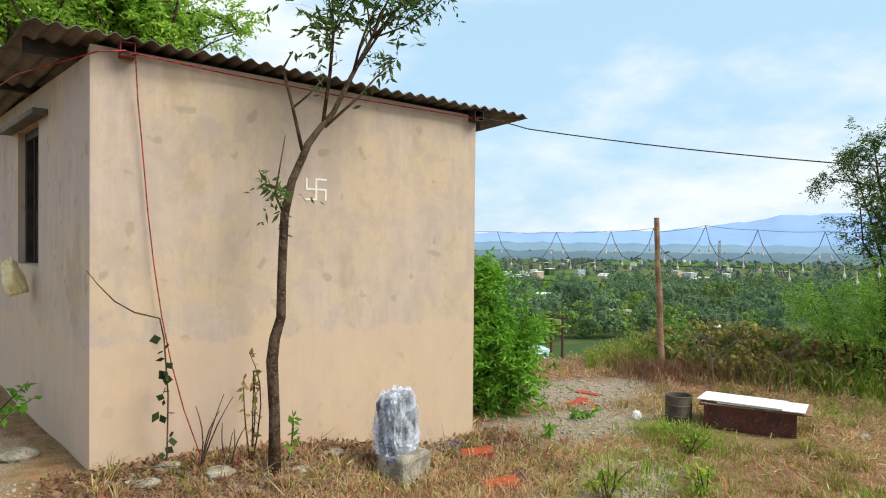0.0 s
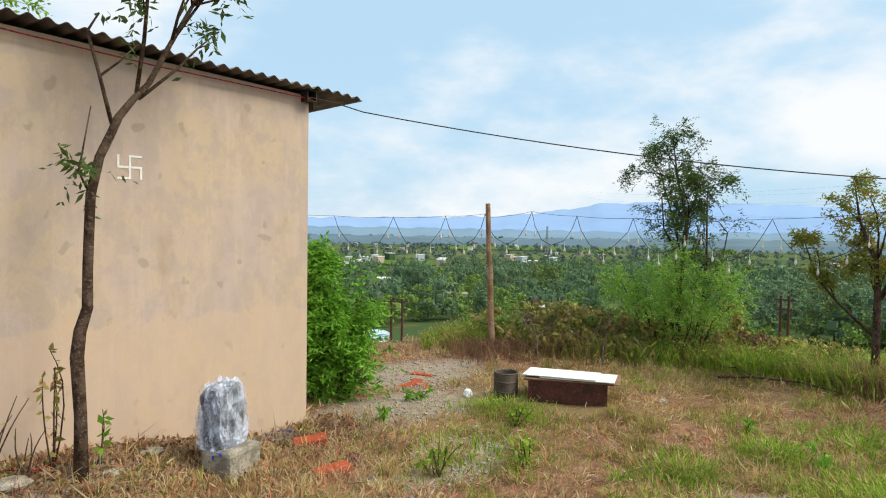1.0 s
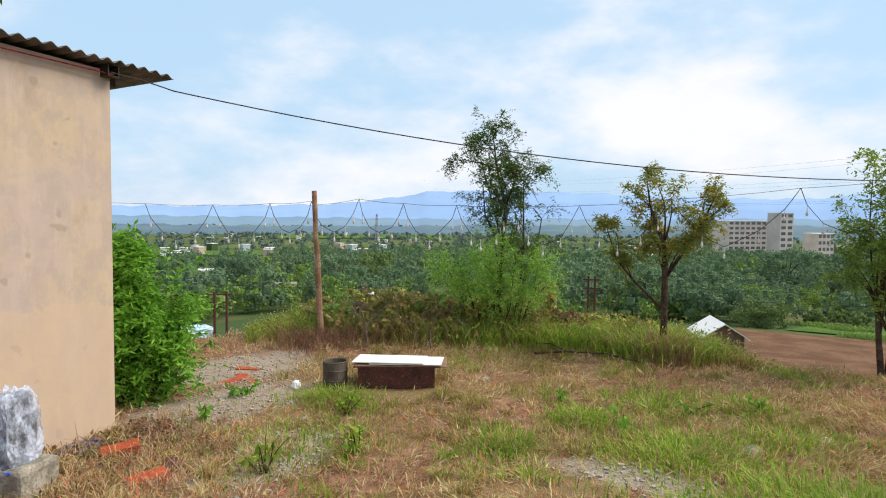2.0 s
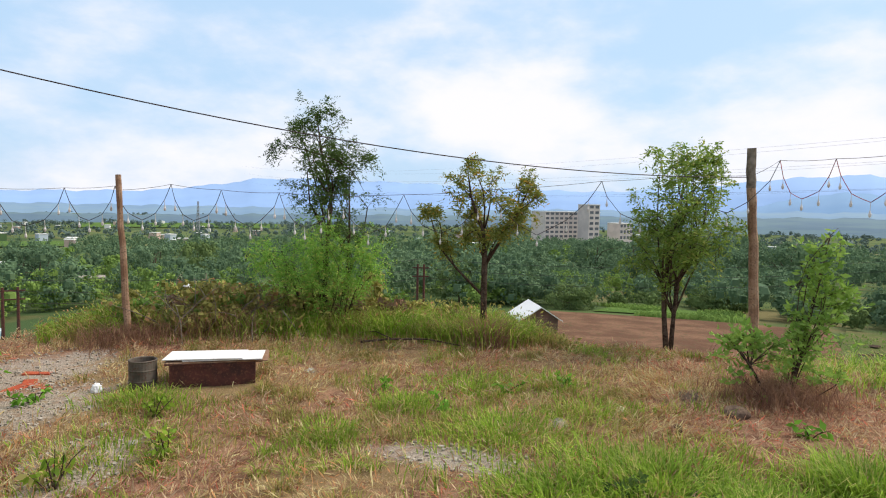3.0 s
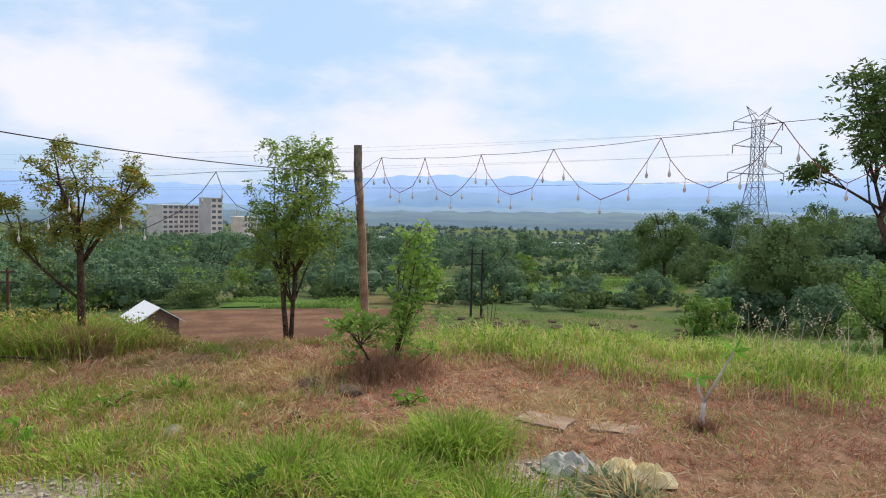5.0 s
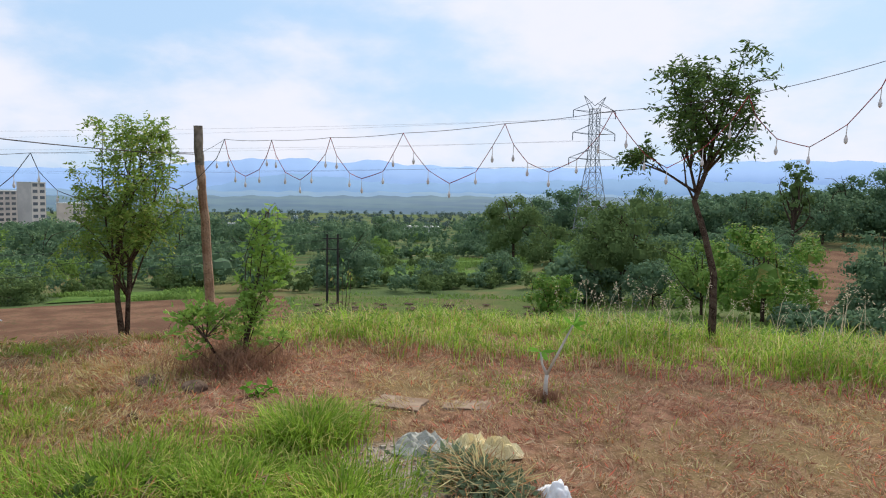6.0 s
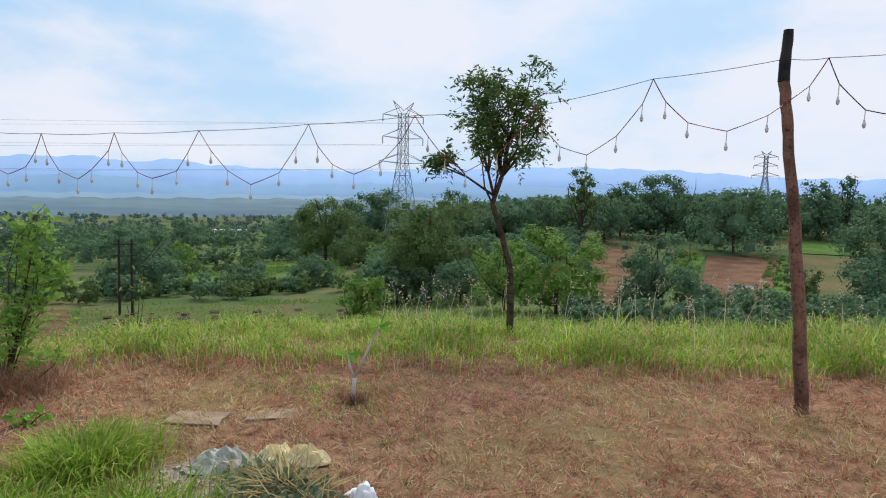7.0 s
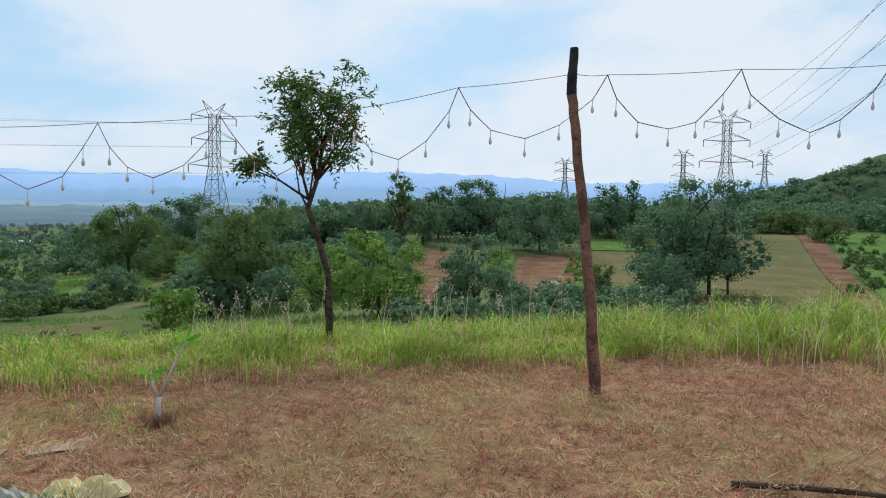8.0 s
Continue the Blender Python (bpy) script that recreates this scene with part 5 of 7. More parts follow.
for lo, hi, ra, rb, count in ((38, 47, 420, 640, 11), (52, 57, 480, 640, 8), (60, 82, 520, 900, 8), (30, 62, 900, 1500, 16), (92, 118, 560, 1000, 5), (118, 128, 600, 900, 3)):
    for _ in range(count):
        w = rng.uniform(3.5, 7.5)
        building(rng.uniform(lo, hi), rng.uniform(ra, rb), w, rng.uniform(4, 7), rng.uniform(3.2, 6.5), rng.choice(("white flat-roofed house of the far town", "pale flat-roofed house of the far town")), 2, cols=2, wall_mat=rng.choice(TOWN_WALLS), sink=0, turn=rng.uniform(0, 90))


def shed():
    x, y = polar(84.15, 36)[:2]
    z = ground(x, y)
    zt = 1.565 - 36 * math.tan(radians(8.1))
    root = thing("shed", (x, y, z), "brick shed with a white gabled sheet roof", "shed", turn=-70)
    w, d, hh = 0.95, 1.3, zt - z
    bm = bmesh.new()
    add_box(bm, (-w, -d, -0.3), (w, d, hh - 0.66))
    vs = [bm.verts.new(v) for v in ((-w, -d, hh - 0.655), (w, -d, hh - 0.655), (0, -d, hh - 0.06), (-w, d, hh - 0.655), (w, d, hh - 0.655), (0, d, hh - 0.06))]
    for q in ((0, 1, 2), (3, 5, 4), (0, 2, 5, 3), (1, 4, 5, 2), (0, 3, 4, 1)):
        bm.faces.new([vs[i] for i in q])
    part("wall", bm, rough_surface("dull_old_brick", (0.20, 0.105, 0.085), (0.14, 0.085, 0.075), 2, 12, 0.95, 0.5, 0.02), root)
    for s in (-1, 1):
        bm = bmesh.new()
        a = [(0, -d - 0.2, hh), (s * (w + 0.22), -d - 0.2, hh - 0.75), (s * (w + 0.22), d + 0.2, hh - 0.75), (0, d + 0.2, hh)]
        lo = [bm.verts.new((p[0], p[1], p[2] - 0.05)) for p in a]
        hi = [bm.verts.new(p) for p in a]
        bm.faces.new(lo)
        bm.faces.new(hi)
        for k in range(4):
            bm.faces.new((lo[k], lo[(k + 1) % 4], hi[(k + 1) % 4], hi[k]))
        part("roof_slope", bm, M_PAINT, root)


shed()


def pylon(h, r, high, label, arm=6.5, turn=0.0, bar=0.11):
    x, y = polar(h, r)[:2]
    z = ground(x, y)
    root = thing("pylon", (x, y, z), label, "pylon", "steel lattice pylons of the power line", turn=-h + turn)
    levels = [0, 0.16, 0.30, 0.42, 0.52, 0.60, 0.68, 0.76, 0.84, 0.92]
    half = lambda f: 0.105 * high * (1 - f / 0.62) + 0.026 * high * (f / 0.62) if f < 0.62 else 0.026 * high  # noqa: E731
    corner = lambda f, k: Vector(((-1, 1, 1, -1)[k] * half(f), (-1, -1, 1, 1)[k] * half(f), f * high))  # noqa: E731
    for k in range(4):
        bm = bmesh.new()
        tube(bm, [corner(f, k) for f in levels], bar * 1.3, 4)
        part("leg", bm, M_STEEL_FAR, root)
    bm = bmesh.new()
    for f, g in zip(levels, levels[1:]):
        for k in range(4):
            a, b = corner(f, k), corner(f, (k + 1) % 4)
            c, d = corner(g, k), corner(g, (k + 1) % 4)
            for p, q in ((a, d), (b, c), (c, d)):
                tube(bm, [p, q], bar * 0.8, 3, False)
    part("bracing", bm, M_STEEL_FAR, root)
    for f in (0.60, 0.76, 0.90):
        for s in (-1, 1):
            bm = bmesh.new()
            tip = Vector((s * arm * (1.15 if f == 0.60 else 1.0), 0, f * high + 0.3))
            for yy in (-1, 1):
                tube(bm, [Vector((s * half(f), yy * half(f), f * high)), tip], bar, 3, False)
                tube(bm, [Vector((s * half(f), yy * half(f), f * high + 0.06 * high)), tip], bar, 3, False)
            tube(bm, [tip, tip + Vector((0, 0, -1.8))], 0.12, 5)
            part("cross_arm", bm, M_STEEL_FAR, root)
    for s in (-1, 1):
        bm = bmesh.new()
        for yy in (-1, 1):
            tube(bm, [corner(0.92, 0 if s < 0 else 1) * 1 + Vector((0, (yy + 1) * half(0.92), 0)), Vector((s * 0.075 * high, 0, high))], bar, 3, False)
            tube(bm, [Vector((0, 0, 0.94 * high)), Vector((s * 0.075 * high, 0, high))], bar, 3, False)
        part("horn", bm, M_STEEL_FAR, root)
    return Vector((x, y, z))


M_STEEL_FAR = rough_surface("galvanised_lattice", (0.20, 0.21, 0.23), (0.28, 0.29, 0.31), 0.5, 4, 0.6, 0.0, 0.01)
hA = 1.57 + 165 * math.tan(radians(8.4))
gA, gB, gC = (ground(*polar(h, r)[:2]) for h, r in ((133.3, 165), (175.5, 190), (162.8, 400)))
pA = pylon(133.3, 165, hA - gA, "grey steel lattice pylon rising over valley trees", 5.5, 25, 0.08)
hB = 1.57 + 190 * math.tan(radians(8.0))
pB = pylon(175.5, 190, hB - gB, "grey steel lattice pylon behind dark trees", 6.0, 20, 0.085)
hC = 1.57 + 400 * math.tan(radians(4.4))
pC = pylon(162.8, 400, hC - gC, "far grey lattice pylon above the tree line", 6.0, 10, 0.16)
pD = pylon(172.3, 430, 1.57 + 430 * math.tan(radians(5.0)) - ground(*polar(172.3, 430)[:2]), "far grey lattice pylon above the tree line", 6.0, 10, 0.16)
pE = pylon(178.3, 640, 1.57 + 640 * math.tan(radians(3.9)) + 10, "far grey lattice pylon before a wooded hill", 6.0, 10, 0.2)
for f in (0.60, 0.76, 0.90):
    for s in (-1, 1):
        za = gA + f * (hA - gA) - 1.5
        xa, ya = pA.x + s * 3.5, pA.y + s * 3.5
        far = polar(62 + 3 * s, 760, 1.57 + 760 * math.tan(radians(1.9 + 4 * (f - 0.6))))
        strand("power_line", sagging((xa, ya, za), far, 9.0, 30), 0.022, M_WIRE, "thin black power line crossing the valley", "power line", 3, "power lines")
        zb = gB + f * (hB - gB) - 1.5
        high_end = polar(196 + 2 * s, 62, 1.57 + 62 * math.tan(radians(17 + 26 * (f - 0.6))))
        strand("power_line", sagging((pB.x + s * 5, pB.y, zb), high_end, 3.0, 30), 0.03, M_WIRE, "black power line rising from a pylon", "power line", 3, "power lines")


def twin_pole(h, r, el_top, label, mat, gap=0.55):
    x, y = polar(h, r)[:2]
    z = ground(x, y)
    top = 1.565 + r * math.tan(radians(el_top)) - z
    root = thing("utility_pole", (x, y, z), label, "utility pole", turn=-h)
    for s in (-1, 1):
        bm = bmesh.new()
        tube(bm, [(s * gap, 0, -0.5), (s * gap, 0, top)], [0.13, 0.10], 6)
        part("post", bm, mat, root)
    for f in (0.93, 0.78):
        bm = bmesh.new()
        add_box(bm, (-gap - 0.5, -0.05, f * top), (gap + 0.5, 0.05, f * top + 0.1))
        part("cross_arm", bm, mat, root)
    return Vector((x, y, z + top * 0.93))


u1 = twin_pole(111.1, 70, -3.5, "dark twin utility pole standing in the meadow", M_TAR)
u2 = twin_pole(74.2, 62, -5.0, "rusty lattice utility post among scrub", M_RUST, 0.3)
u3 = twin_pole(42.6, 60, -6.4, "rusty brown twin utility pole behind the bush", M_RUST, 0.5)
for a, b in ((u1, u2), (u2, u3)):
    for d in (-0.9, 0.0, 0.9):
        strand("power_line", sagging(a + Vector((0, 0, d)), b + Vector((0, 0, d)), 0.8, 14), 0.018, M_WIRE, "thin dark wire between utility poles", "power line", 3, "low wires in the valley")


def mast(h, r, el0, el1):
    x, y = polar(h, r)[:2]
    z, top = ground(x, y), 1.565 + r * math.tan(radians(el1))
    root = thing("radio_mast", (x, y, z), "grey lattice radio mast over the far town", "mast")
    for k in range(3):
        bm = bmesh.new()
        a = k * math.tau / 3
        tube(bm, [(2.2 * math.cos(a), 2.2 * math.sin(a), 0), (0.8 * math.cos(a), 0.8 * math.sin(a), top - z)], 0.35, 4)
        part("leg", bm, M_STEEL_FAR, root)
    bm = bmesh.new()
    n = 9
    for i in range(n):
        for k in range(3):
            a, b = k * math.tau / 3, (k + 1) * math.tau / 3
            r0, r1 = 2.2 - 1.4 * i / n, 2.2 - 1.4 * (i + 1) / n
            tube(bm, [(r0 * math.cos(a), r0 * math.sin(a), (top - z) * i / n), (r1 * math.cos(b), r1 * math.sin(b), (top - z) * (i + 1) / n)], 0.2, 3, False)
    part("bracing", bm, M_STEEL_FAR, root)


mast(55.7, 760, -2.8, 0.1)
x, y = polar(40.2, 66)[:2]
bm = bmesh.new()
add_box(bm, (-1.9, -1.2, -0.3), (1.9, 1.2, 1.1), 0.3)
bmesh.ops.subdivide_edges(bm, edges=bm.edges, cuts=2)
for v in bm.verts:
    v.co += Vector((noise.noise(v.co * 2.1), noise.noise(v.co * 2.3 + Vector((5, 0, 0))), noise.noise(v.co * 1.9))) * 0.35
tarp = part("tarpaulin_heap", bm, rough_surface("pale_blue_tarpaulin", (0.25, 0.45, 0.6), (0.55, 0.65, 0.7), 3, 20, 0.5, 0.3, 0.02))
tarp.location = (x, y, ground(x, y))
tagged(tarp, "heap under a pale blue tarpaulin below the yard", "tarpaulin")

# ---- grass and weeds ----


def scatter(rng, n, h0, h1, r0, r1):
    h, r = np.radians(rng.uniform(h0, h1, n)), np.sqrt(rng.uniform(r0 * r0, r1 * r1, n))
    return CX + r * np.sin(h), CY + r * np.cos(h)


def off_house(x, y, m=0.02):
    return ~((x > -3.4) & (x < m) & (y > -m) & (y < 3.6))


def patchy(x, y, scale, seed, cut):
    v = np.array([noise.noise(Vector((a * scale, b * scale, seed))) for a, b in zip(x, y)])
    return v > cut


def bare(x, y):
    """True where the gravel shows."""
    out = np.zeros(len(x), bool)
    for gx, gy, rx, ry in GRAVEL:
        out |= ((x - gx) / rx) ** 2 + ((y - gy) / ry) ** 2 < 0.75
    return out | (np.hypot(x - 1.85, y + 1.15) < 0.42)


def stuff(name, v, mat, label, category="grass"):
    return tagged(quads(name, v, mat), label, category, kind="stuff")


def build_grass():
    rng = np.random.default_rng(77)
    # short cut straw over the open yard, combed in swirls and heaped in low mounds
    def field_of(x, y, scale, seed):
        return np.array([noise.noise(Vector((a * scale, b * scale, seed))) for a, b in zip(x, y)])

    def bed(n, h0, h1, r0, r1, long, gaps, pale):
        x, y = scatter(rng, n, h0, h1, r0, r1)
        keep = off_house(x, y) & (~bare(x, y) | (rng.uniform(size=n) < 0.08))
        x, y = x[keep], y[keep]
        h, r = np.degrees(np.arctan2(x - CX, y - CY)) % 360, np.hypot(x - CX, y - CY)
        keep = (h < 103) | (r < 0.35 + np.interp(h, [100, 108, 116, 126, 140, 155, 166, 180, 200], [6.9, 6.6, 6.35, 6.05, 6.0, 6.2, 6.7, 7.7, 8.6]))
        x, y = x[keep], y[keep]
        heap = field_of(x, y, 4.2, 51) + 0.6 * field_of(x, y, 11.0, 52)
        keep = (heap > gaps) | (rng.uniform(size=len(x)) < 0.16)
        x, y, heap = x[keep], y[keep], heap[keep]
        comb = 7.0 * field_of(x, y, 1.3, 53) + 0.7 * rng.normal(size=len(x))
        lift = np.clip(heap + 0.05, 0, 1) * 0.15
        p = np.stack([x, y, land(x, y) + lift * rng.uniform(0.15, 1.0, len(x))], -1)
        d = np.stack([np.cos(comb), np.sin(comb), rng.normal(0.45, 0.5, len(x))], -1)
        tan = (field_of(x, y, 0.8, 54) + 0.25 * rng.normal(size=len(x))) > pale
        return leaf_quads(rng, p, long * rng.uniform(0.5, 1.4, len(x)), 0.11, -0.05, heading=d), tan

    v, tan = bed(160000, 92, 196, 2.4, 7.8, 0.056, 0.02, 0.25)
    stuff("straw", v[~tan], L_STRAW, "short reddish cut straw covering the yard")
    stuff("straw", v[tan], L_TAN, "pale tan cut straw covering the yard")
    v, tan = bed(135000, 20, 100, 2.4, 9.2, 0.062, 0.02, -0.1)
    stuff("dry_grass", v[tan], L_TAN, "thin dry tan grass in the yard")
    stuff("straw", v[~tan], L_STRAW, "loose reddish straw among the grass")
    for h0, h1, n, mat, lab in ((92, 196, 2600, L_STRAW, "low tufts of reddish stubble in the yard"), (92, 196, 1000, L_TAN, "low tufts of tan stubble in the yard"), (24, 100, 900, L_STRAW, "low tufts of reddish stubble among the grass"), (24, 100, 1800, L_TAN, "low tufts of tan stubble among the grass")):
        x, y = scatter(rng, n, h0, h1, 2.5, 8.2)
        keep = off_house(x, y) & ~bare(x, y)
        x, y = x[keep], y[keep]
        stuff("stubble_tufts", tufts(rng, x, y, 10, rng.uniform(0.035, 0.085, len(x)), 0.006 if h0 < 90 else 0.007, 1.0, 0.045), mat, lab)
    x, y = scatter(rng, 9000, -180, 180, 0.2, 9.0)
    r, h = np.hypot(x - CX, y - CY), np.degrees(np.arctan2(x - CX, y - CY))
    keep = off_house(x, y) & ((r < 2.5) | (h < 20) | (h > 176))
    x, y = x[keep], y[keep]
    n = len(x)
    p = np.stack([x, y, land(x, y)], -1)
    d = np.stack([rng.normal(size=n), rng.normal(size=n), np.abs(rng.normal(size=n)) * 0.7], -1)
    stuff("straw", leaf_quads(rng, p, 0.13, 0.09, -0.1, heading=d), L_STRAW, "thin straw over the rest of the yard")
    # yellow-green tufts standing in the yard
    for n, cut_at, seed, tall, mat, lab in ((520, 0.1, 9, (0.06, 0.15), L_WEED, "ragged olive tufts of grass in the yard"), (260, 0.2, 14, (0.06, 0.16), L_GREEN, "fresh green tufts of grass in the yard")):
        x, y = scatter(rng, n * 2, 36, 106, 2.6, 8.4)
        keep = ~bare(x, y) & off_house(x, y) & patchy(x, y, 1.0, seed, cut_at)
        x, y = x[keep][:n], y[keep][:n]
        stuff("grass_tufts", tufts(rng, x, y, 34, rng.uniform(*tall, len(x)), 0.006, 1.0, 0.06), mat, lab)
    # ragged green grass of the yard
    x, y = scatter(rng, 18000, 35, 104, 2.6, 8.6)
    keep = ~bare(x, y) & off_house(x, y)
    x, y = x[keep], y[keep]
    keep = patchy(x, y, 1.4, 9, 0.14)
    x, y = x[keep], y[keep]
    stuff("green_grass", blades(rng, x, y, rng.uniform(0.04, 0.15, len(x)), np.full(len(x), 0.006), 0.5), L_WEED, "ragged yellow-green grass of the yard")
    x, y = scatter(rng, 16000, 45, 104, 2.6, 8.0)
    keep = ~bare(x, y)
    x, y = x[keep], y[keep]
    keep = patchy(x, y, 1.9, 14, 0.27)
    x, y = x[keep], y[keep]
    stuff("green_grass", blades(rng, x, y, rng.uniform(0.05, 0.16, len(x)), np.full(len(x), 0.007), 0.6), L_GREEN, "fresh green grass patches in the yard")
    # thick green clumps near the path
    for gx, gy, sx, sy, n, hh in ((0.85, -4.75, 0.24, 0.38, 3800, 0.2), (0.5, -4.15, 0.16, 0.2, 1800, 0.14), (1.02, -5.85, 0.13, 0.16, 2600, 0.27), (0.55, -5.25, 0.16, 0.18, 2600, 0.2), (1.5, -3.7, 0.25, 0.3, 2200, 0.14), (0.2, -5.75, 0.2, 0.2, 2400, 0.18), (2.6, -3.3, 0.2, 0.25, 1600, 0.12), (1.4, -0.9, 0.15, 0.2, 1300, 0.12), (1.25, -7.7, 0.5, 0.2, 900, 0.08), (4.45, -3.0, 0.17, 0.2, 1500, 0.44), (4.65, -2.55, 0.2, 0.2, 900, 0.30), (4.6, -1.9, 0.22, 0.25, 1300, 0.36), (2.2, -4.3, 0.14, 0.2, 900, 0.12), (1.1, -2.6, 0.12, 0.12, 900, 0.13), (1.9, -2.9, 0.14, 0.14, 1000, 0.13), (2.9, -4.0, 0.2, 0.2, 900, 0.11), (0.4, -1.4, 0.4, 0.3, 1800, 0.1)):
        n = int(0.62 * n)
        x, y = rng.normal(gx, sx, n), rng.normal(gy, sy, n)
        way = np.arctan2(y - gy, x - gx) + rng.normal(0, 0.7, n)
        stuff("grass_clump", arched(rng, x, y, hh * rng.uniform(0.4, 1.2, n), np.full(n, 0.007), 0.85, way), L_GREEN, "thick clump of bright green grass in the yard")
    # tall grass along the brow
    x, y = scatter(rng, 60000, 103, 200, 6.0, 10.4)
    r, h = np.hypot(x - CX, y - CY), np.degrees(np.arctan2(x - CX, y - CY)) % 360
    start = np.interp(h, [100, 108, 116, 126, 140, 155, 166, 180, 200], [6.9, 6.6, 6.35, 6.05, 6.0, 6.2, 6.7, 7.7, 8.6])
    tall = np.interp(h, [100, 116, 140, 165, 180, 190, 200], [0.20, 0.22, 0.21, 0.25, 0.38, 0.55, 0.55])
    keep = (r > start + 0.25 * np.sin(h * 0.9) + rng.normal(0, 0.12, len(x)))
    x, y, tall = x[keep], y[keep], tall[keep]
    wave = np.array([noise.noise(Vector((a * 1.3, b * 1.3, 5))) + 0.5 * noise.noise(Vector((a * 4, b * 4, 9))) for a, b in zip(x, y)])
    tall = tall * np.clip(0.95 + 1.35 * wave, 0.3, 2.1)
    foot = (rng.uniform(size=len(x)) < 0.75) & (np.hypot(x - CX, y - CY) < np.interp(np.degrees(np.arctan2(x - CX, y - CY)) % 360, [100, 108, 116, 126, 140, 155, 166, 180, 200], [7.2, 6.9, 6.65, 6.35, 6.3, 6.5, 7.0, 8.0, 8.9]))
    stuff("tall_grass", arched(rng, x[foot], y[foot], tall[foot] * rng.uniform(0.3, 0.8, foot.sum()), np.full(foot.sum(), 0.006), 0.9), L_STRAW, "withered reddish stems at the foot of the tall grass")
    keep = ~foot & ((wave > -0.25) | (rng.uniform(size=len(x)) < 0.35))
    x, y, tall, wave = x[keep], y[keep], tall[keep], wave[keep]
    half = rng.uniform(size=len(x)) < 0.24
    hh = tall * rng.uniform(0.45, 1.15, len(x))
    w = np.full(len(x), 0.008)
    stuff("tall_grass", arched(rng, x[~half], y[~half], hh[~half] * 1.12, w[~half] * 1.1, 0.75), leaf_material("brow_grass", (0.08, 0.155, 0.015), (0.30, 0.41, 0.06), (0.44, 0.40, 0.16), 0.42, 0.6, 1.75, 2.0), "tall green grass along the brow")
    stuff("tall_grass", arched(rng, x[half], y[half], hh[half] * 1.1, w[half], 0.8), L_TAN, "tall dry grass stems along the brow")
    p = np.stack([x, y, land(x, y) + hh * rng.uniform(0.2, 0.95, len(x))], -1)
    p = p[(wave > 0.12) & (rng.uniform(size=len(x)) < 0.45)]
    stuff("weed_leaves", leaf_quads(rng, p, 0.05, 0.4, 0.1), L_YARD, "small leaves of weeds in the tall grass")
    # feathery seed heads over the brow
    x, y = scatter(rng, 130, 132, 198, 6.9, 9.0)
    z = land(x, y)
    hh = rng.uniform(0.45, 0.88, len(x))
    stems = arched(rng, x, y, hh, np.full(len(x), 0.006), 0.4)
    tips = []
    n = len(x)
    tip = stems[2 * n:][:, 2:].mean(1)
    for k in range(14):
        p = tip + rng.normal(size=(n, 3)) * np.array([0.012, 0.012, 0.045])
        tips.append(leaf_quads(rng, p, 0.03, 0.3, 0.2))
    stuff("seed_heads", np.concatenate([stems] + tips), leaf_material("pale_seed_heads", (0.34, 0.29, 0.20), (0.46, 0.40, 0.30)), "pale feathery seed heads above the tall grass")
    # weeds on the left brow, round the poles and trunks
    x, y = scatter(rng, 32000, 44, 104, 7.5, 10.0)
    r, h = np.hypot(x - CX, y - CY), np.degrees(np.arctan2(x - CX, y - CY))
    start = np.interp(h, [44, 50, 58, 66, 76, 88, 96, 104], [8.5, 8.3, 7.9, 7.9, 7.6, 7.3, 7.7, 7.5])
    tall = np.interp(h, [44, 48, 56, 66, 74, 80, 84, 88, 102.5, 104], [0.2, 0.4, 0.42, 0.38, 0.38, 0.42, 0.34, 0.06, 0.05, 0.2])
    keep = r > start + rng.normal(0, 0.15, len(x))
    x, y, tall = x[keep], y[keep], tall[keep]
    hh = tall * rng.uniform(0.35, 1.15, len(x))
    pick = patchy(x, y, 0.9, 31, 0.0)
    w = np.full(len(x), 0.009)
    stuff("brow_weeds", arched(rng, x[pick], y[pick], hh[pick], w[pick], 0.8), L_GREEN, "green weeds and grass on the brow")
    stuff("brow_weeds", arched(rng, x[~pick], y[~pick], hh[~pick], w[~pick], 0.9), L_WEED, "dull olive weeds on the brow")
    p = np.stack([x, y, land(x, y) + hh * rng.uniform(0.3, 1.0, len(x))], -1)
    far = p[rng.uniform(size=len(p)) < 0.55]
    stuff("weed_leaves", leaf_quads(rng, far, 0.06, 0.35, 0.1), L_WEED, "small leaves of the brow weeds")
    for seed, count, mat, lab in ((1, 34, L_WEED, "dull leafy weeds heaped on the brow"), (2, 26, L_YARD, "green leafy bushes on the brow"), (3, 12, leaf_material("brown_weeds", (0.10, 0.06, 0.04), (0.2, 0.13, 0.08)), "brown withered weeds on the brow")):
        lumps = []
        for _ in range(count):
            h, r = rng.uniform(50, 77), rng.uniform(8.3, 9.7)
            bx, by = polar(h, r)[:2]
            t = rng.uniform(0.3, 0.72) * (1.0 if h < 70 else 0.7)
            lumps.append(far_crown(rng, bx, by, ground(bx, by) - 0.05, t, t * rng.uniform(0.9, 1.5), 420, 0.055, 0.0))
        stuff("brow_bushes", np.concatenate(lumps), mat, lab, "bushes")
    # rough grass on the slope below the brow
    x, y = scatter(rng, 8000, 60, 200, 12.5, 34)
    stuff("slope_grass", blades(rng, x, y, rng.uniform(0.1, 0.32, len(x)), np.full(len(x), 0.035), 0.5), L_TAN, "rough dry grass on the slope")
    x, y = scatter(rng, 8000, 60, 200, 12.5, 34)
    stuff("slope_grass", blades(rng, x, y, rng.uniform(0.1, 0.32, len(x)), np.full(len(x), 0.035), 0.5), L_GREEN, "rough green grass on the slope")
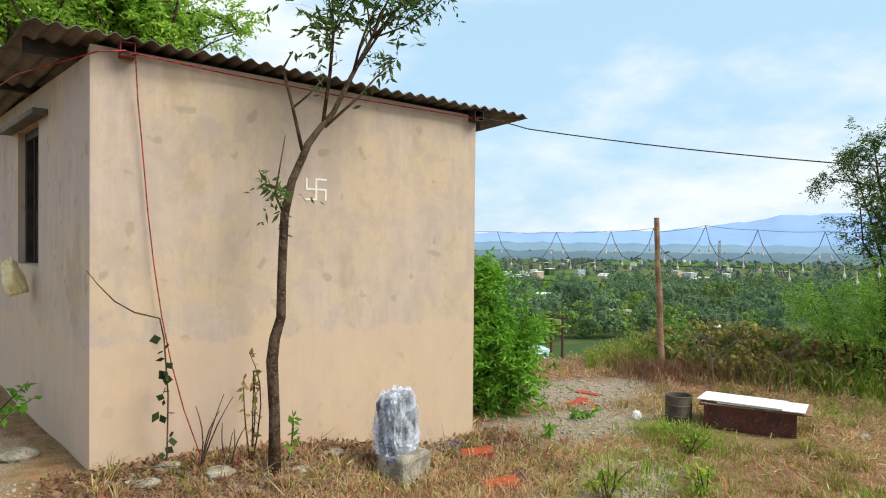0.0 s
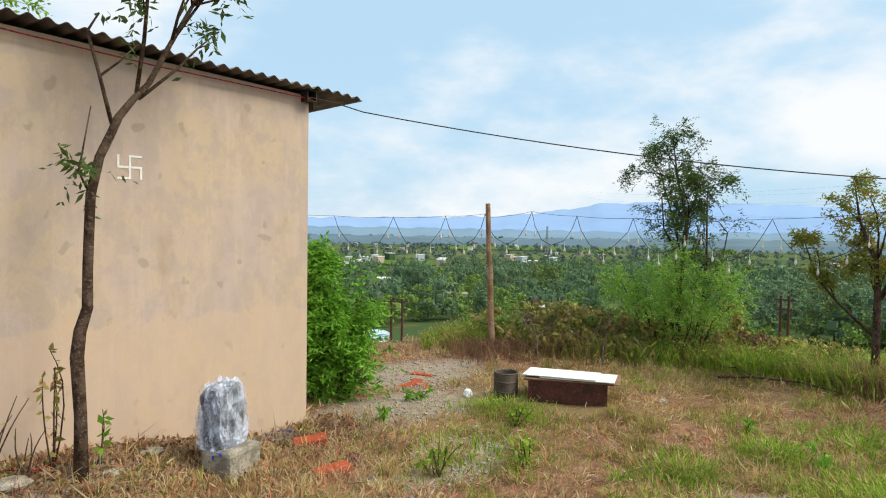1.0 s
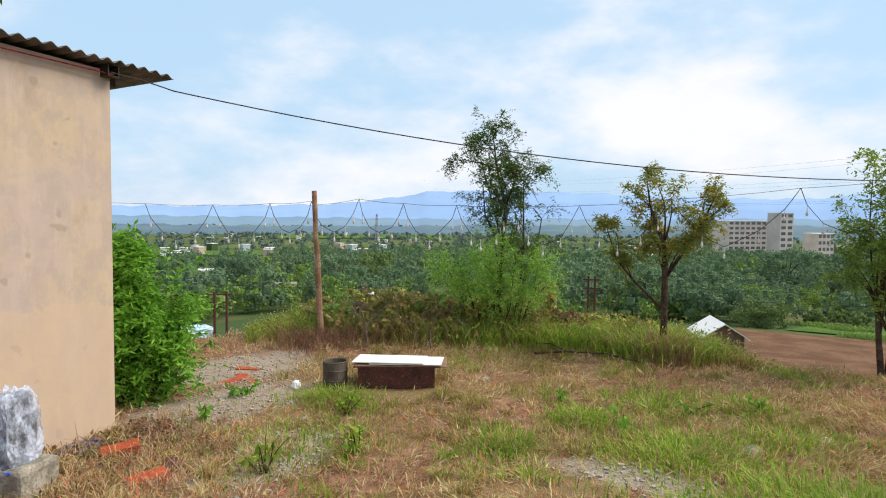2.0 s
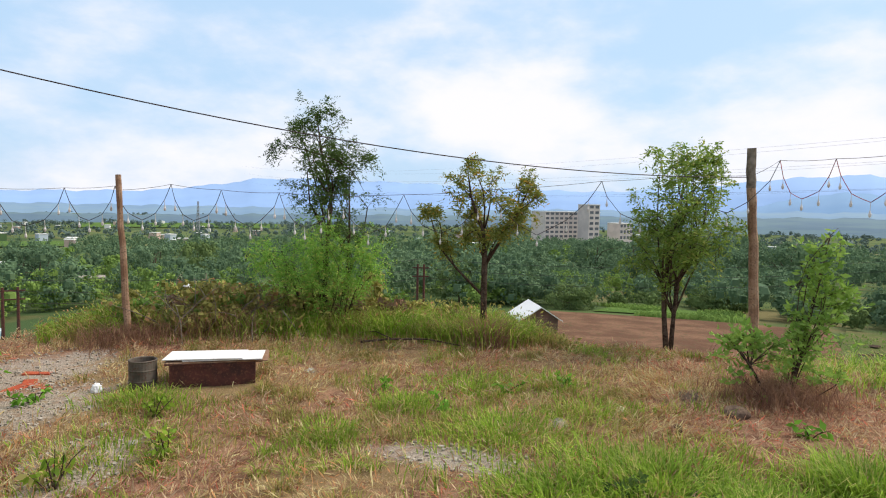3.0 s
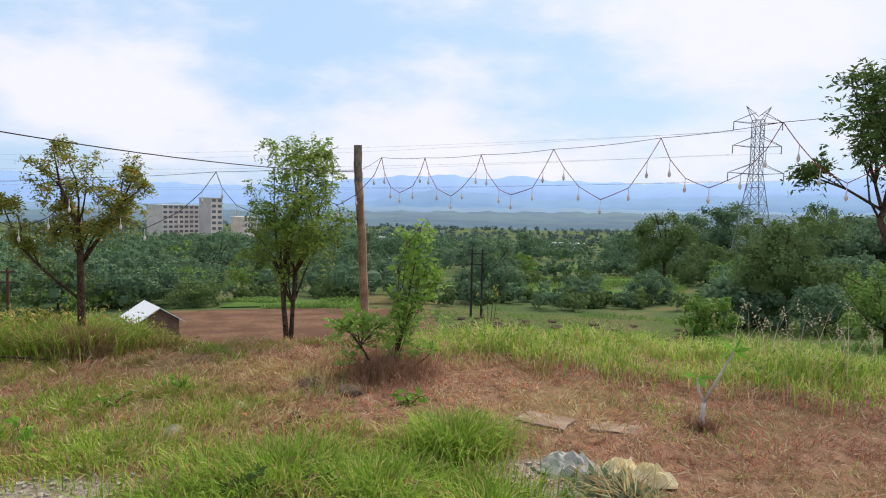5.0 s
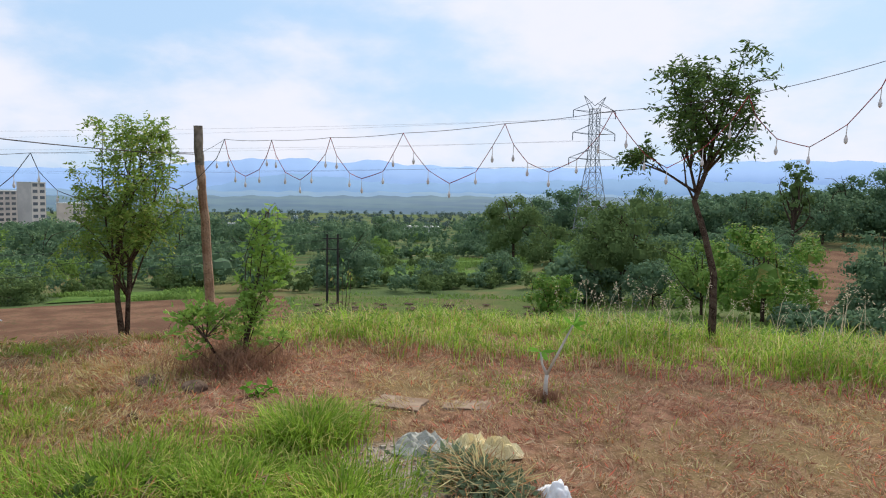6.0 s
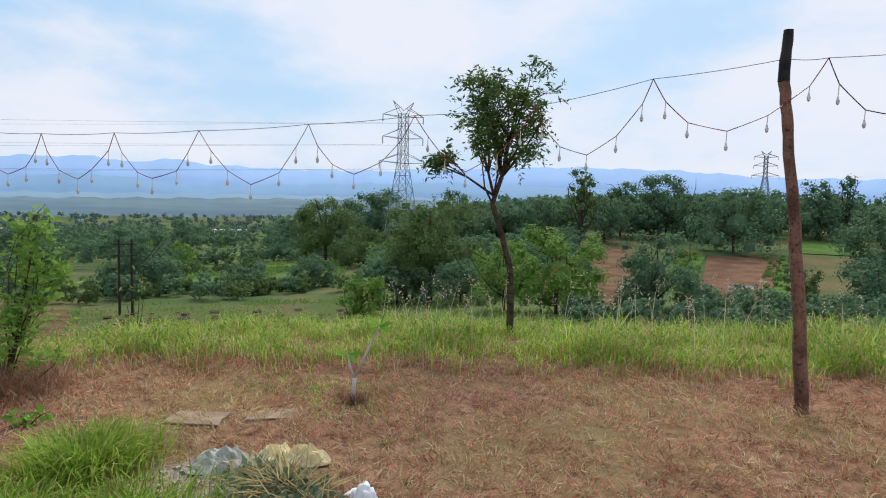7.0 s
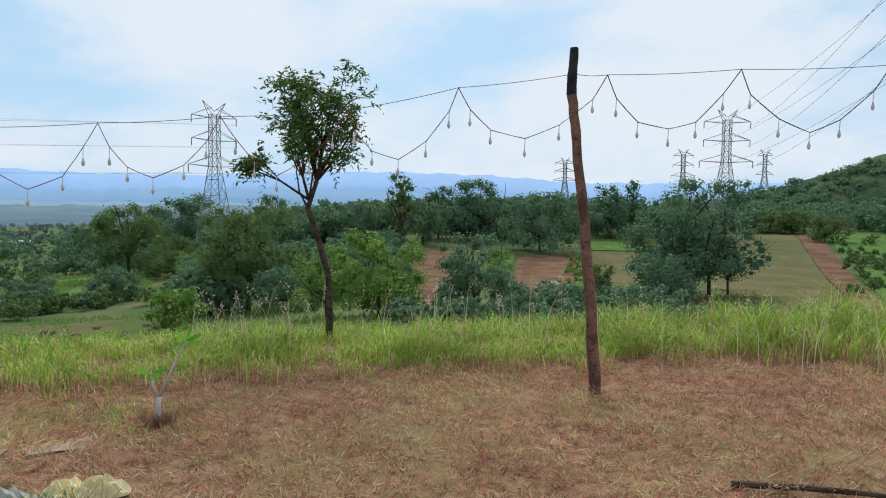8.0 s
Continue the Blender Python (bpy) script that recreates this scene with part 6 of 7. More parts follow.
    for n, h0, h1, r0, r1, tall, mat, lab in ((9000, 100, 150, 30, 84, 0.45, L_FAR3, "coarse green growth of the meadow"), (5000, 89, 101, 78, 92, 0.7, L_FAR3, "green crop behind a ploughed field"), (9000, 112.5, 128.5, 117, 170, 0.9, L_FAR3, "green crop of the terraces"), (6000, 160, 200, 34, 90, 0.45, L_FAR2, "rough grass of the lower slope")):
        x, y = scatter(rng, n, h0, h1, r0, r1)
        keep = patchy(x, y, 0.12, h0, -0.08)
        x, y = x[keep], y[keep]
        stuff("meadow_growth", blades(rng, x, y, tall * rng.uniform(0.4, 1.2, len(x)), np.full(len(x), 0.10 + 0.001 * r1), 0.7), mat, lab)
    # dead litter and weeds along the foot of the wall
    x, y = rng.uniform(-3.0, 0.2, 9000), -0.05 - np.abs(rng.normal(0, 0.45, 9000))
    p = np.stack([x, y, land(x, y) + rng.uniform(0, 0.04, len(x))], -1)
    stuff("dead_leaves", leaf_quads(rng, p[:6500], 0.04, 0.45, 0.0), leaf_material("brown_dead_leaves", (0.14, 0.07, 0.04), (0.36, 0.23, 0.14), (0.17, 0.19, 0.05), 0.2, 0.7, 1.2), "brown dead leaves along the wall", "leaves")
    for n, mat, lab in ((150, L_STRAW, "withered reddish tufts along the wall"), (120, L_TAN, "dry tan tufts along the wall"), (70, L_WEED, "olive weeds along the wall")):
        x, y = rng.uniform(-2.8, 0.5, n), rng.uniform(-1.5, -0.18, n)
        stuff("wall_tufts", tufts(rng, x, y, 22, rng.uniform(0.05, 0.16, n), 0.006, 0.9, 0.04), mat, lab)
    x, y = rng.uniform(-2.9, 0.3, 260), rng.uniform(-1.3, -0.1, 260)
    d = np.stack([rng.normal(size=260), rng.normal(size=260), np.abs(rng.normal(0, 0.25, 260))], -1)
    stuff("twigs", leaf_quads(rng, np.stack([x, y, land(x, y) + 0.02], -1), 0.22, 0.035, 0.0, heading=d), leaf_material("dry_twig", (0.16, 0.10, 0.07), (0.42, 0.32, 0.24)), "dry twigs scattered along the wall", "twigs")
    x, y = rng.normal(-1.2, 0.8, 5200), rng.normal(-0.95, 0.35, 5200)
    keep = (y < -0.1)
    x, y = x[keep], y[keep]
    stuff("dry_grass", blades(rng, x, y, rng.uniform(0.03, 0.14, len(x)), np.full(len(x), 0.005), 0.7), L_TAN, "dry grass before the house wall")
    # brown skirt of dead stems round the trunk and shrub
    for gx, gy, s, n, hh in ((4.36, -3.1, 0.13, 1300, 0.40), (4.5, -3.08, 0.13, 700, 0.42), (3.0, -5.85, 0.22, 1600, 0.3), (0.95, -7.72, 0.05, 260, 0.15), (3.3, 0.72, 0.25, 1500, 0.3), (4.3, 0.1, 0.4, 2200, 0.5)):
        x, y = rng.normal(gx, s, n), rng.normal(gy, s, n)
        stuff("dead_stems", blades(rng, x, y, hh * rng.uniform(0.3, 1.1, n), np.full(n, 0.006), 0.8), leaf_material("dead_stem_brown", (0.14, 0.07, 0.05), (0.28, 0.17, 0.10)), "brown dead stems round the foot of a plant")


build_grass()

# ---- gravel and stones ----


def lump(bm, centre, size, seed, sub=2, rough=0.25):
    res = bmesh.ops.create_icosphere(bm, subdivisions=sub, radius=1.0)
    for v in res["verts"]:
        k = 1 + rough * noise.noise(v.co * 1.3 + Vector((seed * 3.7, seed, 0)))
        v.co = Vector((v.co.x * size[0] * k, v.co.y * size[1] * k, v.co.z * size[2] * k)) + Vector(centre)


def gravel():
    rng = np.random.default_rng(5)
    cube = np.array([(-1, -1, -1), (1, -1, -1), (1, 1, -1), (-1, 1, -1), (-1, -1, 1), (1, -1, 1), (1, 1, 1), (-1, 1, 1)], float)
    idx = np.array([(0, 1, 5, 4), (1, 2, 6, 5), (2, 3, 7, 6), (3, 0, 4, 7), (4, 5, 6, 7)])
    out = []
    for gx, gy, rx, ry in GRAVEL:
        n = int(1100 * rx * ry) + 120
        a, r = rng.uniform(0, math.tau, n), np.sqrt(rng.uniform(0, 1, n)) * 1.05
        x, y = gx + rx * r * np.cos(a), gy + ry * r * np.sin(a)
        k = off_house(x, y)
        x, y = x[k], y[k]
        s = 0.004 + 0.011 * rng.uniform(0, 1, len(x)) ** 3
        c = cube[None] * rng.uniform(0.5, 1.2, (len(x), 8, 1)) * s[:, None, None] * np.array([1, 1, 0.7])
        c = c + np.stack([x, y, land(x, y) + s * 0.3], -1)[:, None]
        out.append(c[:, idx].reshape(-1, 4, 3))
    stuff("gravel", np.concatenate(out), rough_surface("pale_gravel", (0.26, 0.23, 0.19), (0.42, 0.38, 0.32), 30, 90, 0.95, 0.4, 0.004), "loose grey gravel on the bare path", "gravel")


gravel()


def stone(x, y, size, label, seed, mat=M_STONE, sink=0.3):
    bm = bmesh.new()
    lump(bm, (0, 0, size[2] * (1 - sink)), size, seed)
    ob = part("stone", bm, mat)
    ob.location = (x, y, ground(x, y) - 0.01)
    return tagged(ob, label, "stone")


M_STONE_DARK = rough_surface("dark_field_stone", (0.09, 0.06, 0.045), (0.17, 0.12, 0.085), 12, 60, 0.95, 0.8, 0.01)
stone(2.85, -5.15, (0.19, 0.12, 0.035), "dark rough stone half sunk in straw", 1, M_STONE_DARK)
stone(2.45, -5.42, (0.13, 0.1, 0.045), "dark brown stone among dry straw", 2, M_STONE_DARK)
stone(1.88, -4.92, (0.05, 0.045, 0.045), "small dark stump in the yard", 3, M_STONE_DARK)
stone(1.9, -4.1, (0.1, 0.07, 0.03), "flat grey stone in dry grass", 4)
for k, (x, y, s) in enumerate(((-1.62, -0.45, 0.09), (-2.1, -0.35, 0.13), (-2.35, -0.2, 0.11), (-1.35, -0.3, 0.1), (-0.2, -0.12, 0.09), (-2.5, -0.35, 0.1), (0.12, -0.25, 0.08), (0.7, -1.4, 0.05), (0.9, -1.0, 0.06), (1.2, -0.6, 0.05), (-1.9, -0.75, 0.06), (-3.1, 0.5, 0.16), (-3.35, 0.1, 0.18), (-3.5, 0.9, 0.15))):
    stone(x, y, (s * 0.75, s * 0.6, s * 0.3), "grey rubble stone beside the house wall", 10 + k)


def block_stone():
    bm = bmesh.new()
    add_box(bm, (-0.15, -0.115, 0.0), (0.15, 0.115, 0.20), 0.025)
    bmesh.ops.subdivide_edges(bm, edges=bm.edges, cuts=2)
    for v in bm.verts:
        v.co += Vector((noise.noise(v.co * 9), noise.noise(v.co * 9 + Vector((4, 0, 0))), noise.noise(v.co * 9 + Vector((0, 7, 0))))) * 0.012
    ob = part("stone_block", bm, M_STONE)
    ob.matrix_world = pose(-0.99, -0.62, ground(-0.99, -0.62) - 0.02, 0, 0, 24)
    tagged(ob, "rough grey stone block carrying a plastic bundle", "stone block")


block_stone()


def bundle():
    root = thing("plastic_bundle", (-1.03, -0.59, ground(-0.99, -0.62) + 0.17), "dark bundle wrapped in clear plastic on a stone", "bundle", turn=20)
    def boxy(c, k, seed):
        f = lambda u, lim: max(-lim, min(lim, u)) / lim  # noqa: E731
        z = (f(c.z, 0.72) + 1) / 2
        lean = 1 - 0.16 * z + 0.05 * noise.noise(Vector((0, seed, z * 4)))
        rise = 0.05 * z * noise.noise(Vector((c.x * 3, c.y * 3, seed)))
        return Vector((f(c.x, 0.6) * 0.118 * k * lean, f(c.y, 0.6) * 0.085 * k * lean, z * 0.37 + rise))

    bm = bmesh.new()
    bmesh.ops.create_icosphere(bm, subdivisions=5, radius=1)
    for v in bm.verts:
        c = v.co.copy()
        v.co = boxy(c, 0.92 + 0.26 * noise.noise(c * 2.6) + 0.08 * noise.noise(c * 7), 3)
    part("contents", bm, rough_surface("grey_blue_cloth", (0.02, 0.022, 0.03), (0.20, 0.23, 0.27), 9, 60, 0.7, 0.5, 0.01, (0.3, 0.33, 0.38), object_space=True), root)
    bm = bmesh.new()
    bmesh.ops.create_icosphere(bm, subdivisions=6, radius=1)
    for v in bm.verts:
        c = v.co.copy()
        fold = 0.34 * abs(noise.noise(Vector((c.x * 3.4, c.y * 3.4, c.z * 2.0)))) + 0.14 * abs(noise.noise(c * 8)) + 0.05 * noise.noise(c * 17)
        v.co = boxy(c, 1.02 + fold, 3)
        v.co.z += 0.012 + 0.10 * max(0, c.z - 0.75) * (1 + 2 * noise.noise(c * 6))
    m, nt, p = material("clear_plastic_film")
    p.inputs["Base Color"].default_value = (0.62, 0.68, 0.84, 1)
    p.inputs["Roughness"].default_value = 0.16
    creases = noise_node(nt, 1.0, 6, 0.7)
    mp = nt.nodes.new("ShaderNodeMapping")
    mp.inputs["Scale"].default_value = (13, 13, 7)
    link(nt, nt.nodes.new("ShaderNodeTexCoord").outputs["Object"], mp.inputs[0])
    link(nt, mp.outputs[0], creases.inputs["Vector"])
    bump(nt, p, creases.outputs[0], 0.45, 0.02)
    tr = nt.nodes.new("ShaderNodeBsdfTransparent")
    mx = nt.nodes.new("ShaderNodeMixShader")
    link(nt, spread(nt, creases.outputs[0], 0.40, 0.62, 0.10, 0.62), mx.inputs[0])
    link(nt, tr.outputs[0], mx.inputs[1])
    link(nt, p.outputs[0], mx.inputs[2])
    link(nt, mx.outputs[0], nt.nodes["Material Output"].inputs[0])
    part("plastic_wrap", bm, m, root, "crumpled clear plastic film", smooth=True)
    bm = bmesh.new()
    tube(bm, [(-0.14 + 0.015 * i, -0.08 - 0.012 * i, 0.01 + 0.01 * math.sin(i * 2.1) - 0.012 * i) for i in range(7)], 0.006, 5)
    tube(bm, [(-0.15 + 0.01 * i, -0.06 + 0.01 * i, 0.0 - 0.014 * i) for i in range(7)], 0.006, 5)
    part("cord", bm, M_BLUE, root, "bright blue cord")


M_BLUE = rough_surface("blue_plastic", (0.02, 0.06, 0.42), (0.05, 0.12, 0.55), 20, 80, 0.45, 0.0, 0.001)
bundle()
hose = [(-0.42 + 0.16 * math.cos(a) * (1 + 0.1 * math.sin(3 * a)), -0.2 + 0.1 * math.sin(a), ground(-0.42 + 0.16 * math.cos(a), -0.2 + 0.1 * math.sin(a)) + 0.025 + 0.008 * math.sin(2 * a)) for a in np.linspace(0, 10.5, 50)]
strand("hose_coil", [(-0.62, -0.3, ground(-0.62, -0.3) + 0.02)] + hose, 0.006, M_BLUE, "coil of blue plastic hose lying by the wall", "hose")


def brick(x, y, turn, label, mat=M_BRICK, tilt=6, lift=0.0):
    bm = bmesh.new()
    add_box(bm, (-0.115, -0.055, 0), (0.115, 0.055, 0.075), 0.006)
    bmesh.ops.subdivide_edges(bm, edges=bm.edges, cuts=1)
    for v in bm.verts:
        v.co += Vector((noise.noise(v.co * 20), noise.noise(v.co * 23), noise.noise(v.co * 19))) * 0.004
    ob = part("brick", bm, mat)
    ob.matrix_world = pose(x, y, ground(x, y) - 0.008 + lift, tilt, -tilt, turn)
    return tagged(ob, label, "brick", "loose bricks before the house")


brick(-0.53, -1.05, -20, "red brick lying in dry grass")
brick(-0.32, -0.52, -35, "weathered red brick near the wall", tilt=10)
brick(-0.33, -0.98, 30, "broken dark red brick in the grass", M_RUST, 12, -0.02)
for k, (x, y) in enumerate(((1.45, 0.35), (1.62, 0.4), (1.55, 0.22), (1.9, 0.6))):
    brick(x, y, 40 * k, "red brick sunk in the gravel path", tilt=4, lift=-0.058)

# ---- drum and boarded box ----


def drum():
    root = thing("metal_drum", (1.78, -0.62, ground(1.78, -0.62) - 0.02), "short rusty grey metal drum open at the top", "drum")
    bm = bmesh.new()
    prof = [(0.108, 0), (0.112, 0.01), (0.112, 0.09), (0.116, 0.1), (0.112, 0.11), (0.112, 0.18), (0.116, 0.19), (0.112, 0.2), (0.112, 0.262), (0.117, 0.27), (0.112, 0.276), (0.104, 0.27), (0.103, 0.05)]
    n, rings = 28, []
    for r, z in prof:
        rings.append([bm.verts.new((r * math.cos(k * math.tau / n), r * math.sin(k * math.tau / n), z)) for k in range(n)])
    for a, b in zip(rings, rings[1:]):
        for k in range(n):
            bm.faces.new((a[k], a[(k + 1) % n], b[(k + 1) % n], b[k]))
    bm.faces.new(rings[0])
    bm.faces.new(rings[-1])
    part("shell", bm, M_DRUM, root, smooth=False)


drum()


def tank_box():
    ang = math.degrees(math.atan2(-0.874, 0.486))
    root = thing("steel_box", (1.83, -0.84, ground(1.9, -1.1) - 0.02), "low rusty brown steel box covered with boards", "box", turn=ang)
    bm = bmesh.new()
    for lo, hi in (((0, 0, 0), (0.70, 0.012, 0.213)), ((0, 0.40, 0), (0.70, 0.412, 0.213)), ((0, 0.013, 0), (0.012, 0.399, 0.213)), ((0.688, 0.013, 0), (0.70, 0.399, 0.213)), ((0.013, 0.013, 0.01), (0.687, 0.399, 0.02))):
        add_box(bm, lo, hi)
    part("body", bm, M_RUST, root)
    bm = bmesh.new()
    for x in (0.0, 0.345, 0.67):
        add_box(bm, (x, -0.012, 0.0), (x + 0.03, -0.001, 0.213))
    add_box(bm, (0, -0.016, 0.19), (0.70, -0.013, 0.216))
    part("frame", bm, M_RUST, root)
    for k, (x0, y0, lx, ly, z, t, mat) in enumerate(((-0.04, -0.03, 0.80, 0.44, 0.218, 1.0, M_RUST), (-0.03, -0.02, 0.84, 0.42, 0.229, -1.5, M_POLE), (0.10, -0.01, 0.66, 0.34, 0.244, -5.0, M_WHITE), (-0.06, 0.01, 0.66, 0.33, 0.256, -7.0, M_WHITE))):
        bm = bmesh.new()
        add_box(bm, (0, 0, 0), (lx, ly, 0.009), 0.002)
        ob = part("board", bm, mat)
        ob.matrix_world = root.matrix_basis @ pose(x0, y0, z, 0, -0.6 if mat is M_WHITE else 0.0, t)
        tagged(ob, "white laminate board lying on a steel box" if mat is M_WHITE else "brown board lying on a steel box", "board", "boards stacked on the box")


tank_box()

# ---- litter, sacks, plants ----


def crumple(name, at, size, mat, label, category, seed, turn=0.0):
    bm = bmesh.new()
    bmesh.ops.create_icosphere(bm, subdivisions=4, radius=1)
    for v in bm.verts:
        c = v.co.copy()
        k = 1 + 0.45 * abs(noise.noise(c * 1.8 + Vector((seed, 0, 0)))) - 0.12 + 0.14 * noise.noise(c * 5 + Vector((0, seed, 0)))
        v.co = Vector((c.x * size[0] * k, c.y * size[1] * k, max(c.z, -0.35) * size[2] * k + 0.35 * size[2]))
    ob = part(name, bm, mat, smooth=True)
    ob.matrix_world = pose(at[0], at[1], ground(*at[:2]) + (at[2] if len(at) > 2 else -0.01), 0, 0, turn)
    return tagged(ob, label, category)


M_SACK = rough_surface("woven_white_sack", (0.28, 0.28, 0.235), (0.40, 0.39, 0.33), 9, 140, 0.8, 0.5, 0.004, (0.48, 0.48, 0.45))
M_SACK_Y = rough_surface("yellowed_sack", (0.70, 0.58, 0.30), (0.78, 0.70, 0.45), 9, 120, 0.8, 0.5, 0.004, (0.5, 0.38, 0.18))
M_LITTER = rough_surface("white_litter", (0.72, 0.72, 0.72), (0.82, 0.82, 0.82), 20, 90, 0.6, 0.3, 0.003)
M_LITTER_Y = rough_surface("cream_litter", (0.75, 0.68, 0.5), (0.82, 0.78, 0.62), 20, 90, 0.6, 0.3, 0.003)


def drape(name, at, lx, ly, peak, mat, label, category, seed, turn=0.0):
    """Folded cloth lying on the ground: a creased sheet with a swollen middle and a ragged hem."""
    n = 13
    v, f = [], []
    for i in range(n + 1):
        for j in range(n + 1):
            a, b = 2 * i / n - 1, 2 * j / n - 1
            hem = 1 + 0.16 * noise.noise(Vector((a * 1.7, b * 1.7, seed))) + 0.05 * noise.noise(Vector((a * 6, b * 6, seed)))
            x, y = a * lx / 2 * hem * (1 - 0.18 * b * b), b * ly / 2 * hem * (1 - 0.18 * a * a)
            swell = max(0.0, 1 - abs(a) ** 2.6) * max(0.0, 1 - abs(b) ** 2.6)
            fold = max(0.0, 1 - abs(noise.noise(Vector((a * 2.6 + 1.2 * b, b * 1.2, seed + 4)))) * 4.0)
            crease = 1 - abs(noise.noise(Vector((a * 2.6 + b * 1.5, b * 2.2 - a, seed + 9)))) * 3.0
            v.append((x, y, 0.004 + peak * swell * (0.42 + 0.44 * fold + 0.16 * crease)))
    for i in range(n):
        for j in range(n):
            k = i * (n + 1) + j
            f.append((k, k + n + 1, k + n + 2, k + 1))
    ob = mesh_object(name, v, f, mat)
    thick = ob.modifiers.new("thickness", "SOLIDIFY")
    thick.thickness = 0.003
    ob.matrix_world = pose(at[0], at[1], ground(*at) + 0.004, 0, 0, turn)
    return tagged(ob, label, category)


drape("sack", (0.56, -6.42), 0.30, 0.36, 0.12, M_SACK, "crumpled whitish woven sack on the ground", "sack", 1, -40)
drape("sack", (0.37, -6.64), 0.30, 0.17, 0.13, M_SACK_Y, "crumpled yellowed sack half opened", "sack", 2, -75)
drape("sack", (0.22, -6.74), 0.14, 0.30, 0.13, M_SACK_Y, "folded yellowed sack beside cut weeds", "sack", 3, -25)
crumple("plastic_bag", (-0.42, -6.66), (0.07, 0.06, 0.11), M_LITTER, "pinkish white plastic bag standing in straw", "bag", 4, 20)
crumple("plastic_bag", (-0.30, -6.72), (0.08, 0.05, 0.05), M_LITTER, "flattened white plastic bag by cut weeds", "bag", 5, 60)
crumple("litter", (1.61, -0.3), (0.05, 0.04, 0.06), M_LITTER, "white crumpled litter on the gravel path", "litter", 6)
crumple("litter", (2.33, -4.55), (0.04, 0.035, 0.035), M_LITTER_Y, "cream crumpled litter on dry straw", "litter", 7)
crumple("litter", (2.75, -1.7), (0.06, 0.05, 0.03), M_SACK, "pale plastic litter in the grass", "litter", 8)
crumple("litter", (4.55, 0.9, 0.45), (0.05, 0.05, 0.045), M_LITTER, "white bag caught in the weeds", "litter", 9)
cloth = crumple("hanging_cloth", (-3.12, 1.5, 0), (0.07, 0.10, 0.20), M_SACK_Y, "pale yellow cloth hanging out of the window", "cloth", 11)
cloth.matrix_world = pose(-3.10, 1.46, 1.16, 0, -14, 0)


def cut_weeds():
    rng = np.random.default_rng(8)
    n = 3400
    a, r = rng.uniform(0, math.tau, n), np.abs(rng.normal(0, 0.5, n))
    x, y = -0.05 + 0.46 * r * np.cos(a), -6.43 + 0.24 * r * np.sin(a)
    hgt = 0.10 * np.exp(-r * r)
    p = np.stack([x, y, land(x, y) + hgt * rng.uniform(0.2, 1.1, n)], -1)
    root = thing("weed_heap", (0, 0, 0), "heap of wilted cut weeds and stems beside sacks", "weed heap")
    d = np.stack([rng.normal(size=n), rng.normal(size=n), 0.3 * rng.normal(size=n)], -1)
    quads("stalk_tangle", leaf_quads(rng, p[2000:], 0.2, 0.03, 0.0, heading=d[2000:]), L_TAN, root)
    quads("foliage", leaf_quads(rng, p[:2100] + [0, 0, 0.01], 0.06, 0.5, 0.0), leaf_material("wilted_leaves", (0.07, 0.11, 0.055), (0.20, 0.24, 0.15)), root)


cut_weeds()


def slab(x, y, lx, ly, turn, label):
    bm = bmesh.new()
    add_box(bm, (-lx / 2, -ly / 2, 0), (lx / 2, ly / 2, 0.03), 0.006)
    bmesh.ops.subdivide_edges(bm, edges=bm.edges, cuts=2)
    for v in bm.verts:
        v.co += Vector((noise.noise(v.co * 7), noise.noise(v.co * 8 + Vector((3, 0, 0))), 0.3 * noise.noise(v.co * 9))) * 0.025
    ob = part("slab", bm, rough_surface("sandy_slab", (0.24, 0.17, 0.12), (0.34, 0.26, 0.19), 8, 50, 0.95, 0.5, 0.006))
    ob.matrix_world = pose(x, y, ground(x, y) - 0.014, 0, 0, turn)
    tagged(ob, label, "slab", "flat slabs in the straw")


slab(1.41, -6.68, 0.40, 0.26, 40, "flat sandy stone slab sunk in straw")
slab(1.12, -7.1, 0.38, 0.2, 55, "thin flat slab lying on reddish straw")


def forked_plant():
    x, y = 0.95, -7.7
    z = ground(x, y)
    root = thing("sapling", (x, y, z), "pale forked sapling with two leaf tufts", "sapling")
    bm = bmesh.new()
    f = Vector((-0.01, 0.0, 0.21))
    a, b = f + Vector((0.04, 0.03, 0.17)), f + Vector((-0.15, -0.11, 0.40))
    tube(bm, [(0, 0, -0.05), (0.0, 0.0, 0.12), f], [0.022, 0.018, 0.015], 8)
    tube(bm, [f, f.lerp(a, 0.5) + Vector((0.01, 0.01, 0)), a], [0.012, 0.010, 0.008], 7)
    tube(bm, [f, f.lerp(b, 0.5), b], [0.012, 0.010, 0.007], 7)
    part("stem", bm, rough_surface("pale_sapling_bark", (0.42, 0.38, 0.34), (0.55, 0.51, 0.46), 12, 60, 0.85, 0.3, 0.004), root, smooth=True)
    rng = np.random.default_rng(12)
    for tip, n in ((a, 12), (b, 18)):
        p = np.repeat(np.array(tip)[None], n, 0)
        d = rng.normal(size=(n, 3)) * np.array([1, 1, 0.3])
        quads("leaf_tuft", leaf_quads(rng, p, 0.12, 0.28, 0.1, heading=d), L_BUSH, root)


forked_plant()


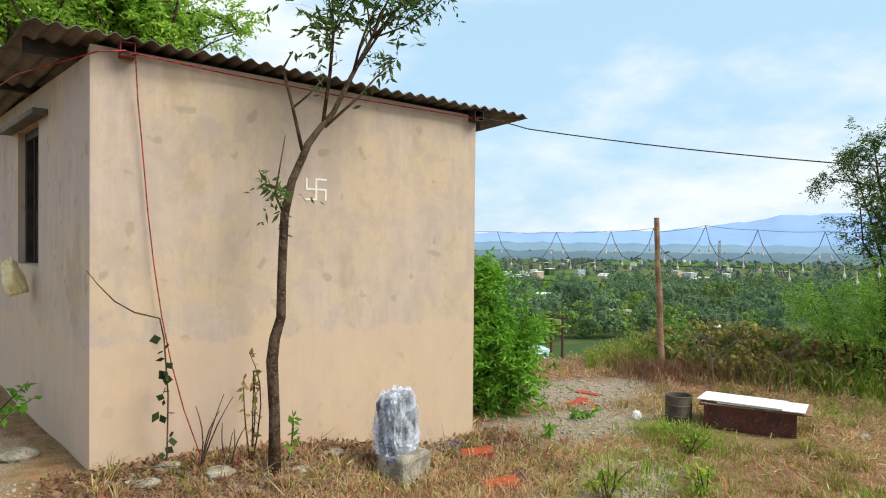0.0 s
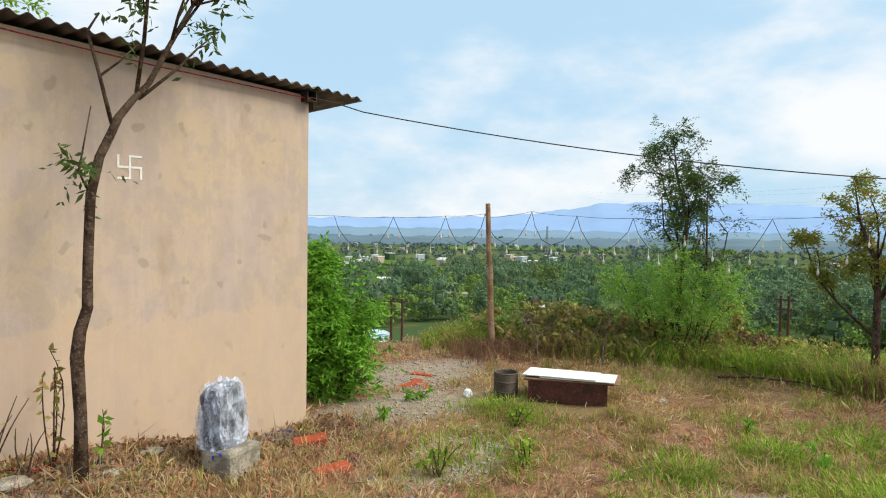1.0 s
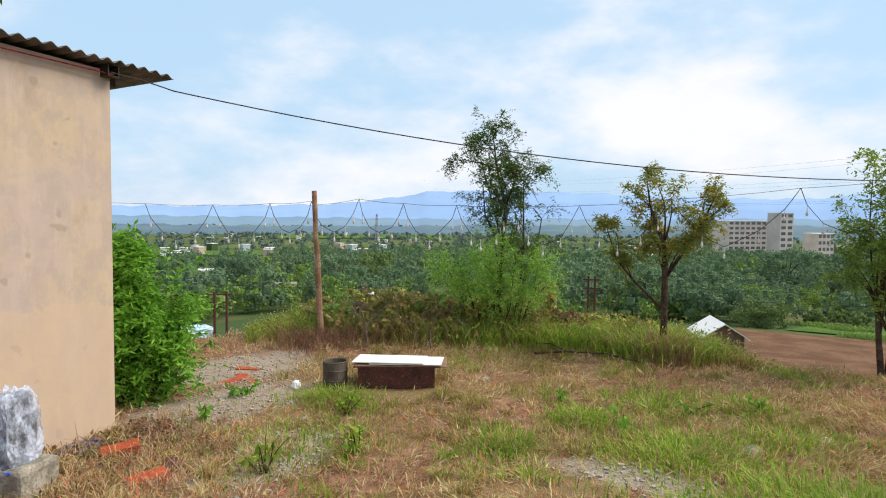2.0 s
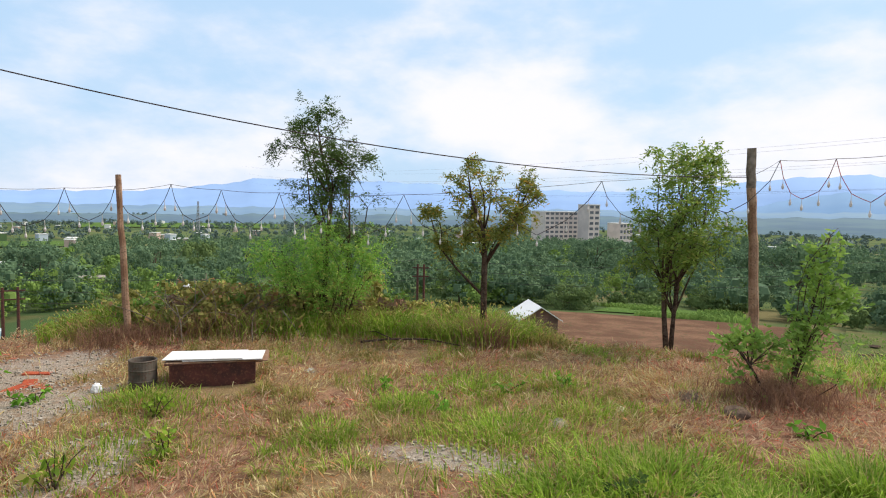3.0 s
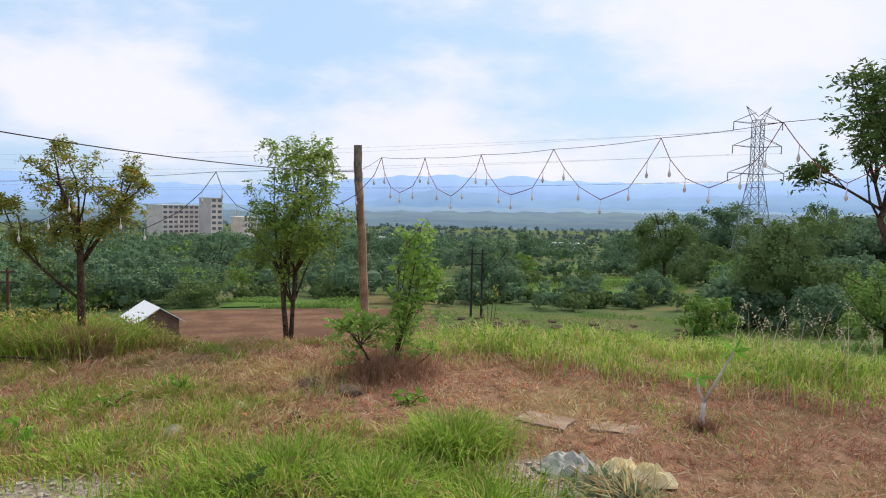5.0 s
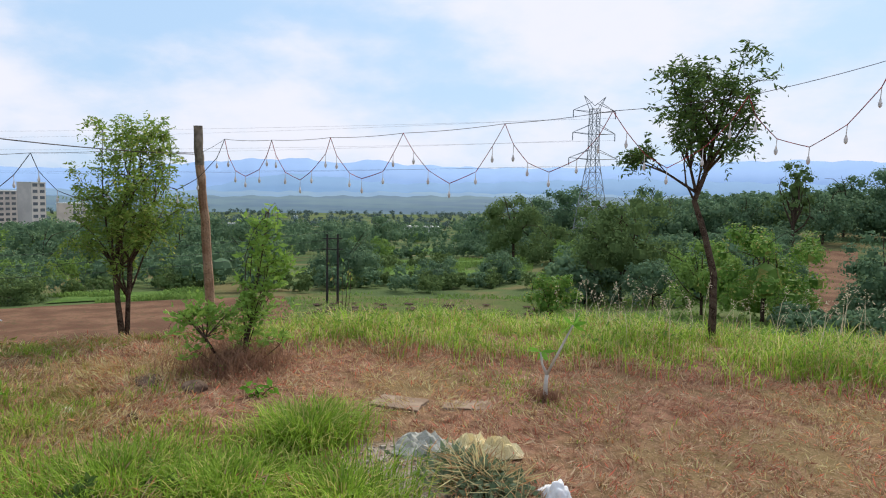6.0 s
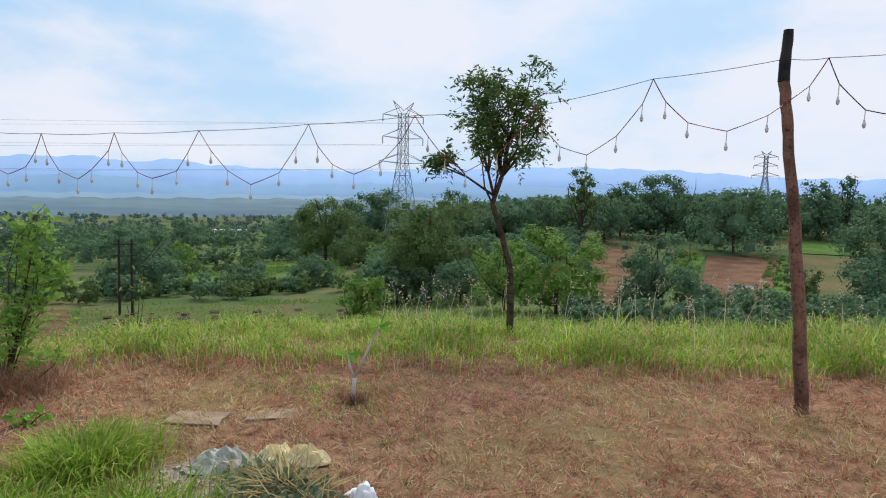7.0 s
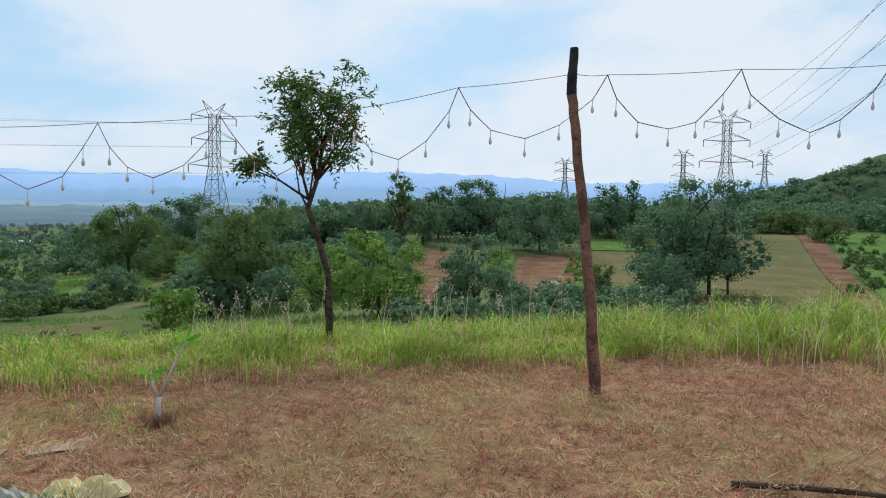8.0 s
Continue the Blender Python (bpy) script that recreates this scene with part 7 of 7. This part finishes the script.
def sprout(at, top, n, size, leaf, label, seed, stems=3, spread_r=0.05, bark=None):
    """A thin weed: a few stems with leaves along them."""
    rng = np.random.default_rng(seed)
    x, y = at
    z = ground(x, y)
    root = thing("weed", (x, y, z), label, "weed")
    pts = []
    for k in range(stems):
        bm = bmesh.new()
        end = np.array([rng.normal() * spread_r, rng.normal() * spread_r * 0.5, top * rng.uniform(0.7, 1.0)])
        path = limb(rng, (rng.normal() * 0.01, 0, -0.03), end, 0.06, 6)
        tube(bm, path, [0.006, 0.005, 0.0045, 0.004, 0.003, 0.002], 5)
        part("stalk", bm, bark or M_BARK, root)
        pts += [path[i] + (path[i + 1] - path[i]) * rng.uniform() for i in rng.integers(1, 5, n // stems)]
    quads("foliage", leaf_quads(rng, np.array(pts), size, 0.5, 0.2), leaf, root)


sprout((-1.89, -0.3), 0.78, 60, 0.05, L_WEED, "thin dry weed with small leaves against the wall", 1, 4, 0.04)
sprout((-1.65, -0.32), 0.34, 14, 0.06, L_BUSH, "small green weed beside the trunk", 2, 2)
sprout((-2.2, -0.3), 0.5, 6, 0.03, L_WEED, "bare reddish twigs before the wall", 3, 4, 0.06)
sprout((-2.02, -0.32), 0.3, 6, 0.03, L_WEED, "cut woody stems before the wall", 4, 4, 0.08)
sprout((-1.62, -0.85), 0.06, 24, 0.08, L_BUSH, "low bright green weed in the litter", 5, 3, 0.06)
sprout((0.42, -0.45), 0.14, 22, 0.08, L_BUSH, "small leafy green plant by the path", 6, 3, 0.05)
sprout((-3.3, 0.5), 0.45, 260, 0.07, L_BUSH, "green weeds beside the house", 7, 8, 0.2)
sprout((-3.5, 1.2), 0.5, 260, 0.07, L_BUSH, "green weeds beside the house", 8, 8, 0.2)
for k, (x, y) in enumerate(((2.6, -3.6), (2.9, -4.1), (1.9, -3.2), (2.3, -2.6), (1.2, -0.1), (2.0, -5.8))):
    sprout((x, y), 0.1, 40, 0.07, L_BUSH, "low leafy green weed in the yard grass", 20 + k, 4, 0.12)
for k, (x, y, t, n, lab) in enumerate(((0.55, -1.75, 0.22, 70, "bushy green weed in the dry grass"), (-0.05, -1.5, 0.2, 60, "bushy green weed by the bricks"), (1.15, -1.2, 0.16, 60, "leafy weed beside the gravel path"), (0.65, -4.6, 0.12, 80, "broad-leaved weed in the thick grass"), (0.7, -4.95, 0.12, 80, "broad-leaved weed in the thick grass"))):
    sprout((x, y), t, n, 0.06, L_GREEN if k < 3 else L_NEEM, lab, 40 + k, 6, 0.12)
sprout((6.5, -8.3), 1.1, 40, 0.07, L_YARD, "thin forked sapling in the tall grass", 31, 5, 0.25)


def creeper():
    rng = np.random.default_rng(3)
    pts = [(-2.362, -0.2, 0.15), (-2.353, -0.19, 0.653), (-2.373, -0.17, 0.989), (-2.395, -0.16, 1.107)]
    side = [(-2.395, -0.16, 1.107), (-2.531, -0.14, 1.148), (-2.634, -0.13, 1.217), (-2.719, -0.12, 1.316), (-2.775, -0.12, 1.396)]
    root = thing("creeper", pts[0], "thin creeper with dark leaves on the wall", "creeper")
    o = np.array(pts[0])
    bm = bmesh.new()
    tube(bm, [Vector(p) - Vector(pts[0]) for p in pts], 0.005, 5)
    tube(bm, [Vector(p) - Vector(pts[0]) for p in side], [0.005, 0.005, 0.004, 0.003, 0.002], 5)
    part("stem", bm, M_BARK, root)
    p = np.array([np.array(pts[0]) + (np.array(pts[2]) - np.array(pts[0])) * f for f in np.linspace(0.04, 1.0, 26)])
    p += rng.normal(size=p.shape) * 0.012 - o
    d = rng.normal(size=p.shape) * np.array([1, 0.5, 0.3])
    quads("foliage", leaf_quads(rng, p, 0.07, 0.85, 0.4, heading=d), leaf_material("dark_creeper_leaves", (0.018, 0.03, 0.012), (0.045, 0.065, 0.025), None, 0.15, 0.6, 1.0), root)


creeper()


def fallen_branch(pts, r, label):
    bm = bmesh.new()
    q = [Vector((x, y, ground(x, y) + z)) for x, y, z in pts]
    tube(bm, q, [r * (1 - 0.5 * i / len(q)) for i in range(len(q))], 6)
    a = q[1]
    tube(bm, [a, a + Vector((0.1, 0.22, 0.05)), a + Vector((0.12, 0.4, 0.03))], [r * 0.6, r * 0.4, r * 0.2], 5)
    tagged(part("branch", bm, M_BARK), label, "branch")


fallen_branch([(3.95, -1.75, 0.06), (4.0, -2.1, 0.1), (4.05, -2.5, 0.1), (4.1, -3.0, 0.03)], 0.014, "dark fallen branch lying in the grass")
fallen_branch([(-2.7, -8.55, 0.02), (-3.05, -8.65, 0.05), (-3.4, -8.75, 0.04), (-3.9, -8.7, 0.02)], 0.02, "dark dry stick on reddish straw")
rng = np.random.default_rng(61)
bm = bmesh.new()
for k in range(70):
    x, y = rng.normal(4.15, 0.35), rng.normal(0.35, 0.5)
    a = Vector((x, y, ground(x, y)))
    b = a + Vector((rng.normal() * 0.35, rng.normal() * 0.35, rng.uniform(0.2, 0.65)))
    tube(bm, limb(rng, a, b, 0.15, 5), [0.008, 0.007, 0.006, 0.004, 0.002], 4)
tagged(part("brushwood", bm, M_BARK_GREY), "tangle of dry grey brushwood on the brow", "brushwood", kind="stuff")
